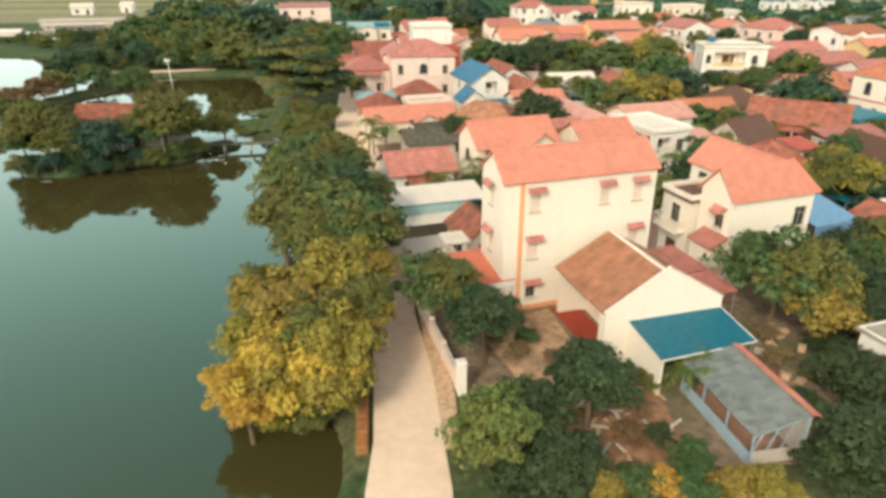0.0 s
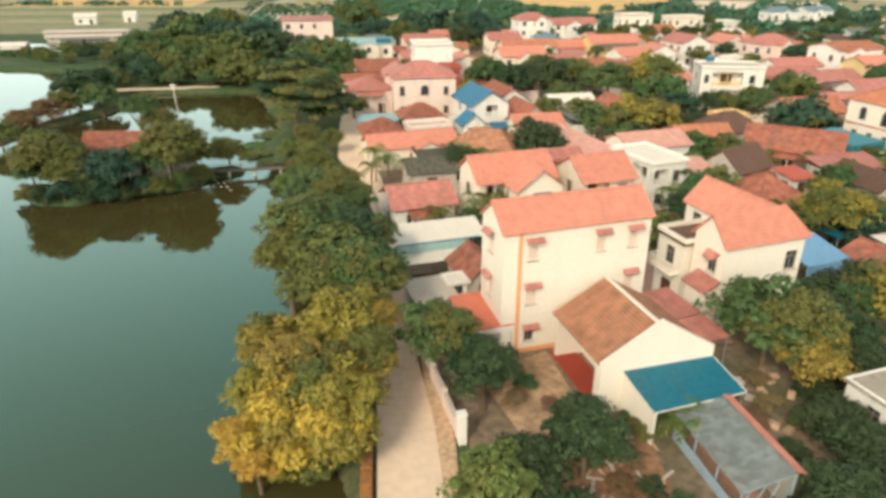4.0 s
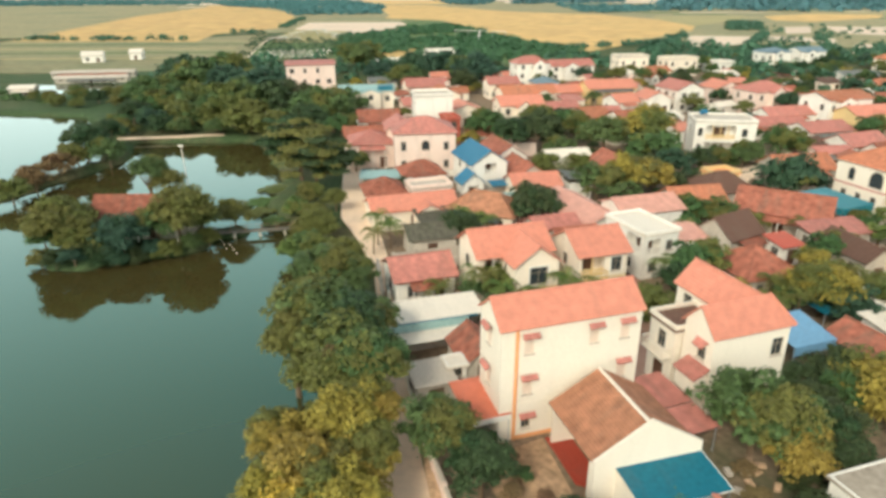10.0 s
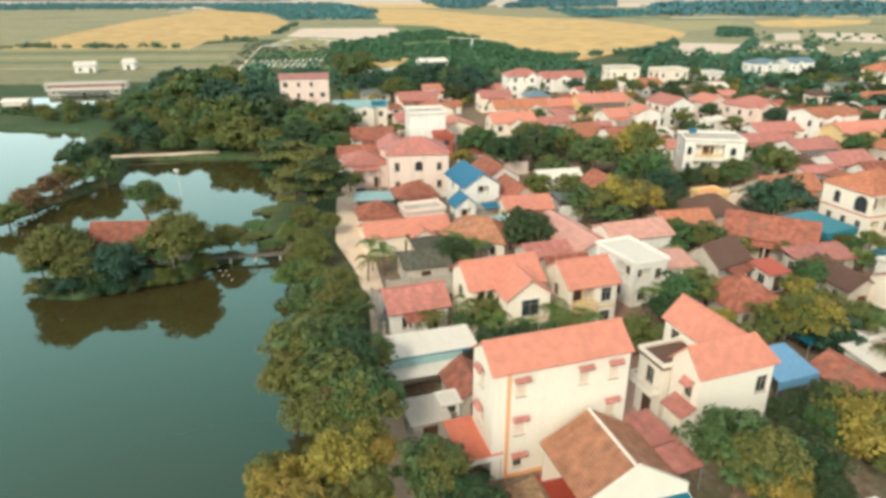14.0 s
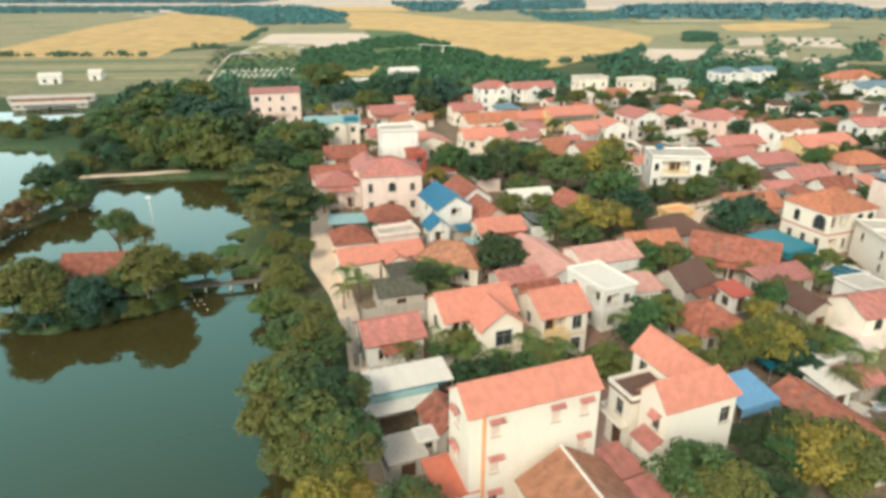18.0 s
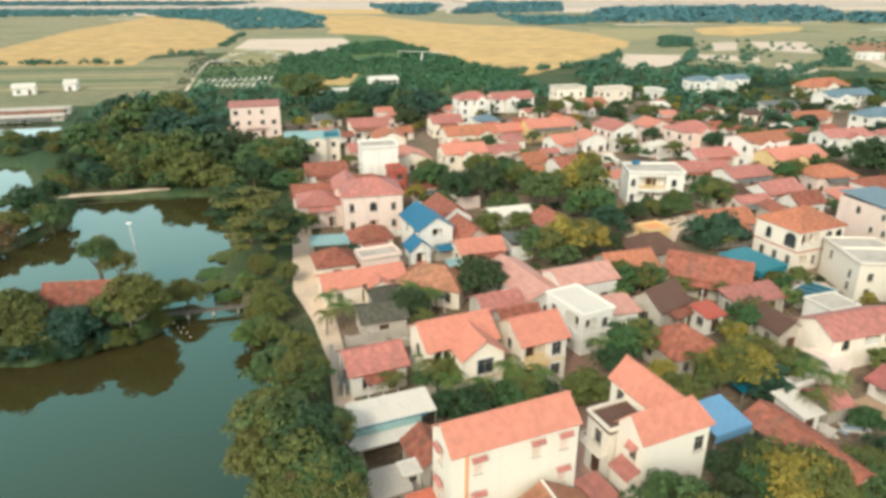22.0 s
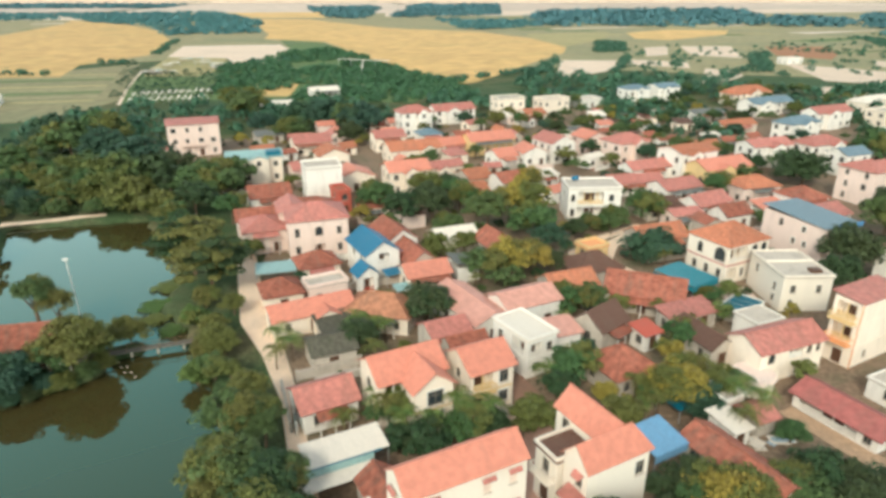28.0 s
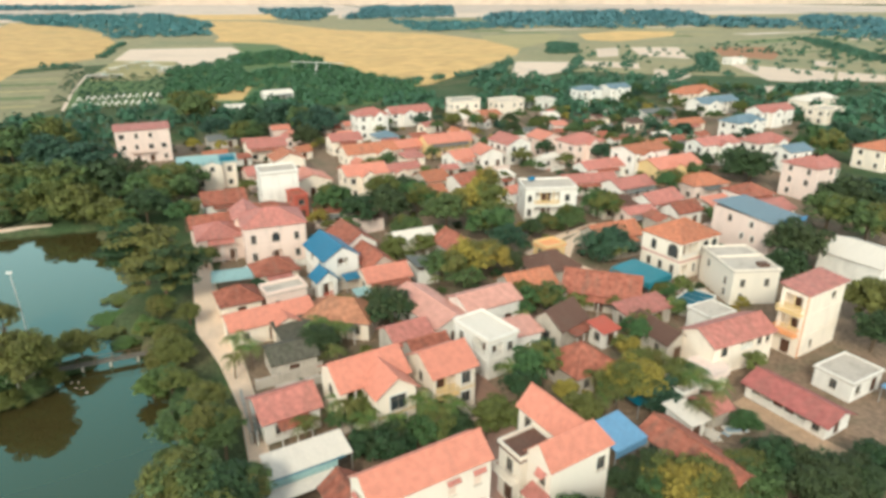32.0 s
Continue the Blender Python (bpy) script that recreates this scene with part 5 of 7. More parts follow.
house("brown_gable_house", 39.4, 84.0, 32, 6.6, 5.6, 3.4, "gable", 2.2, OLDW, BROWNR, "old house with dark brown roof")
house("pink_sheet_house", 20.5, 92, 20, 6.5, 14, 3.8, "gable", 1.3, WHITE, PALEPINK, "long low house with pale pink sheet roof", ridge="y")
house("pink_sheet_wing", 29.3, 91.3, 17, 9.6, 6.5, 4.6, "gable", 1.3, WHITE, PALEPINK, "low wing with pale pink sheet roof")
house("white_railing_house", 25.8, 79.2, 22, 5.2, 8.0, 5.9, "flat", 0, WHITE, PALER, "pinkish white two-storey house with cream roof terrace", para=0.3,
      openings={"W": [(1.2, 3.4, 2.2, 5.0, "window"), (4.4, 3.3, 7.2, 5.4, "loggia", 1.2), (4.6, 0.8, 5.8, 2.2, "window")], "S": [(0.6, 3.2, 2.6, 5.2, "loggia", 1.0), (3.4, 3.5, 4.4, 4.9, "window"), (1.0, 0.8, 2.2, 2.2, "window")]})
house("pink_lean_house", 15.0, 84.2, 17, 6, 6, 3.8, "gable", 1.5, OLDW, PINKR, "low house with faded pink roof")
house("orange_tile_house", 65.8, 118, 10, 11, 7, 3.6, "gable", 2, OLDW, ORANGER, "low house with bright orange tiles")
house("red_shed", 41.9, 51.0, 18, 4.8, 12.0, 2.8, "gable", 1.2, OLDW, OLDTILE, "low shed with rusty red roof", ridge="y")
house("orange_low_house", 15.4, 107.9, 12, 8, 6, 3.4, "gable", 1.4, CREAM, SALMON, "low house with salmon roof")
house("brown_tile_house", 11.3, 125.2, 17, 6.7, 10, 4.5, "gable", 2.2, WHITE, OLDTILE, "white house with brown tile roof", ridge="y")
house("island_shrine", -44.3, 91.9, 2, 13.6, 6, 3.4, "gable", 2.4, OLDW, OLDTILE, "small shrine with red tile roof among island trees", category="shrine")
house("dark_gable_cottage", -1.9, 84, 14, 6.2, 5.6, 3.1, "gable", 1.1, OLDW, MOSSR, "small dark-roofed cottage behind a yard wall", ridge="x")
canopy("teal_canopy", -11.6, 114.7, 5, 7.3, 4.5, 2.6, 3.0, PALETEAL, "pale teal sheet canopy beside the lane")
house("pale_roof_cottage", 24.0, 125.5, 12, 8.5, 7, 3.4, "gable", 1.4, OLDW, PALER, "low cottage with pale patchy sheet roof")
house("brown_tile_cottage", 32.0, 119.5, 16, 6.5, 8, 3.6, "gable", 1.9, OLDW, OLDTILE, "low cottage with brown-red tile roof", ridge="y")


# ---- lower houses and sheds between ----
house("red_tiled_house", -15.8, 157.3, 13, 9.6, 8, 5.0, "gable", 2, WHITE, OLDTILE, "house with old red tile roof near the pond", ridge="x")
house("hipped_porch", -4.1, 115.9, 16, 7.3, 6, 3.2, "hip", 1.8, CREAM, OLDTILE, "small brown hipped porch in front of a pink villa", ridge="x")
house("rusty_cottage", -10.0, 104.4, 14, 6.4, 6, 3.2, "hip", 1.8, CREAM, OLDTILE, "cottage with rusty orange tile roof beside the lane", ridge="x")
house("pink_parapet_house", -2.5, 104.8, 19, 6.9, 4, 3.6, "flat", 0, PINKW, SLAB, "low house with pink parapet and flat terrace", ridge="x")
house("low_grey_shed", -1.1, 91.1, 18, 5.0, 5, 2.6, "shed", 0.6, OLDW, MOSSR, "low grey-roofed shed beside palms", ridge="x")
house("brown_gabled_house", 14.4, 115.5, 17, 5.7, 9, 3.4, "gable", 2, OLDW, OLDTILE, "house with weathered brown tile roof", ridge="y")
house("small_yellow_hut", 50.9, 115.7, 19, 5.1, 4, 2.8, "flat", 0, YELLOWW, ORANGEP, "small yellow hut beside a pale road", ridge="x")
house("pale_pink_cottage", 32.6, 82.3, 12, 4.3, 4, 3.2, "shed", 0.8, WHITE, PALEPINK, "low cottage with pale pink sheet roof", ridge="x")
house("red_awning_house", 45.3, 80.4, 19, 3.0, 3.0, 2.8, "shed", 0.6, WHITE, REDP, "low house with bright red awning roof", ridge="x")
house("grey_brown_house", 52.5, 76.8, 12, 3.9, 8, 3.4, "gable", 1.4, OLDW, BROWNR, "house with grey-brown sheet roof", ridge="y")
house("pale_terrace", 47.5, 63.4, 19, 3.3, 4, 2.6, "flat", 0, WHITE, SLAB, "low pale roof terrace beside a garden", ridge="x")
house("white_sheet_shed", 45.2, 58.1, 16, 2.4, 4, 2.4, "shed", 0.5, WHITE, PALER, "low shed with white sheet roof", ridge="x")
house("pink_hut", 49.7, 59.4, 13, 2.8, 3.5, 2.4, "gable", 0.9, OLDW, PINKR, "small hut with pink roof beside palms", ridge="x")
house("salmon_house_west", -6.9, 220.0, 13, 12.1, 9, 4.5, "gable", 2, CREAM, PINKR, "house with salmon roof at the village rim", ridge="x")
house("salmon_long_house", 5.1, 175.7, 13, 10.5, 9, 4.0, "gable", 2, CREAM, SALMON, "long house with salmon roof", ridge="y")
house("pale_house_west", -8.7, 185.9, 18, 6.6, 7, 4.0, "gable", 1.5, PINKW, PINKR, "low house with pale pink walls", ridge="x")
house("tan_roof_house", -0.3, 200.5, 13, 9.2, 9, 4.5, "gable", 2, CREAM, ORANGER, "house with tan tiled roof", ridge="y")
house("red_annex", 1.5, 154.7, 18, 3.2, 6, 5.6, "flat", 0, REDP, OLDTILE, "narrow red-painted annex beside a tall white house", ridge="x")
house("pink_top_cottage", 19.2, 221.5, 12, 10.4, 8, 5, "gable", 1.8, CREAM, PINKR, "cottage with pink roof beyond the grove", ridge="x")
house("orange_cottage", 39.1, 212.6, 18, 8.4, 7, 3.6, "gable", 1.8, CREAM, SALMON, "low cottage with orange roof", ridge="x")
house("grey_hipped_house", 33.7, 223.4, 12, 7.7, 7, 5.0, "hip", 1.5, WHITE, GREYBLUE, "white house with grey-blue hipped roof", ridge="x")
house("bright_orange_cottage", 38.3, 170.4, 18, 6.9, 8, 3.6, "gable", 1.8, OLDW, ORANGER, "cottage with bright orange roof", ridge="x")
house("orange_cottage", 35.3, 159.2, 16, 6.8, 6, 3.0, "gable", 1.6, OLDW, ORANGER, "low cottage with orange tiles", ridge="x")
house("red_cottage", 46.6, 165.7, 20, 7.8, 8, 3.6, "gable", 1.8, WHITE, OLDTILE, "cottage with dark red roof", ridge="x")
house("coral_house", 52.2, 193.4, 20, 7.0, 8, 3.6, "gable", 1.8, WHITE, SALMON, "low house with coral roof", ridge="x")
house("coral_house", 61.4, 194.0, 12, 7.9, 8, 4.5, "gable", 1.8, WHITE, SALMON, "low house with coral roof", ridge="y")
house("orange_shed", 26.1, 165.4, 12, 6.6, 6, 3.0, "gable", 1.4, OLDW, ORANGER, "low shed with orange roof", ridge="x")
house("pink_roofed_row", 90.1, 172.5, 13, 13.9, 7, 3.6, "gable", 1.6, WHITE, PINKR, "row house with faded pink roof", ridge="x")
house("dark_paved_shelter", 76.9, 140.4, 14, 11.1, 9, 2.6, "gable", 1.2, OLDW, BROWNR, "dark brown roofed shelter beside a road", ridge="x")
house("pink_roofed_row", 88.3, 152.2, 15, 11.8, 8, 3.6, "gable", 1.6, WHITE, PINKR, "low row house with pink roof", ridge="x")
house("brown_long_house", 89.8, 129.0, 14, 7.5, 5.5, 3.6, "gable", 1.8, WHITE, OLDTILE, "long house with brown-red roof", ridge="x")
house("pink_long_house", 88.8, 138.1, 20, 10.8, 7, 3.6, "gable", 1.8, WHITE, PINKR, "long house with coral pink roof", ridge="x")
house("brown_house_east", 111.7, 134.3, 13, 7.9, 9, 5.0, "hip", 2, WHITE, OLDTILE, "house with brown hipped roof", ridge="x")
house("pink_house_east", 107.6, 122.7, 16, 10.4, 8, 4.6, "gable", 1.6, WHITE, PINKR, "house with coral pink roof", ridge="x")
house("pink_house_east", 151.5, 156.1, 19, 9.9, 8, 4.6, "gable", 1.6, WHITE, PINKR, "house with pink roof at the village rim", ridge="x")
house("teal_roof_east", 151.6, 166.6, 12, 9.7, 7, 6.5, "gable", 1.5, WHITE, GREYBLUE, "white house with teal roof", ridge="x")
house("pale_far_house", 223.8, 231.9, 15, 13.2, 9, 6, "flat", 0, CREAM, SLAB, "pale house beyond the village", ridge="x")
house("pale_far_house", 247.0, 264.5, 18, 25.8, 9, 5, "hip", 2, CREAM, PALER, "pale house beyond the village", ridge="x")
house("grey_far_house", 146.0, 300.0, 13, 12.5, 9, 8.0, "hip", 1.5, WHITE, GREYBLUE, "white house with blue-grey roof beyond the village", ridge="x")
house("grey_far_house", 162.7, 303.0, 15, 13, 9, 8.0, "gable", 1.5, WHITE, GREYBLUE, "white house with grey roof beyond the village", ridge="x")
house("white_far_house", 121.5, 298.1, 17, 12.9, 9, 3.5, "flat", 0, WHITE, SLAB, "white far house with flat roof", ridge="x")
house("orange_far_house", 83.5, 263.5, 12, 8.7, 9, 4, "gable", 1.5, CREAM, ORANGER, "low house with orange roof at the rim", ridge="x")
house("shed_row", -144.0, 275.0, 12, 31.1, 6, 2.2, "gable", 0.6, OLDW, SLAB, "pale shed row beside the far pond", ridge="x")
house("shed_row", -137.0, 259.5, 12, 26.0, 5, 2.0, "gable", 0.6, OLDW, SLAB, "grey-roofed shed row beside the far pond", ridge="x")
house("pale_far_shed", -174.5, 334.8, 20, 9.3, 10, 3.5, "gable", 1.5, WHITE, PALER, "pale shed at a field edge", ridge="x")
house("pale_far_shed", -158.7, 348.6, 13, 5.5, 10, 3.5, "gable", 1.5, WHITE, PALER, "pale shed at a field edge", ridge="x")
house("pale_far_shed", -145.7, 229.2, 12, 7.5, 6, 2.2, "gable", 0.8, OLDW, PALER, "pale shed at a field edge", ridge="x")
house("white_barn", -2.5, 353.7, 16, 14.4, 10, 3.2, "gable", 1.5, WHITE, PALER, "long white roofed barn in an orchard", ridge="x")
house("grey_barn", -25.6, 311.1, 12, 17.5, 10, 3.0, "gable", 1.2, OLDW, PALER, "low barn with weathered pale roof at the village rim", ridge="x")
house("grey_barn", -22.5, 241.5, 15, 9.5, 8, 3.0, "gable", 1.2, OLDW, GREYR, "low grey barn at the village rim", ridge="x")
house("far_row_house", 352.5, 465.6, 13, 15.8, 10, 4, "flat", 0, WHITE, SLAB, "far pale row house", ridge="x")
house("brown_back_house", 17.1, 79.3, 16, 5.5, 4.5, 4.0, "gable", 1.4, OLDW, OLDTILE, "low house with weathered brown tile roof behind villas", ridge="x")

# ---- courts, walls and gates ----
VEARTH = mat("trodden_village_earth", (0.23, 0.162, 0.11), 0.95, 0.35, 1.5, 0.9, 0.12, dirt=(0.075, 0.095, 0.045))
sheet("village_earth", [(4, 26), (-2, 44), (-5, 66), (-8, 80), (-12, 100), (-15, 120), (-14, 150), (-34, 180), (-58, 215), (-52, 245), (30, 262), (105, 295), (150, 268), (215, 300), (225, 240),
                        (150, 150), (118, 85), (90, 45), (62, 40), (40, 28)], 0.012, VEARTH, "trodden brown earth between village houses", "ground")
ribbon("village_lane", [(47, 118, 2.0), (58, 126.5, 2.2), (70, 132.5, 2.2)], 0.03, CONC, "pale concrete lane between village houses", "lane")
sheet("fish_pond", [(-160, 250), (-124, 254), (-108, 230), (-140, 228)], 0.03, WATER, "pale fish pond beyond the grove", "water")
sheet("garden_pond", [(46.2, 65.5), (50.5, 68.1), (52.4, 65.2), (47.3, 61.2)], 0.03, WATER, "small dark green garden pond", "water")
sheet("peach_patio", [(72.6, 91.5), (67.0, 92.2), (67.2, 97.6), (73.4, 97.4)], 0.06, PINKW, "peach paved patio beside a white villa", "court")
sheet("red_court", [(8.4, 43.5), (10.5, 43.5), (12.4, 37.2), (9.9, 38.1)], 0.12, BRICKRED, "dark red tiled forecourt beside an orange tiled house", "court")
sheet("yard", [(2.6, 40.5), (8.2, 43.5), (9.5, 37.4), (8.5, 33.5), (5, 34)], 0.03, mat("scuffed_brown_yard", (0.42, 0.27, 0.165), 0.95, 0.35, 1.6, 0.7, 0.5, dirt=(0.10, 0.085, 0.05)), "bare earth yard with patches of scrub", "yard")
SCRUB = mat("littered_brown_soil", (0.25, 0.135, 0.075), 0.95, 0.4, 1.8, 0.8, 0.5, dirt=(0.07, 0.05, 0.03))
sheet("scrub_yard", [(8.5, 33.4), (9.6, 37.2), (11.6, 35.6), (13.4, 33), (13.6, 26), (6, 26), (5, 33.8)], 0.026, SCRUB, "dark brown littered yard beside a shed", "yard")
COURT = mat("pink_concrete_court", (0.50, 0.30, 0.23), 0.9, 0.12, 3, 0.35, 0.3)
sheet("paved_court", [(16.6, 44.0), (23.5, 44.8), (21.2, 52), (23.0, 58), (26.6, 66), (22.6, 66), (19.0, 58), (17.2, 50)], 0.04, COURT, "pink-brown paved court between two houses", "court")
sheet("brown_court", [(22.4, 66.3), (26.8, 66.3), (24.4, 76), (21.6, 76)], 0.04, PAVED, "dark brown paved court beside a villa", "court")


def garden_wall(x0, y0, x1, y1, h, material, label, t=0.2, name="garden_wall"):
    a, b = Vector((x0, y0)), Vector((x1, y1))
    ln = (b - a).length
    ob = thing(name, x0, y0, -0.1, math.degrees(math.atan2(y1 - y0, x1 - x0)), label, "wall", "garden walls")
    part("wall_body", boxed(0, -t / 2, 0, ln, t / 2, h), material, ob)
    part("coping", boxed(-0.05, -t / 2 - 0.06, h + 0.002, ln + 0.05, t / 2 + 0.06, h + 0.1, 0.02), SLAB, ob)
    for k in range(int(ln / 3.2) + 1):
        u = min(k * 3.2, ln - 0.1)
        part("pier", boxed(u - 0.16, -t / 2 - 0.07, 0, u + 0.16, t / 2 + 0.07, h + 0.28), material, ob)
    return ob


garden_wall(1.0, 33.6, -1.7, 43.6, 1.3, PINKW, "pinkish rendered garden wall along the lane")
garden_wall(-1.7, 43.9, -3.4, 52, 1.4, OLDW, "weathered garden wall along the lane")
bank = thing("bank_wall", -4.62, 31.5, 0, 6.0, "low broad rusty brick wall holding the pond bank", "wall")
for k in range(6):
    part("wall_block", boxed(-0.42, -3.7 + 1.24 * k, -1.2, 0.3, -2.48 + 1.24 * k, 0.3 + 0.04 * (k % 3), 0.05), RUSTB, bank)
garden_wall(-6.9, 68, -8.6, 78, 1.4, OLDW, "weathered garden wall beside the lane")
garden_wall(-6.6, 79.4, 2.5, 82.4, 1.6, OLDW, "grey rendered yard wall between cottages")
garden_wall(-12.2, 104, 14.0, 111, 1.6, OLDW, "long weathered courtyard wall")
# brown earth strip; shade along the wall's foot is part of its colour
sheet("lane_verge", [(-1.35, 43.0), (-1.7, 43.0), (-1.1, 37.5), (-0.4, 33.5), (0.25, 28), (1.1, 28), (0.85, 33), (0.2, 37)], 0.035, YARD, "bare earth verge between lane and garden wall", "verge")
gate = thing("gate_pillar", 1.25, 33.0, 0, 15, "pale gate pillar with an orange side beside the lane", "pillar")
part("shaft", boxed(-0.26, -0.26, -0.1, 0.26, 0.26, 2.2), WHITE, gate)
part("side_panel", boxed(0.263, -0.22, 0.05, 0.30, 0.22, 2.0), ORANGEP, gate, "orange painted side")
part("cap", boxed(-0.33, -0.33, 2.203, 0.33, 0.33, 2.33, 0.04), WHITE, gate)

ribbon("village_road", [(66, 128, 3), (58, 122, 3), (53, 113.5, 3), (56, 105, 3.2), (58.5, 98.5, 3), (56.5, 90, 3), (56, 80, 3), (53, 72, 3)], 0.05, CONC, "pale concrete village road between houses", "road")
sheet("farm_yard", [(64.6, 65.2), (70, 66.6), (82, 69.2), (88, 62), (82, 52), (66, 47.6), (63.6, 51)], 0.032, mat("damp_brown_farm_yard", (0.25, 0.17, 0.115), 0.95, 0.3, 1.5, 0.8, 0.25, dirt=(0.09, 0.10, 0.05)), "brown trodden farm yard", "yard")
ribbon("farm_track", [(56, 62, 2.6), (58.5, 54, 3), (61, 48, 3.2), (66, 46, 3.4), (80, 52, 3)], 0.05, YARD, "bare earth farm track", "track")

tg = thing("sheet_gate", -6.4, 68.4, 0, 100, "small teal sheet gate beside a lane cottage", "gate")
for x in (-1.1, 0.02):
    part("gate_leaf", boxed(x, -0.03, 0.1, x + 1.06, 0.03, 1.9), PALETEAL, tg)
for x in (-1.2, 1.2):
    part("gate_post", boxed(x - 0.08, -0.08, 0, x + 0.08, 0.08, 2.1), WHITE, tg)
canopy("teal_net", 42.3, 64.0, 20, 5.0, 4.0, 2.1, 2.3, TEALR, "dark teal shade net over a garden bed")
canopy("teal_tarpaulin", 11.0, 103.6, 16, 3.4, 2.6, 2.0, 2.3, PALETEAL, "pale teal tarpaulin over a yard")

# ---- pond things ----
DARKC = mat("stained_concrete", (0.17, 0.15, 0.12), 0.9, 0.2, 3, 0.5)
bridge = thing("footbridge", -37, 91.2, 0, 10, "narrow concrete footbridge on thin piers to the island", "bridge")
part("deck", boxed(0, -0.6, -0.12, 14.6, 0.6, 0.06), DARKC, bridge)
for s in (-1, 1):
    part("rail", boxed(0, s * 0.55 - 0.03, 0.75, 14.6, s * 0.55 + 0.03, 0.80), BARK, bridge)
for k in range(7):
    for s in (-1, 1):
        part("post", boxed(0.2 + k * 2.3, s * 0.55 - 0.05, 0.064, 0.32 + k * 2.3, s * 0.55 + 0.05, 0.748), BARK, bridge)
for k in range(4):
    part("pier", boxed(1.6 + k * 3.7, -0.35, -2.6, 1.9 + k * 3.7, 0.35, -0.124), SLAB, bridge)

lamp = thing("lamp_pole", -43.5, 106.8, -2.3, 0, "tall pale lamp pole standing in the pond", "pole")
bm = bmesh.new()
tube(bm, (0, 0, 0), (-0.1, -0.1, 6.0), 0.12, 0.09, 8)
tube(bm, (-0.1, -0.1, 6.0), (-0.3, -0.2, 12.0), 0.09, 0.06, 8)
part("shaft", bm, WHITE, lamp, "pale painted shaft")
part("lamp_head", boxed(-0.75, -0.4, 11.95, 0.1, 0.0, 12.25, 0.05), WHITE, lamp, "white lamp head")
for k in range(9):
    fl = thing("float", -35.2 + 0.62 * k + 0.3 * (k % 3), 92.3 - 0.8 * k + 0.7 * (k % 2), -1.08, 20 * k, "small white float on the pond water", "float", "pond floats")
    bm = bmesh.new()
    bmesh.ops.create_icosphere(bm, subdivisions=2, radius=0.16)
    part("ball", bm, WHITE, fl)
    bm = bmesh.new()
    tube(bm, (0, 0, 0.14), (0, 0, 0.24), 0.03, 0.03, 5)
    part("eyelet", bm, METAL, fl)

# ---- fields and distance ----
sheet("plain", [(-2600, 520), (-300, 500), (-40, 600), (240, 420), (420, 330), (900, 420), (2600, 900), (2600, 2050), (-2600, 2050)], 0.04, PLAIN, "plain of mixed pale green crops", "field")
strips = random.Random(3)
for k in range(64):
    cx, cy = strips.uniform(300, 1300) if k % 4 else strips.uniform(-900, -250), strips.uniform(430, 1500)
    if cx > 0 and cy < 0.2 * cx + 330 or cx < 0 and cy < 900:
        continue
    ln, wd, a = strips.uniform(50, 150) * (0.5 + cy / 1200), strips.uniform(8, 26) * (0.5 + cy / 1000), math.radians(strips.choice((12, 14, 20, -8)))
    c, s = math.cos(a), math.sin(a)
    sheet("field_strip", [(cx + c * u * ln - s * v * wd, cy + s * u * ln + c * v * wd) for u, v in ((-0.5, -0.5), (0.5, -0.5), (0.52, 0.5), (-0.48, 0.5))], 0.055 + 0.0006 * k,
          strips.choice((STRAWF, STRAWF, GREENF, HAZEF, PALEF, GREENF)), "narrow strip field on the plain", "field")
sheet("rice_field", [(-300, 470), (-169, 462), (-182, 540), (-152, 620), (-170, 800), (-230, 1015), (-318, 1220), (-493, 1473), (-446, 1278), (-400, 900)], 0.10, RICE, "ripe golden rice field", "field")
sheet("rice_field", [(109, 425), (91, 398), (79, 387), (61, 444), (35, 566), (-1, 766), (-72, 830), (-72, 916), (-153, 1487), (-33, 1465), (96, 1072), (215, 939), (246, 790), (239, 651), (213, 586), (157, 502)], 0.10, RICE, "large ripe golden rice field", "field")
sheet("stubble_field", [(239, 655), (263, 687), (332, 772), (392, 904), (265, 879), (246, 790)], 0.105, STRAWF, "pale stubble field beside ripe rice", "field")
sheet("rice_field", [(410, 885), (513, 962), (592, 928), (523, 826), (392, 732), (367, 765)], 0.10, RICE, "small ripe golden rice field", "field")
sheet("ploughed_field", [(443, 627), (504, 615), (451, 534), (409, 490), (389, 532)], 0.10, SOILF, "ploughed reddish brown field", "field")
for pts in ([(-132, 600), (-143, 725), (-47, 733), (-29, 639), (-28, 543), (-67, 520), (-81, 579)], [(315, 635), (347, 648), (297, 552), (272, 542)], [(359, 645), (410, 635), (344, 512), (317, 547)],
            [(186, 520), (231, 510), (203, 449), (161, 413), (148, 416)], [(241, 521), (280, 487), (259, 447), (225, 480)], [(269, 444), (282, 422), (269, 397), (234, 366), (223, 368)],
            [(348, 467), (386, 398), (332, 343), (304, 365)], [(388, 398), (403, 372), (372, 342), (347, 355)], [(280, 341), (313, 330), (277, 294), (252, 305)], [(437, 478), (448, 462), (411, 424), (403, 436)]):
    sheet("pale_plot", pts, 0.12, PALEF, "pale bare plot covered with light sheeting", "field")
sheet("crop_field", [(-103, 358), (-141, 546), (-174, 508), (-300, 480), (-300, 290), (-160, 288), (-116, 300)], 0.08, PLAIN, "light green crop field", "field")
sheet("stubble_plot", [(-20, 353), (-17, 404), (-47, 393), (-45, 358)], 0.10, RICE, "small tan stubble plot", "field")
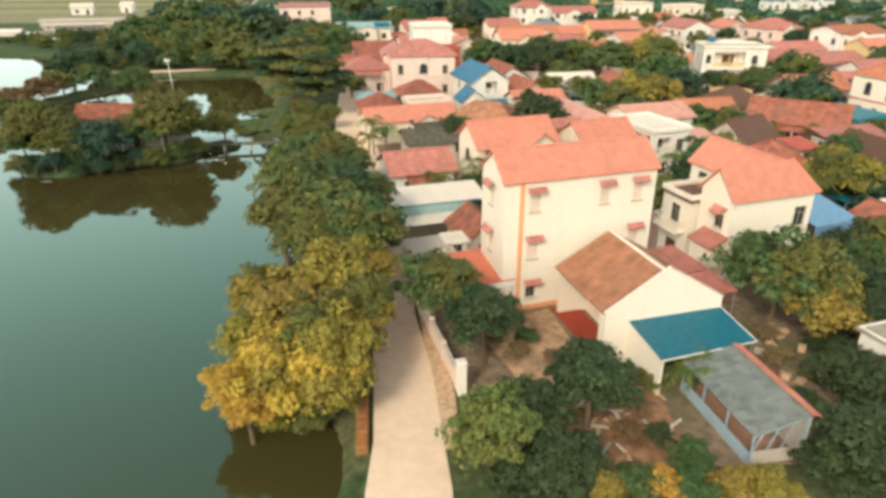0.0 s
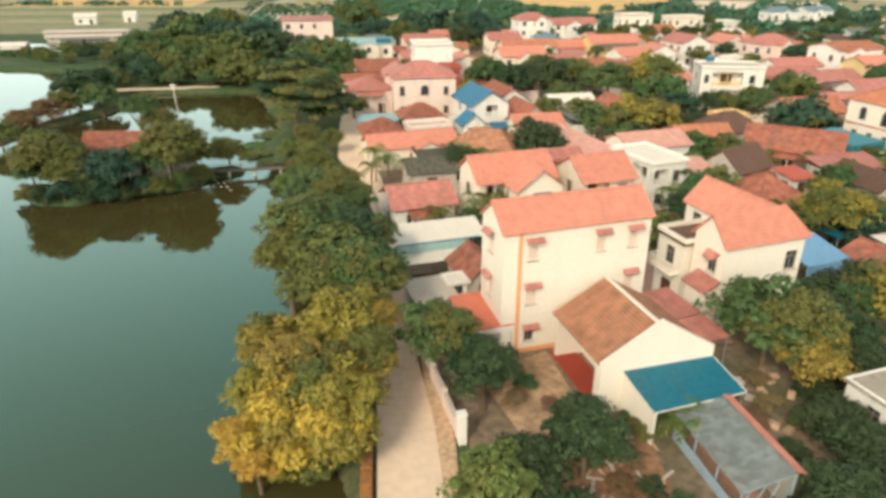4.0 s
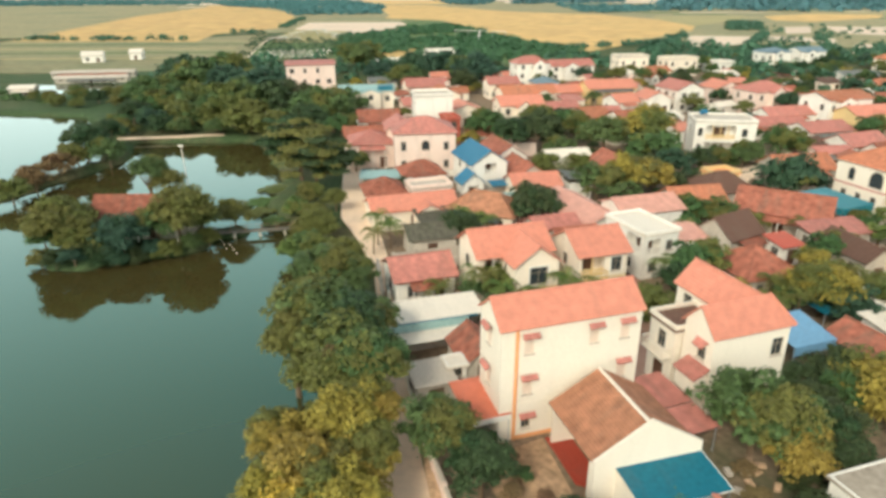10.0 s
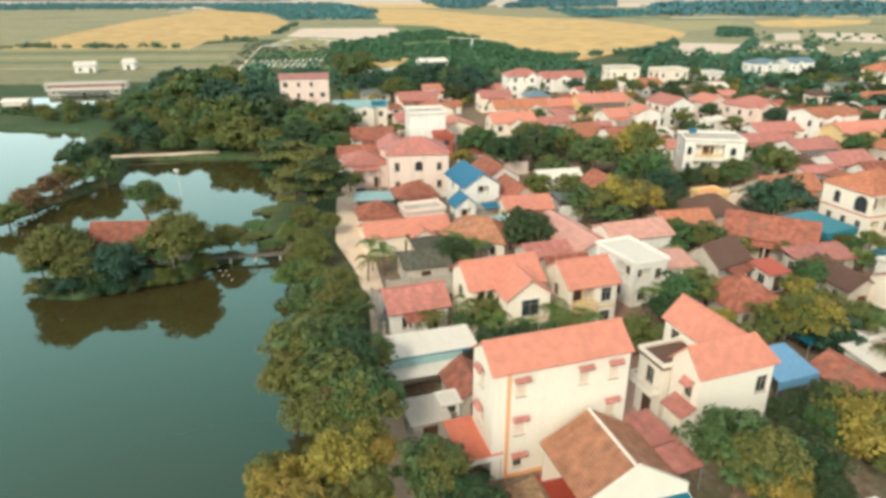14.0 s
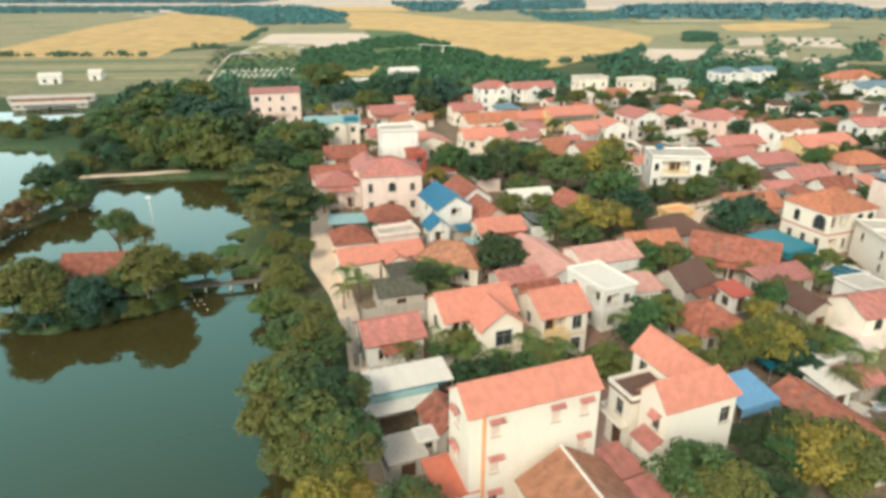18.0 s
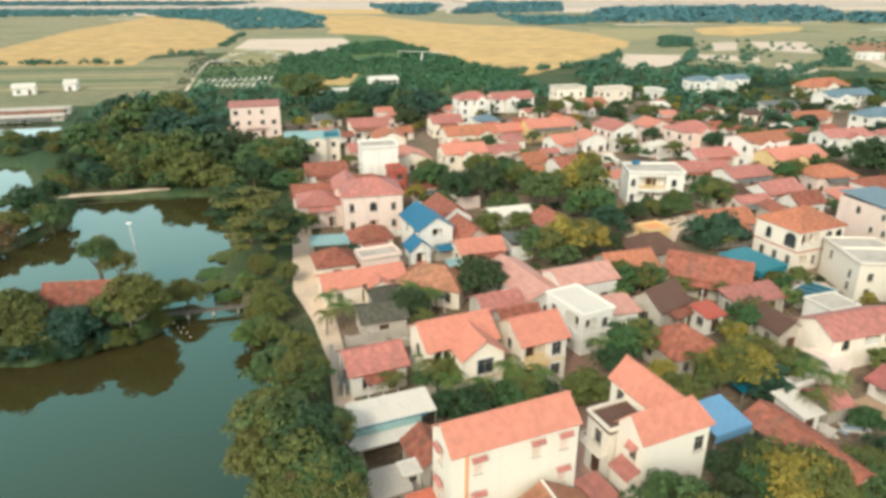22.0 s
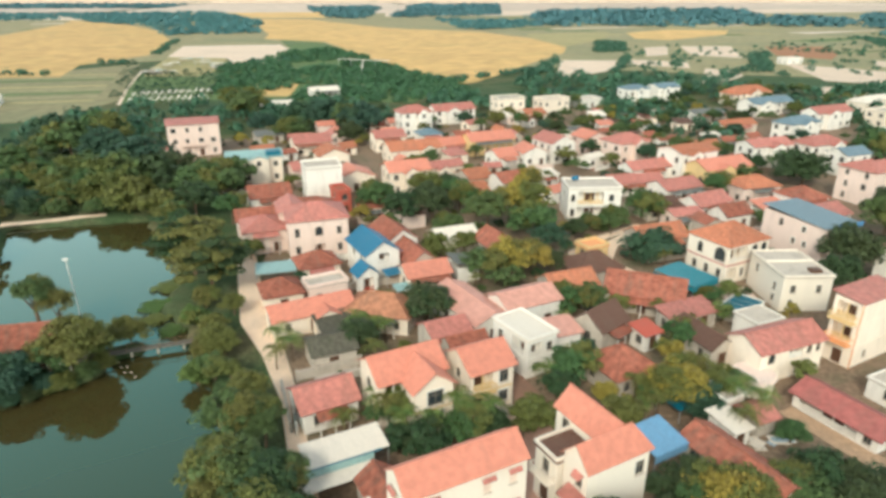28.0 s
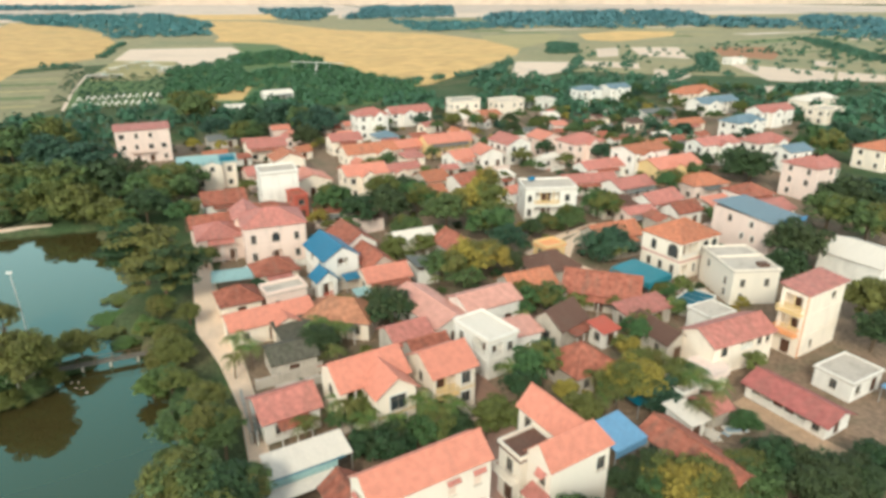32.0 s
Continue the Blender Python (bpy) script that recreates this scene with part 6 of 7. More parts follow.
for k in range(5):
    sheet("far_field", [(-900 + 520 * k, 1500 + 60 * k), (-420 + 520 * k, 1470 + 90 * k), (-380 + 520 * k, 1900 + 100 * k), (-860 + 520 * k, 2000)], 0.20 + 0.006 * k, RICE if k % 2 else PALEF, "distant pale field", "field")
# farthest fields, with the haze painted in as pale tan
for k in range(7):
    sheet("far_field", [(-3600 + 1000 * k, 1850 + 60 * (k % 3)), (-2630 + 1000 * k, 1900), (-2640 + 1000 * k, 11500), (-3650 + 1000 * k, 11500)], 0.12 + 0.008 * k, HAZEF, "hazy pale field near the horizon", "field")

sheet("orchard_floor", [(-60, 348), (40, 322), (80, 380), (60, 440), (35, 560), (-4, 764), (-14, 818), (-51, 800), (-30, 640), (-28, 545), (-62, 500)], 0.07, GREENF, "deep green orchard grass", "field")
sheet("nursery", [(-101, 341), (-123, 470), (-77, 512), (-60, 348)], 0.09, GREENF, "green nursery plot between ponds", "field")
for k in range(24):
    tx, ty = (-95 + 3.1 * k, 340 + 0.5 * k + (k * 5) % 3) if k < 12 else (-98 + 3.2 * (k - 12), 360 + 0.9 * (k - 12) + (k * 7) % 4)
    tent = thing("nursery_tent", tx, ty, 0, 12 + (k * 7) % 5, "low white sheet tent in a nursery plot", "tent", "nursery tents")
    bm = bmesh.new()
    prism(bm, [(-1.4, -2.6, 1.3), (0, -2.6, 2.9), (0, 2.6, 2.9), (-1.4, 2.6, 1.3)], 0.05)
    prism(bm, [(0, -2.6, 2.9), (1.4, -2.6, 1.3), (1.4, 2.6, 1.3), (0, 2.6, 2.9)], 0.05)
    part("roof_sheet", bm, PALER, tent)
    for sx in (-1.0, 1.0):
        for sy in (-2.4, 2.4):
            part("post", boxed(sx - 0.05, sy - 0.05, 0, sx + 0.05, sy + 0.05, 1.32), METAL, tent)

shade = thing("shade_roof", 26, 490, 0, -30, "long pale shade roof on posts in an orchard", "roof")
part("roof_sheet", boxed(-21, -1.6, 5.4, 21, 1.6, 5.5), PALER, shade)
part("walk_sheet", boxed(-0.4, -56, 5.25, 0.4, -1.7, 5.35), PALER, shade, "", pose(0, 0, 0, 0, 0, 26))
for x in (-20, -10, 10, 20):
    part("post", boxed(x - 0.1, -0.1, 0, x + 0.1, 0.1, 5.4), METAL, shade)
for y in (-54, -30, -6):
    p = pose(0, 0, 0, 0, 0, 26) @ Vector((0, y, 0))
    part("post", boxed(p.x - 0.1, p.y - 0.1, 0, p.x + 0.1, p.y + 0.1, 5.25), METAL, shade)
for k in range(9):
    y0 = 338 + 15 * k
    sheet("crop_strip", [(-300 + 3 * (k % 4), y0), (-116 - 2.6 * k, y0 + 14), (-117 - 2.6 * k, y0 + 20 + k % 4), (-300, y0 + 8 + k % 4)], 0.09 + 0.001 * k,
          (STRAWF, PLAIN, GREENF, PLAIN)[k % 4], "narrow crop strip beside a nursery", "field")
sheet("nursery_bed", [(-117, 458), (-84, 452), (-68, 510), (-85, 593), (-131, 603), (-123, 494)], 0.115, STRAWF, "worn earth between nursery beds", "field")
ribbon("nursery_track", [(-100, 338, 1.8), (-113, 405, 1.6), (-127, 495, 1.5)], 0.13, PALEF, "pale earth track beside a nursery", "track")
beds = random.Random(21)
for k in range(26):
    x, y = beds.uniform(-118, -74), beds.uniform(456, 560)
    shed = thing("shade_shed", x, y, 0, beds.uniform(-20, 40), "low pale shade shed among nursery beds", "shed", "nursery sheds")
    w, d = beds.uniform(3, 8), beds.uniform(3, 6)
    part("roof_sheet", boxed(-w / 2, -d / 2, 2.3, w / 2, d / 2, 2.4), beds.choice((PALER, PALER, PALETEAL, SLAB)), shed)
    for sx in (-1, 1):
        for sy in (-1, 1):
            part("post", boxed(sx * (w / 2 - 0.2) - 0.06, sy * (d / 2 - 0.2) - 0.06, 0, sx * (w / 2 - 0.2) + 0.06, sy * (d / 2 - 0.2) + 0.06, 2.3), METAL, shed)


GROVE = []  # low trees between the causeway and the grove


def woods(name, quads, spacing, size, leaves, label, seed, height=1.0, per=42):
    """Tree crowns scattered over four-cornered plots."""
    r, out = np.random.RandomState(seed), []
    for q in quads:
        q = np.array(q, float)
        area = 0.5 * abs(np.cross(q[2] - q[0], q[3] - q[1]))
        for _ in range(int(area / spacing ** 2)):
            u, v = r.rand(2)
            p = (q[0] * (1 - u) + q[1] * u) * (1 - v) + (q[3] * (1 - u) + q[2] * u) * v
            R = size * r.uniform(0.6, 1.3)
            d = r.normal(size=(per, 3))
            d /= np.linalg.norm(d, axis=1, keepdims=True)
            d[:, 2] = abs(d[:, 2])
            lump = 1 + 0.25 * np.sin(d @ r.normal(size=3) * 4)
            pos = np.array([p[0], p[1], R * 0.35 * height]) + d * R * lump[:, None] * (1, 1, height) * r.uniform(0.75, 1.05, (per, 1))
            n = d + r.normal(size=(per, 3)) * 0.4
            n /= np.linalg.norm(n, axis=1, keepdims=True)
            t = np.cross(n, r.normal(size=(per, 3)))
            t /= np.linalg.norm(t, axis=1, keepdims=True)
            b, s = np.cross(n, t), R * r.uniform(0.2, 0.38, (per, 1))
            out.append(np.stack([pos - t * s, pos - b * s * 0.8, pos + t * s, pos + b * s * 0.8], 1))
    return tagged(new(name, cloud_mesh(name, np.concatenate(out), leaves)), label, "trees", kind="stuff")


woods("orchard", [[(-78, 515), (-60, 360), (-20, 385), (-30, 545)], [(-60, 440), (40, 360), (80, 392), (30, 540)], [(-62, 520), (36, 553), (10, 660), (-30, 640)], [(-20, 330), (75, 318), (80, 380), (-10, 385)]], 5.2, 2.5, G_HAZEWOOD, "dense dark green orchard beyond the village", 5, 0.8)
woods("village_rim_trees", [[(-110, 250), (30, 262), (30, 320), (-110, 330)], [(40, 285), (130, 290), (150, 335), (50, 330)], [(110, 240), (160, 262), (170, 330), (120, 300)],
                            [(190, 170), (330, 210), (330, 330), (215, 300)], [(100, 300), (215, 300), (230, 380), (110, 400)], [(130, 205), (150, 205), (150, 250), (130, 250)]], 10.5, 3.7, G_HAZEWOOD, "trees round the far rim of the village", 6)
for x, y, r, h, lv in ((-80.0, 161.0, 3.4, 4.6, "o"), (-84.0, 167.0, 3.2, 4.6, "m"), (-84.0, 179.0, 4.0, 6.0, "d"), (-83.0, 174.0, 4.0, 6.6, "d"), (-86.0, 187.0, 4.4, 6.6, "m"), 
                       (-72.0, 165.0, 3.8, 5.0, "d"), (-77.0, 170.0, 4.0, 6.0, "t"), (-66.0, 163.0, 3.4, 4.6, "m"), (-67.0, 173.0, 4.6, 6.8, "m"), (-80.0, 190.0, 5.6, 8.6, "m"), (-62.0, 180.0, 5.0, 8.0, "m"), 
                       (-57.0, 163.0, 3.2, 4.4, "m")):
    GROVE.append((x, y, r, h, lv))
woods("far_bank_trees", [[(-330, 300), (-225, 300), (-215, 330), (-330, 345)], [(-84, 188), (-60, 184), (-60, 215), (-90, 215)]], 8, 4.0, G_MID, "trees along the far pond bank", 7)
woods("bank_scrub", [[(-330, 203), (-122, 203), (-122, 230), (-330, 236)]], 6, 1.5, G_MID, "low scrub along the far pond bank", 12, 0.6, 30)
woods("scattered_far_trees", [[(150, 330), (420, 320), (600, 640), (300, 640)], [(210, 458), (261, 436), (214, 356), (169, 366)], [(420, 400), (700, 560), (720, 800), (450, 640)]], 25, 2.6, G_HAZEWOOD, "scattered trees between pale plots", 15, 0.9, 34)
woods("nursery_plants", [[(-101, 368), (-123, 470), (-77, 512), (-62, 372)], [(-103, 362), (-141, 546), (-150, 546), (-112, 362)]], 5, 1.2, G_TEAL, "rows of low nursery plants", 17, 0.9, 20)
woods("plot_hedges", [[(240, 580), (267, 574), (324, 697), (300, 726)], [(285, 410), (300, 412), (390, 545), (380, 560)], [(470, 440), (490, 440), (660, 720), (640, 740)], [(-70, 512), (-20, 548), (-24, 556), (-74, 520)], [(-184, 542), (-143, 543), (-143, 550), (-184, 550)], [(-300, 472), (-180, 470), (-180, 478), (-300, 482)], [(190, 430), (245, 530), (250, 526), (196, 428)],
                      [(222, 362), (300, 445), (305, 441), (228, 360)], [(-150, 621), (-168, 802), (-162, 802), (-143, 621)], [(140, 444), (191, 546), (170, 470), (110, 380)], [(60, 400), (150, 452), (154, 446), (66, 394)]], 5, 2.6, G_HAZEWOOD, "low hedges along field edges", 16, 0.9, 30)
# the belts get their haze from the leaf colour
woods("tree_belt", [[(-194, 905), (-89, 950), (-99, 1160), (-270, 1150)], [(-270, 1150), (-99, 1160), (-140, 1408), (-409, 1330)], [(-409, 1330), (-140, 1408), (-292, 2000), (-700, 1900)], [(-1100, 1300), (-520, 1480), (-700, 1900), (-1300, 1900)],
                    [(201, 1007), (256, 996), (339, 1318), (229, 1416)], [(220, 962), (343, 1072), (395, 1237), (303, 1325)], [(700, 560), (1000, 800), (1000, 900), (720, 800)]], 17, 6.0, G_HAZEBELT, "bluish tree belts between distant fields", 8, 0.65, 30)
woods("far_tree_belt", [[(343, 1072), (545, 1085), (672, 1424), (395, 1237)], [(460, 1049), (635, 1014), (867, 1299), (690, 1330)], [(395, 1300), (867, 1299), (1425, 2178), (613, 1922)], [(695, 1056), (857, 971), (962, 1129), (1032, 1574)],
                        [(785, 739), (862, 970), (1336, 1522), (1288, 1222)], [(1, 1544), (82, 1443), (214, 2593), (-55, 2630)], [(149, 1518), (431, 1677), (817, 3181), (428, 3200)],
                        [(-1800, 2500), (-560, 2600), (-600, 3300), (-2200, 3300)]], 30, 12, G_HAZEBELT, "hazy distant tree belts near the horizon", 9, 0.55, 24)
haze_bank = bmesh.new()  # added backdrop wall in haze colour, closing the view past the far fields
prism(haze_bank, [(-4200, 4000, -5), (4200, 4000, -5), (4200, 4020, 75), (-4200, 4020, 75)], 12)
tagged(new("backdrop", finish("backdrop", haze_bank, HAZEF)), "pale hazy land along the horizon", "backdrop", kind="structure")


def plant(x, y, r, h, lv, fine, where):
    g = float(ground_height(np.array([x]), np.array([y]))[0])
    z = max(g, -1.3)
    if h < 2.7:
        bush(x, y, r, h - min(z, 0) * 0.5, LEAVES[lv], fine, where, z)
    else:
        tree(x, y, r, h - z, LEAVES[lv], fine, where=where, z=z, twin=LEAVES[{"g": "o", "o": "o", "m": "o", "y": "g"}.get(lv, lv)] if r > 2.0 else None)


tree(-8.6, 47.5, 4.4, 9.0, G_OLIVE, "near", 1, True, words="spreading tree in flat layers", where="between lane and pond", twin=G_MID)
bush(-8.9, 45.2, 0.9, 1.4, G_RUST, "near", "hanging in a layered tree crown", 6.3)

for x, y, r, h in ((-22.8, 112.5, 6.0, 11.2), (-27.2, 120.4, 6.2, 13.0)):
    tree(x, y, r, h, G_OLIVE, "near", 2, True, words="spreading tree in flat layers", where="between lane and pond", twin=G_DARK)

# ---- trees and bushes: place, crown radius, height ----
LEAVES = dict(d=G_DARK, m=G_MID, o=G_OLIVE, y=G_YELLOW, g=G_GOLD, l=G_LIME, t=G_TEAL, r=G_RUST)
for x, y, r, h, lv in ((-7.0, 40.0, 2.9, 7.4, "g"), (-9.3, 35.6, 3.1, 6.5, "g"), (-6.4, 32.9, 2.7, 6.2, "g"), (-10.0, 32.0, 2.6, 5.1, "y"),
                       (-7.1, 30.9, 2.7, 5.1, "y"), (-12.4, 30.9, 1.6, 3.5, "y"), (-10.8, 29.6, 1.4, 2.7, "y"), (-5.2, 37.6, 2.1, 6.1, "o"),
                       (-6.1, 45.8, 3.3, 8.6, "m"), (-13.3, 50.8, 2.9, 7.3, "o"), (-8.3, 33.9, 2.7, 5.1, "y"), (-11.5, 34.2, 2.2, 5.0, "g"),
                       (-5.9, 36.6, 2.6, 5.5, "g"), (-8.6, 31.3, 1.9, 3.0, "y"), (-6.1, 32.3, 2.1, 3.7, "o"), (-11.8, 38.6, 2.4, 5.9, "g")):
    plant(x, y, r, h, lv, "near", "leaning over the pond bank")
for x, y, r, h, lv in ((-9.4, 44.8, 3.0, 7.4, "o"), (-4.8, 40.9, 1.8, 6.4, "g"), (-6.0, 53.6, 2.2, 7.8, "m"), (-8.4, 53.6, 2.5, 8.0, "d"),
                       (-11.8, 31.7, 1.2, 1.6, "y"), (-9.8, 31.4, 1.3, 1.5, "g"), (-7.6, 31.6, 1.5, 1.8, "o"), (-5.8, 32.0, 1.5, 2.2, "g")):
    plant(x, y, r, h, lv, "near", "leaning over the pond bank")
for x, y, r, h, lv in ((-0.6, 39.9, 2.8, 6.8, "m"), (2.8, 36.3, 2.4, 5.6, "d"), (2.5, 26.2, 2.4, 5.2, "l"), (5.0, 27.8, 2.1, 4.4, "d"),
                       (8.4, 29.8, 2.5, 5.3, "d"), (5.9, 25.1, 2.2, 3.5, "d"), (3.8, 23.9, 1.7, 2.9, "d"), (7.9, 23.6, 1.2, 2.5, "g"),
                       (9.6, 24.1, 1.3, 2.5, "m"), (10.8, 24.0, 1.2, 2.2, "y"), (12.1, 23.8, 1.3, 2.2, "m"), (14.2, 23.9, 1.4, 2.3, "g"),
                       (16.0, 23.7, 1.5, 2.4, "g"), (16.2, 34.2, 1.4, 2.9, "l"), (13.1, 26.4, 1.2, 2.0, "m"), (24.3, 41.6, 4.0, 7.4, "m")):
    plant(x, y, r, h, lv, "near", "in a fenced garden")
# dark trees near x 31 are added to darken a shaded corner
for x, y, r, h, lv in ((25.9, 38.6, 2.5, 5.0, "g"), (21.9, 26.4, 2.8, 4.2, "d"), (24.8, 33.6, 2.3, 3.0, "d"), (25.1, 30.5, 2.2, 3.3, "d"),
                       (20.0, 25.5, 1.7, 2.6, "d"), (42.1, 65.0, 3.5, 6.9, "g"), (30.9, 41.9, 2.3, 4.8, "d"),
                       (30.3, 38.8, 1.9, 3.5, "d"), (31.4, 45.8, 1.9, 4.0, "d"), (34.0, 46.3, 2.1, 4.7, "m")):
    plant(x, y, r, h, lv, "near", "in a fenced garden")
for x, y, r, h, lv in ((-11.8, 54.4, 4.2, 9.3, "m"), (-8.1, 52.3, 3.5, 8.8, "d"), (-13.2, 65.2, 3.4, 8.4, "m"), (-12.0, 71.6, 2.7, 7.0, "o"),
                       (-14.4, 61.8, 2.3, 5.4, "m"), (-9.7, 64.9, 2.7, 7.1, "m"), 
                       (-17.7, 101.6, 2.0, 4.0, "o"), (-18.5, 89.9, 2.6, 4.6, "o"), (-7.5, 45.9, 2.9, 8.3, "m")):
    plant(x, y, r, h, lv, "near", "in a row between lane and pond")
for x, y, r, h, lv in ((-92.0, 205.0, 7.0, 10.0, "m"), (-91.0, 237.0, 10.0, 13.0, "t"), (-77.0, 237.0, 10.0, 14.5, "m"), (-84.0, 226.0, 9.0, 13.0, "m"), (-70.0, 214.0, 8.0, 12.5, "t"), (-53.3, 193.9, 8.0, 13.6, "t"),
                       (-74.3, 180.5, 4.6, 5.6, "o"), (-60.7, 173.4, 5.0, 6.2, "o"), (-28.0, 164.0, 5.6, 10.5, "m"), (-33.0, 156.0, 4.8, 9.0, "d"), (-28.0, 180.0, 6.0, 10.0, "m"), (-36.0, 148.5, 3.8, 7.0, "m"), (-49.2, 165.0, 6.4, 8.6, "o"), (-43.0, 177.0, 8.1, 12.4, "d"),
                       (-32.3, 168.7, 7.3, 11.8, "m"), (-23.7, 149.2, 3.8, 8.0, "m"), (-35.5, 288.6, 8.9, 14.1, "m"), (-84.1, 186.3, 4.6, 6.0, "m"),
                       (-54.7, 175.6, 7.3, 12.9, "m"), (-68.0, 188.6, 6.5, 10.0, "m"), (-41.1, 155.6, 5.2, 7.6, "o")):
    plant(x, y, r, h, lv, "mid", "in a grove beyond the pond")
for x, y, r, h, lv in ((-124.0, 222.0, 3.0, 4.2, "o"), (-118.0, 214.0, 3.4, 5.0, "m"), (-113.0, 221.0, 2.6, 3.8, "o"), (-110.0, 209.0, 3.2, 4.8, "d"), (-121.0, 205.0, 2.8, 3.6, "o"), (-105.0, 216.0, 3.4, 5.4, "m"),
                       (-102.0, 205.0, 2.6, 3.6, "o"), (-128.0, 214.0, 2.8, 3.4, "o"), (-113.0, 202.0, 2.4, 3.0, "o"), (-99.0, 222.0, 4.0, 7.0, "t"), (-104.0, 232.0, 3.6, 6.2, "t"), (-134.0, 216.0, 2.6, 3.4, "m")):
    plant(x, y, r, h, lv, "mid", "on the bank of a far pond")
for x, y, r, h, lv in GROVE:
    plant(x, y, r, h, lv, "mid", "behind the causeway")
for x, y, r, h, lv in ((-52.6, 84.2, 4.3, 8.0, "o"), (-49.4, 82.6, 3.0, 5.6, "o"), (-55.0, 83.4, 2.2, 4.2, "m"), (-44.2, 83.2, 3.6, 5.9, "t"),
                       (-47.2, 82.2, 2.2, 3.4, "d"), (-37.8, 87.2, 4.4, 8.8, "o"), (-40.6, 86.4, 2.9, 5.8, "m"), (-35.4, 89.6, 2.5, 5.2, "o"),
                       (-46.5, 99.4, 2.9, 10.2, "m"), (-43.4, 98.8, 2.4, 8.0, "o"), (-32.2, 94.6, 2.8, 4.4, "o"), (-54.2, 90.0, 2.8, 5.6, "o"),
                       (-40.8, 84.2, 1.7, 2.4, "t"), (-54.4, 80.6, 1.9, 2.4, "o"), (-52.0, 79.9, 1.8, 2.5, "d"), (-49.6, 80.2, 1.9, 2.6, "t"), (-47.0, 81.0, 1.7, 2.2, "d"),
                       (-44.6, 81.4, 1.8, 2.5, "t"), (-42.2, 82.6, 1.6, 2.0, "d"), (-38.8, 84.2, 1.9, 2.5, "o"), (-36.2, 86.4, 1.8, 2.6, "m"), (-34.4, 88.6, 1.6, 2.4, "o")):
    plant(x, y, r, h, lv, "near", "on the pond island")
for x, y, r, h, lv in ((-77.3, 138.3, 5.1, 8.1, "d"), (-70.2, 133.4, 3.8, 6.0, "m"), (-75.8, 124.7, 3.4, 4.7, "r"), (-75.9, 116.1, 3.2, 4.1, "r"),
                       (-75.3, 108.3, 3.1, 4.0, "o"), (-76.5, 132.6, 3.6, 4.8, "o"), (-76.2, 147.8, 3.7, 7.0, "d")):
    plant(x, y, r, h, lv, "mid", "on a narrow pond bank")
for x, y, r, h, lv in ((10.0, 151.8, 4.8, 8.9, "m"), (15.5, 141.4, 4.6, 8.6, "d"), (22.5, 144.2, 5.3, 9.3, "d"), (30.3, 149.5, 4.9, 8.9, "m"),
                       (10.8, 133.4, 2.7, 6.2, "m"), (23.9, 130.3, 3.7, 6.9, "m"), (33.6, 133.9, 5.3, 10.2, "m"), (43.4, 140.5, 6.0, 10.8, "g"),
                       (41.9, 126.9, 5.2, 9.1, "m"), (43.0, 118.6, 3.7, 7.0, "t"), (32.1, 110.0, 4.8, 7.9, "g"), (26.6, 108.2, 4.2, 6.9, "m"),
                       (36.8, 108.9, 4.1, 7.3, "g"), (41.0, 108.9, 2.4, 4.9, "d"), (25.8, 122.0, 2.6, 5.0, "o"), (19.8, 121.4, 3.7, 5.4, "o")):
    plant(x, y, r, h, lv, "mid", "among the village houses")
for x, y, r, h, lv in ((17.2, 112.7, 2.8, 4.2, "g"), (56.2, 131.1, 2.9, 4.5, "m"), (64.0, 133.8, 3.5, 5.2, "m"), (72.2, 136.6, 4.8, 7.8, "m"),
                       (50.8, 126.1, 2.8, 5.2, "d"), (51.4, 160.7, 3.7, 7.9, "g"), (23.4, 158.9, 4.1, 8.3, "o"), (29.5, 160.0, 4.1, 7.3, "d")):
    plant(x, y, r, h, lv, "mid", "among the village houses")
for x, y, r, h, lv in ((88.9, 215.0, 3.3, 7.6, "d"), (62.7, 112.0, 5.4, 6.5, "t"), (98.9, 150.4, 4.2, 7.4, "m"), (37.2, 93.0, 3.5, 5.8, "m"),
                       (41.2, 92.8, 3.1, 5.5, "m"), (50.6, 79.2, 3.3, 5.2, "m"), (62.3, 91.8, 2.1, 3.9, "m"), (45.8, 74.0, 2.2, 4.8, "g"),
                       (45.9, 69.4, 2.7, 4.7, "o"), (39.7, 65.5, 2.5, 4.6, "m"), (32.8, 61.4, 2.5, 5.0, "o"), (32.3, 65.3, 1.8, 4.5, "g"),
                       (30.0, 71.6, 3.6, 6.9, "m"), (27.1, 68.2, 2.7, 5.2, "d"), (22.6, 63.7, 2.8, 4.2, "o"), (7.0, 67.6, 2.6, 5.1, "l")):
    plant(x, y, r, h, lv, "mid", "in a village garden")
for x, y, r, h, lv in ((5.6, 61.7, 2.5, 4.0, "d"), (8.7, 61.0, 3.1, 4.5, "d"), (13.7, 62.4, 2.9, 4.6, "m"), (17.5, 63.0, 2.3, 3.8, "d"),
                       (3.5, 66.8, 1.6, 3.8, "m"), (2.0, 86.2, 3.1, 5.5, "d"), (13.4, 93.3, 4.4, 7.5, "d"), (-16.9, 132.8, 2.5, 5.0, "d")):
    plant(x, y, r, h, lv, "mid", "in a village garden")
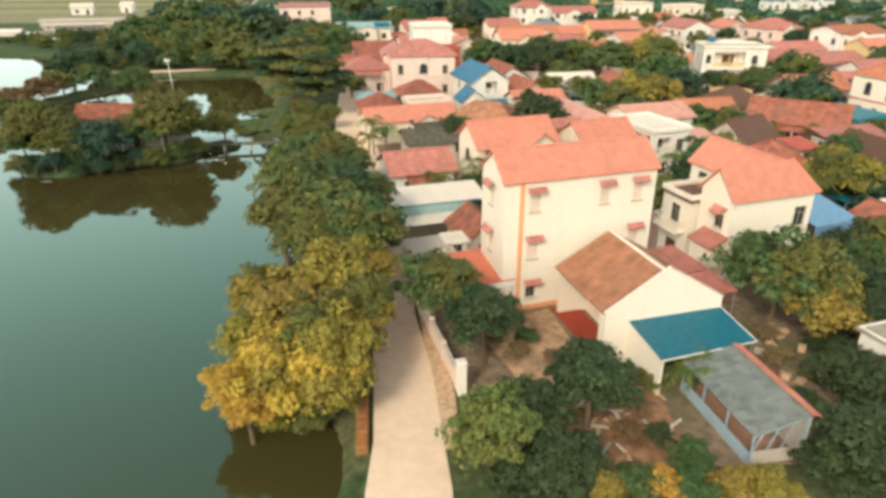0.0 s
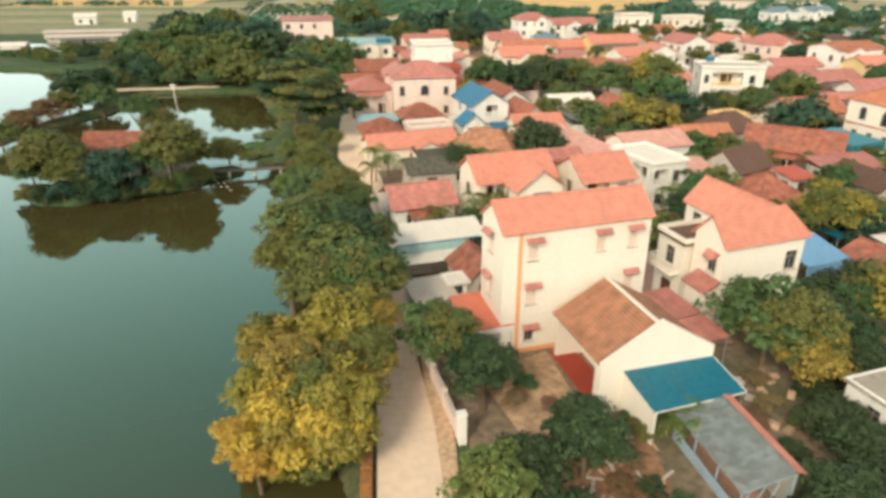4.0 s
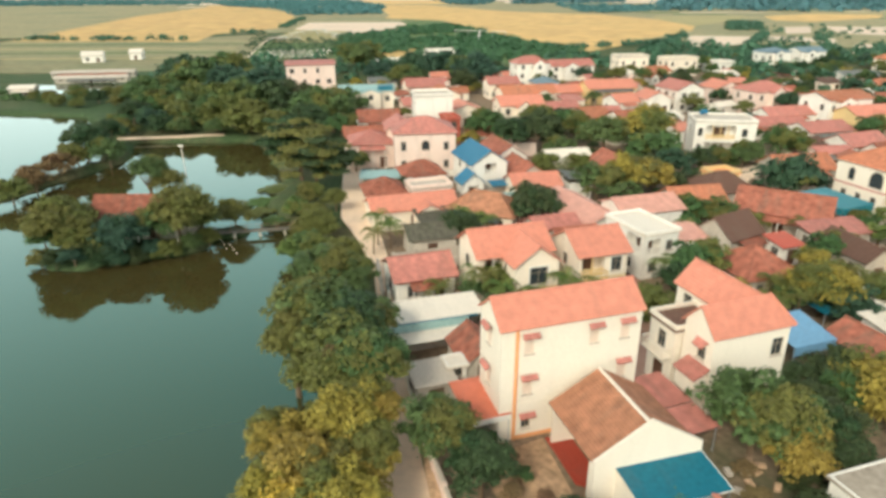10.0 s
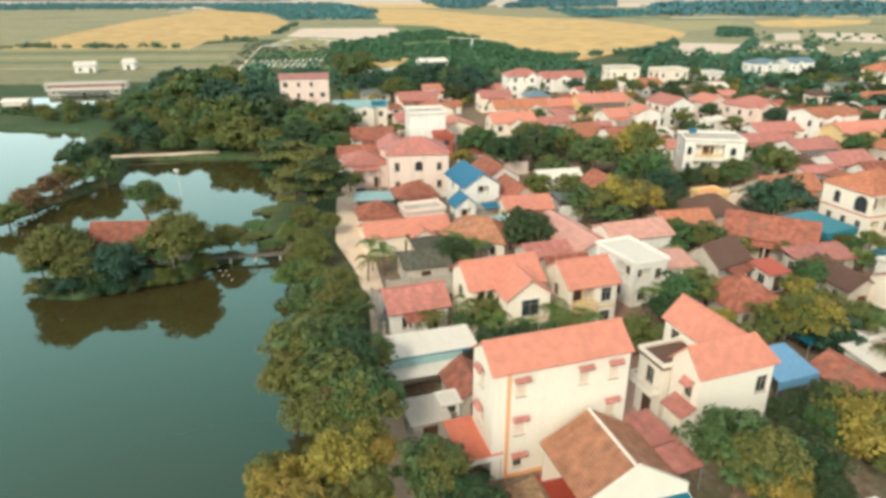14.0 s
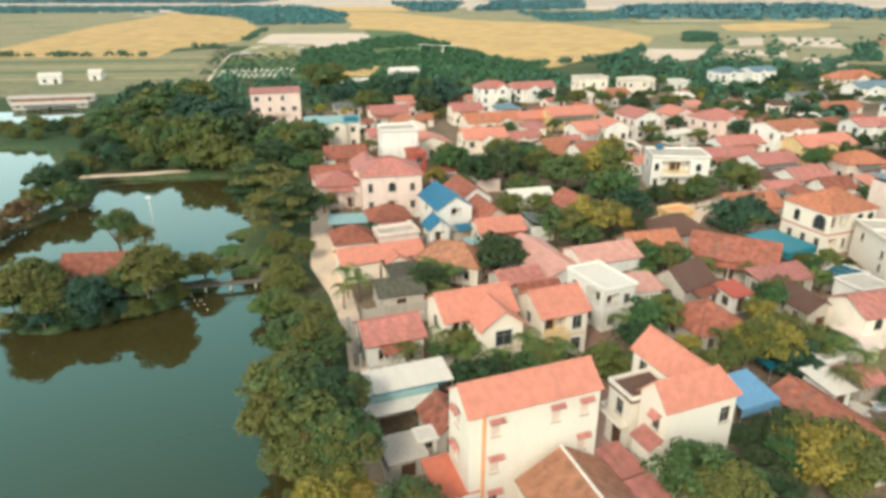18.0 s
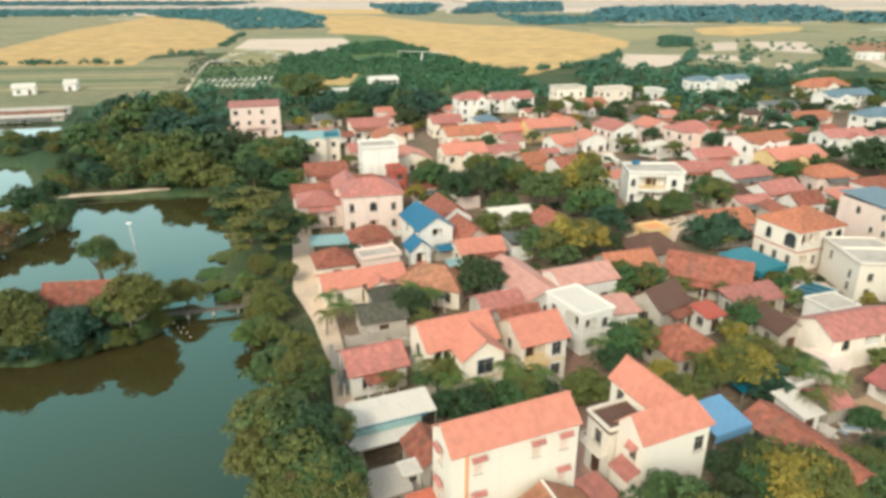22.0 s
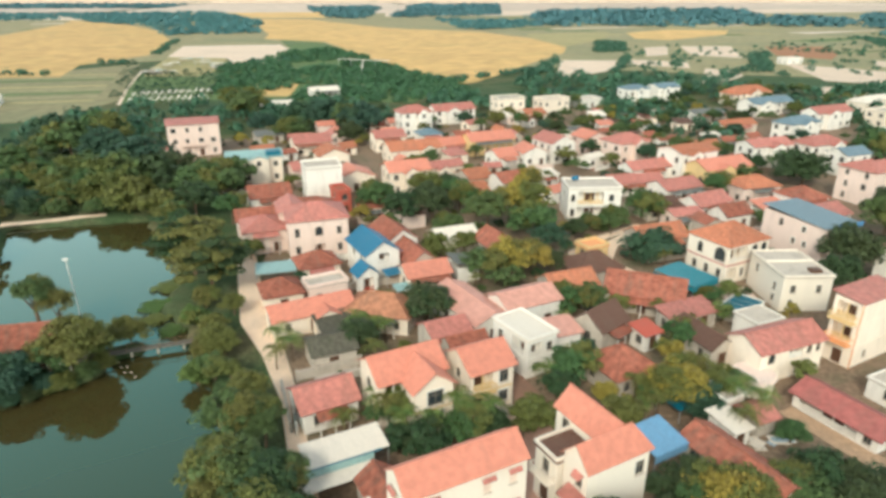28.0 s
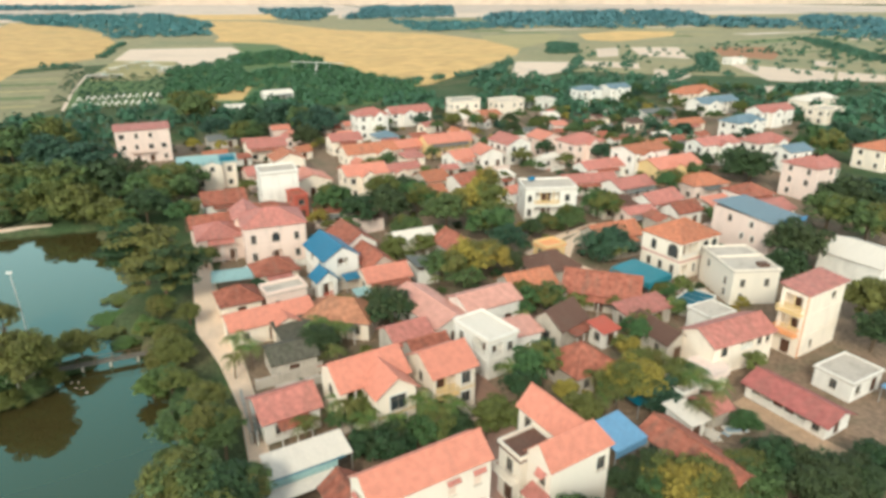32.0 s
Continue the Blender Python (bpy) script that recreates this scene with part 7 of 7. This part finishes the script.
for x, y, r, h, lv in ((-41.8, 312.7, 6.9, 11.6, "m"), (-25.2, 252.5, 5.4, 9.3, "t"), (-0.5, 263.5, 9.0, 12.6, "t"), (12.1, 254.1, 8.6, 12.2, "t"), (5.5, 259.0, 6.5, 11.0, "m"),
                       (-11.4, 264.9, 8.4, 11.8, "t"), (-14.7, 242.3, 5.6, 9.5, "m"), (6.7, 232.1, 5.4, 8.3, "d"), (128.7, 155.2, 6.8, 10.5, "d"),
                       (132.6, 167.7, 4.6, 7.7, "m"), (95.3, 97.3, 5.6, 10.5, "d"), (89.3, 92.6, 4.1, 7.2, "d"), (129.8, 120.9, 6.6, 11.4, "d"),
                       (135.7, 119.5, 6.4, 11.2, "t"), (117.3, 114.1, 5.6, 10.5, "m"), (119.4, 105.5, 5.8, 10.6, "m"), (172.9, 178.7, 7.5, 11.0, "m")):
    plant(x, y, r, h, lv, "mid", "at the edge of the village")
plant(-17.4, 126.2, 2.4, 4.6, "m", "mid", "beside a pinkish villa")
gaps = random.Random(44)
grown = []
for _ in range(900):
    x, y, r = gaps.uniform(-10, 215), gaps.uniform(165, 300), gaps.uniform(1.7, 3.6)
    if y < 150 + 0.25 * abs(x - 60) or x > 0.55 * y + 60 or len(grown) > 62 or any(math.hypot(x - a, y - b) < r + c + 2.5 for a, b, c in grown):
        continue
    if any(abs((x - a) * math.cos(math.radians(q)) + (y - b) * math.sin(math.radians(q))) < w / 2 + r * 0.7 and abs((y - b) * math.cos(math.radians(q)) - (x - a) * math.sin(math.radians(q))) < d / 2 + r * 0.7 for a, b, q, w, d in FOOT):
        continue
    grown.append((x, y, r))
    plant(x, y, r, r * gaps.uniform(1.5, 2.1) + 0.8, gaps.choice("ttmmdo"), "mid", "between far village houses")
for x, y, r, h, lv in ((197.4, 187.6, 5.0, 7.6, "t"), (203.5, 202.7, 4.6, 7.0, "t"), (89.6, 75.1, 4.6, 8.7, "o"), (83.7, 68.3, 3.5, 6.8, "d"),
                       (24.2, 185.9, 3.0, 6.4, "o")):
    plant(x, y, r, h, lv, "mid", "at the edge of the village")
for x, y, r, h, lv in ((51.8, 55.5, 1.9, 3.5, "m"), (49.3, 48.1, 3.1, 5.0, "d"), (52.4, 46.1, 3.4, 4.9, "d"), (55.9, 44.3, 3.4, 5.0, "d"),
                       (61.1, 45.5, 2.8, 4.8, "d"), (51.3, 43.1, 3.6, 5.1, "d"), (45.6, 46.3, 3.4, 4.7, "m"), (36.6, 45.9, 3.8, 6.2, "g"),
                       (35.1, 49.5, 2.6, 5.0, "d"), (38.6, 44.9, 3.7, 6.0, "o"), (44.7, 62.8, 3.3, 4.7, "t"), (49.2, 66.2, 3.0, 4.9, "o"),
                       (32.1, 49.6, 1.9, 3.5, "d")):
    plant(x, y, r, h, lv, "near", "in an overgrown garden")
for x, y, r, h, lv in ((-19.9, 94.6, 2.4, 3.9, "o"), (-17.4, 88.5, 2.3, 3.8, "o"), (-18.0, 82.4, 2.5, 4.0, "m"), (-15.6, 80.6, 1.9, 3.6, "o"),
                       (-20.5, 88.1, 2.3, 3.2, "o"), (-20.4, 82.4, 2.2, 2.9, "l"), (-13.9, 73.4, 2.0, 4.6, "m"), (-22.8, 105.2, 2.4, 3.9, "o"),
                       (-23.8, 100.0, 2.3, 3.1, "l")):
    plant(x, y, r, h, lv, "mid", "on the pond bank beside the lane")
for x, y, h, s in ((-9.3, 86.5, 4.2, 1), (-7.4, 85.0, 3.4, 2), (-9.6, 83.0, 3.0, 0), (2.6, 90.5, 3.6, 1), (4.6, 89.4, 3.2, 2), (5.0, 66.5, 4.4, 0), (6.6, 64.8, 3.6, 1), (4.2, 69.0, 3.6, 2),
                   (13.4, 65.8, 4.2, 1), (14.8, 63.6, 3.4, 0), (17.2, 64.8, 3.6, 2), (-0.6, 66.0, 3.0, 0), (48.5, 62.5, 4.4, 1), (50.5, 60.0, 4.0, 2), (47.0, 58.0, 3.4, 0), (15.4, 33.4, 1.2, 1)):
    palm(x, y, h + 0.4, 2.6 + 0.2 * s, G_LIME if s else G_OLIVE, s)

# ---- sheds, lean-tos and garden greenery between the houses ----
def clear_of(x, y, margin):
    """True where no building stands within the margin."""
    for hx, hy, turn, w, d in FOOT:
        a = math.radians(turn)
        u, v = (x - hx) * math.cos(a) + (y - hy) * math.sin(a), -(x - hx) * math.sin(a) + (y - hy) * math.cos(a)
        if abs(u) < w / 2 + margin and abs(v) < d / 2 + margin:
            return False
    return True


ROADS = [(66, 128), (58, 122), (53, 113.5), (56, 105), (58.5, 98.5), (56.5, 90), (56, 80), (53, 72), (56, 62), (58.5, 54), (61, 48), (66, 46), (80, 52)]


def off_road(x, y, margin):
    for (ax, ay), (bx, by) in zip(ROADS, ROADS[1:]):
        ex, ey = bx - ax, by - ay
        t = min(1, max(0, ((x - ax) * ex + (y - ay) * ey) / (ex * ex + ey * ey)))
        if math.hypot(x - ax - t * ex, y - ay - t * ey) < margin:
            return False
    return True


def in_village(x, y):
    west = -6 - (y - 60) * 0.14 if y < 150 else -20 - (y - 150) * 0.35
    return west + 4 < x < 0.62 * y + 22 and y < 258 + 0.35 * x


dice = random.Random(41)
SHED_WORDS = {"faded_pink_sheet_roof": "faded pink sheet", "old_red_tile_roof": "weathered red tile", "orange_tile_roof": "orange tile", "grey_fibre_cement_roof": "grey fibre cement",
              "pale_sheet_roof": "pale sheet", "salmon_sheet_roof": "salmon sheet", "dark_brown_tile_roof": "dark brown tile"}
made = 0
for _ in range(4000):
    x, y = dice.uniform(-30, 150), dice.uniform(100, 275)
    w, d = dice.uniform(4.5, 8.5), dice.uniform(3.6, 5.5)
    turn = 16 + dice.uniform(-14, 14) + dice.choice((0, 0, 90))
    a = math.radians(turn)
    spots = [(x + math.cos(a) * u * w / 2 - math.sin(a) * v * d / 2, y + math.sin(a) * u * w / 2 + math.cos(a) * v * d / 2) for u in (-1, 0, 1) for v in (-1, 0, 1)]
    if made >= 62 or not in_village(x, y) or any(not clear_of(p, q, 0.5) or not off_road(p, q, 2.2) for p, q in spots):
        continue
    if 18 < x < 60 and 112 < y < 152 or 40 < x < 70 and 112 < y < 138:
        continue
    tiles = dice.choice((PINKR, PINKR, OLDTILE, OLDTILE, ORANGER, SALMON, GREYR, PALER, BROWNR))
    house("outbuilding", x, y, turn, w, d, dice.uniform(2.5, 3.4), dice.choice(("gable", "gable", "shed")), dice.uniform(0.8, 1.5), dice.choice((OLDW, WHITE, CREAM, PINKW)), tiles,
          f"small outbuilding with {SHED_WORDS[tiles.name]} roof between houses", category="outbuilding", group="village outbuildings", over=0.3)
    made += 1
made = 0
for _ in range(9000):
    x, y = dice.uniform(-40, 170), dice.uniform(62, 285)
    big = dice.random() < 0.3
    r = dice.uniform(1.6, 2.8) if big else dice.uniform(0.8, 1.5)
    if made >= 330 or not in_village(x, y) or not clear_of(x, y, r * 0.55) or not off_road(x, y, r * 0.6 + 1.6):
        continue
    lv = dice.choice((G_MID, G_MID, G_DARK, G_DARK, G_OLIVE, G_GOLD, G_TEAL, G_LIME))
    if big:
        tree(x, y, r, r * dice.uniform(1.7, 2.3), lv, "far", where="between village houses")
    else:
        bush(x, y, r, r * dice.uniform(1.3, 1.9), lv, "far", "between village houses")
    made += 1

# ---- near yard: scrub, planks and litter ----
G_DRY = leaf_mat("dry_brown_leaves", (0.20, 0.13, 0.07))
TREE_WORDS["dry_brown_leaves"] = "dry brown"
for x, y, r, h, lv in ((5.2, 41.0, 0.8, 1.1, G_DRY), (6.0, 38.6, 0.9, 1.3, G_MID), (5.0, 37.0, 0.8, 1.2, G_DRY), (7.4, 36.4, 0.7, 0.9, G_DRY), (9.4, 34.0, 0.9, 0.9, G_DRY), (10.6, 32.6, 1.1, 0.8, G_DRY),
                       (9.0, 30.8, 0.9, 0.9, G_RUST), (11.6, 31.0, 0.8, 0.8, G_DRY), (10.4, 28.8, 1.1, 1.0, G_RUST), (12.2, 28.6, 0.9, 1.0, G_DARK), (13.0, 33.6, 1.0, 1.3, G_OLIVE), (12.4, 35.0, 0.7, 0.9, G_MID),
                       (20.4, 34.6, 1.2, 1.0, G_DRY), (22.6, 36.6, 1.1, 0.9, G_DRY), (24.0, 34.2, 1.2, 1.1, G_OLIVE), (21.4, 31.4, 1.2, 1.3, G_DARK), (25.6, 37.8, 1.0, 1.1, G_DARK), (23.0, 39.4, 1.0, 0.9, G_DRY),
                       (27.6, 38.6, 1.3, 1.4, G_DARK), (26.0, 31.4, 1.2, 1.2, G_MID), (3.6, 38.8, 0.9, 1.3, G_OLIVE), (2.2, 41.4, 0.9, 1.4, G_DARK), (4.0, 43.0, 0.7, 1.2, G_MID)):
    bush(x, y, r, h, lv, "mid", "in a littered yard")
dice = random.Random(7)
for k in range(48):
    x, y = dice.uniform(8.0, 13.8), dice.uniform(26.5, 36.0)
    plank = thing("plank", x, y, 0.04 + 0.002 * k, dice.uniform(0, 180), "weathered grey-brown plank lying in a yard", "plank", "yard planks")
    ln = dice.uniform(0.7, 2.2)
    part("board", boxed(-ln / 2, -0.09, 0, ln / 2, 0.09, 0.05, 0.008), dice.choice((OLDW, SLAB, BARK, YARD)), plank)
for k in range(14):
    x, y = dice.uniform(19.8, 26.5), dice.uniform(33.5, 41)
    if clear_of(x, y, 0.6):
        rubble = thing("rubble_block", x, y, 0.01, dice.uniform(0, 180), "broken pale concrete block in a scrubby yard", "rubble", "yard rubble")
        part("block", boxed(-0.4, -0.25, 0, 0.4, 0.25, dice.uniform(0.2, 0.45), 0.04), dice.choice((SLAB, OLDW, YARD)), rubble)
# reeds by the footbridge
for x, y, r in ((-30.5, 117, 3.4), (-31.5, 109, 3.0), (-27.5, 99, 2.2), (-31, 103.5, 2.4)):
    bush(x, y, r, 0.9, G_LIME, "mid", "of reeds in shallow pond water", -1.1)
# trees round the far houses, joined by leaf colour
dice, made, groves = random.Random(77), 0, {}
for _ in range(3000):
    x, y = dice.uniform(60, 260), dice.uniform(150, 335)
    r = dice.uniform(1.8, 3.6)
    if made >= 170 or x < 0.3 * y + 10 or x > 0.95 * y or not clear_of(x, y, r * 0.7):
        continue
    lv = dice.choice((G_MID, G_MID, G_DARK, G_OLIVE, G_TEAL))
    groves.setdefault(lv.name, (lv, []))[1].append(leaf_cloud(made % 5, 22, 30, 0.14) * r + (x, y, r * 1.1))
    made += 1
for lv, clouds in groves.values():
    tagged(new("garden_trees", cloud_mesh("garden_trees", np.concatenate(clouds), lv)), f"{TREE_WORDS[lv.name]} garden trees round the far houses", "trees", kind="stuff")
# yard walls in front of houses
dice, made = random.Random(19), 0
for hx, hy, turn, w, d in list(FOOT):
    if not 66 < hy < 200 or hx > 120 or w < 6 or made >= 46 or dice.random() < 0.3:
        continue
    a = math.radians(turn)
    at = lambda u, v: (hx + math.cos(a) * u - math.sin(a) * v, hy + math.sin(a) * u + math.cos(a) * v)
    out = -d / 2 - dice.uniform(2.6, 4.2)
    p, q = at(-w / 2 - 0.5, out), at(w / 2 + 0.5, out)
    spots = [(p[0] + (q[0] - p[0]) * k / 6, p[1] + (q[1] - p[1]) * k / 6) for k in range(7)]
    if all(clear_of(x, y, 0.4) and off_road(x, y, 1.8) and in_village(x, y) for x, y in spots):
        garden_wall(*p, *q, dice.uniform(1.0, 1.6), dice.choice((OLDW, WHITE, PINKW, OLDW)), "weathered rendered yard wall in front of a house", 0.16)
        sheet("house_yard", [at(-w / 2, out + 0.2), at(w / 2, out + 0.2), at(w / 2, -d / 2 - 0.1), at(-w / 2, -d / 2 - 0.1)], 0.02 + 0.0004 * made, dice.choice((SLAB, YARD, COURT, PAVED)), "small paved yard before a house", "court")
        made += 1

# piles of pale boards and sheets in a back yard
dice = random.Random(5)
for k, (x, y) in enumerate([(47.7, 59.7), (48.2, 57.8), (47.6, 61.5), (50.6, 58.3), (46.4, 62.5), (48.0, 56.1), (51.1, 56.2), (49.9, 61.7)]):
    if not clear_of(x, y, 0.5):
        continue
    pile = thing("board_pile", x, y, 0.02, dice.uniform(0, 90), "untidy pile of pale boards and sheets in a back yard", "boards", "yard piles")
    for j in range(5):
        w, d = dice.uniform(0.8, 1.6), dice.uniform(0.4, 0.8)
        part("board", boxed(-w, -d, 0, w, d, 0.08, 0.01), (WHITE, PALER, PALEBLUE, OLDW)[(j + k) % 4], pile, "", pose(dice.uniform(-0.3, 0.3), dice.uniform(-0.3, 0.3), 0.085 * j, 0, 0, dice.uniform(-30, 30)))

# palms and banana plants in the gaps between the nearer houses
dice, made = random.Random(23), 0
for _ in range(900):
    x, y = dice.uniform(-6, 64), dice.uniform(60, 118)
    if made >= 26 or not in_village(x, y) or not clear_of(x, y, 0.9) or not off_road(x, y, 2.6):
        continue
    palm(x, y, dice.uniform(2.4, 4.2), dice.uniform(1.9, 2.7), dice.choice((G_LIME, G_OLIVE, G_MID)), made, "between village houses")
    made += 1
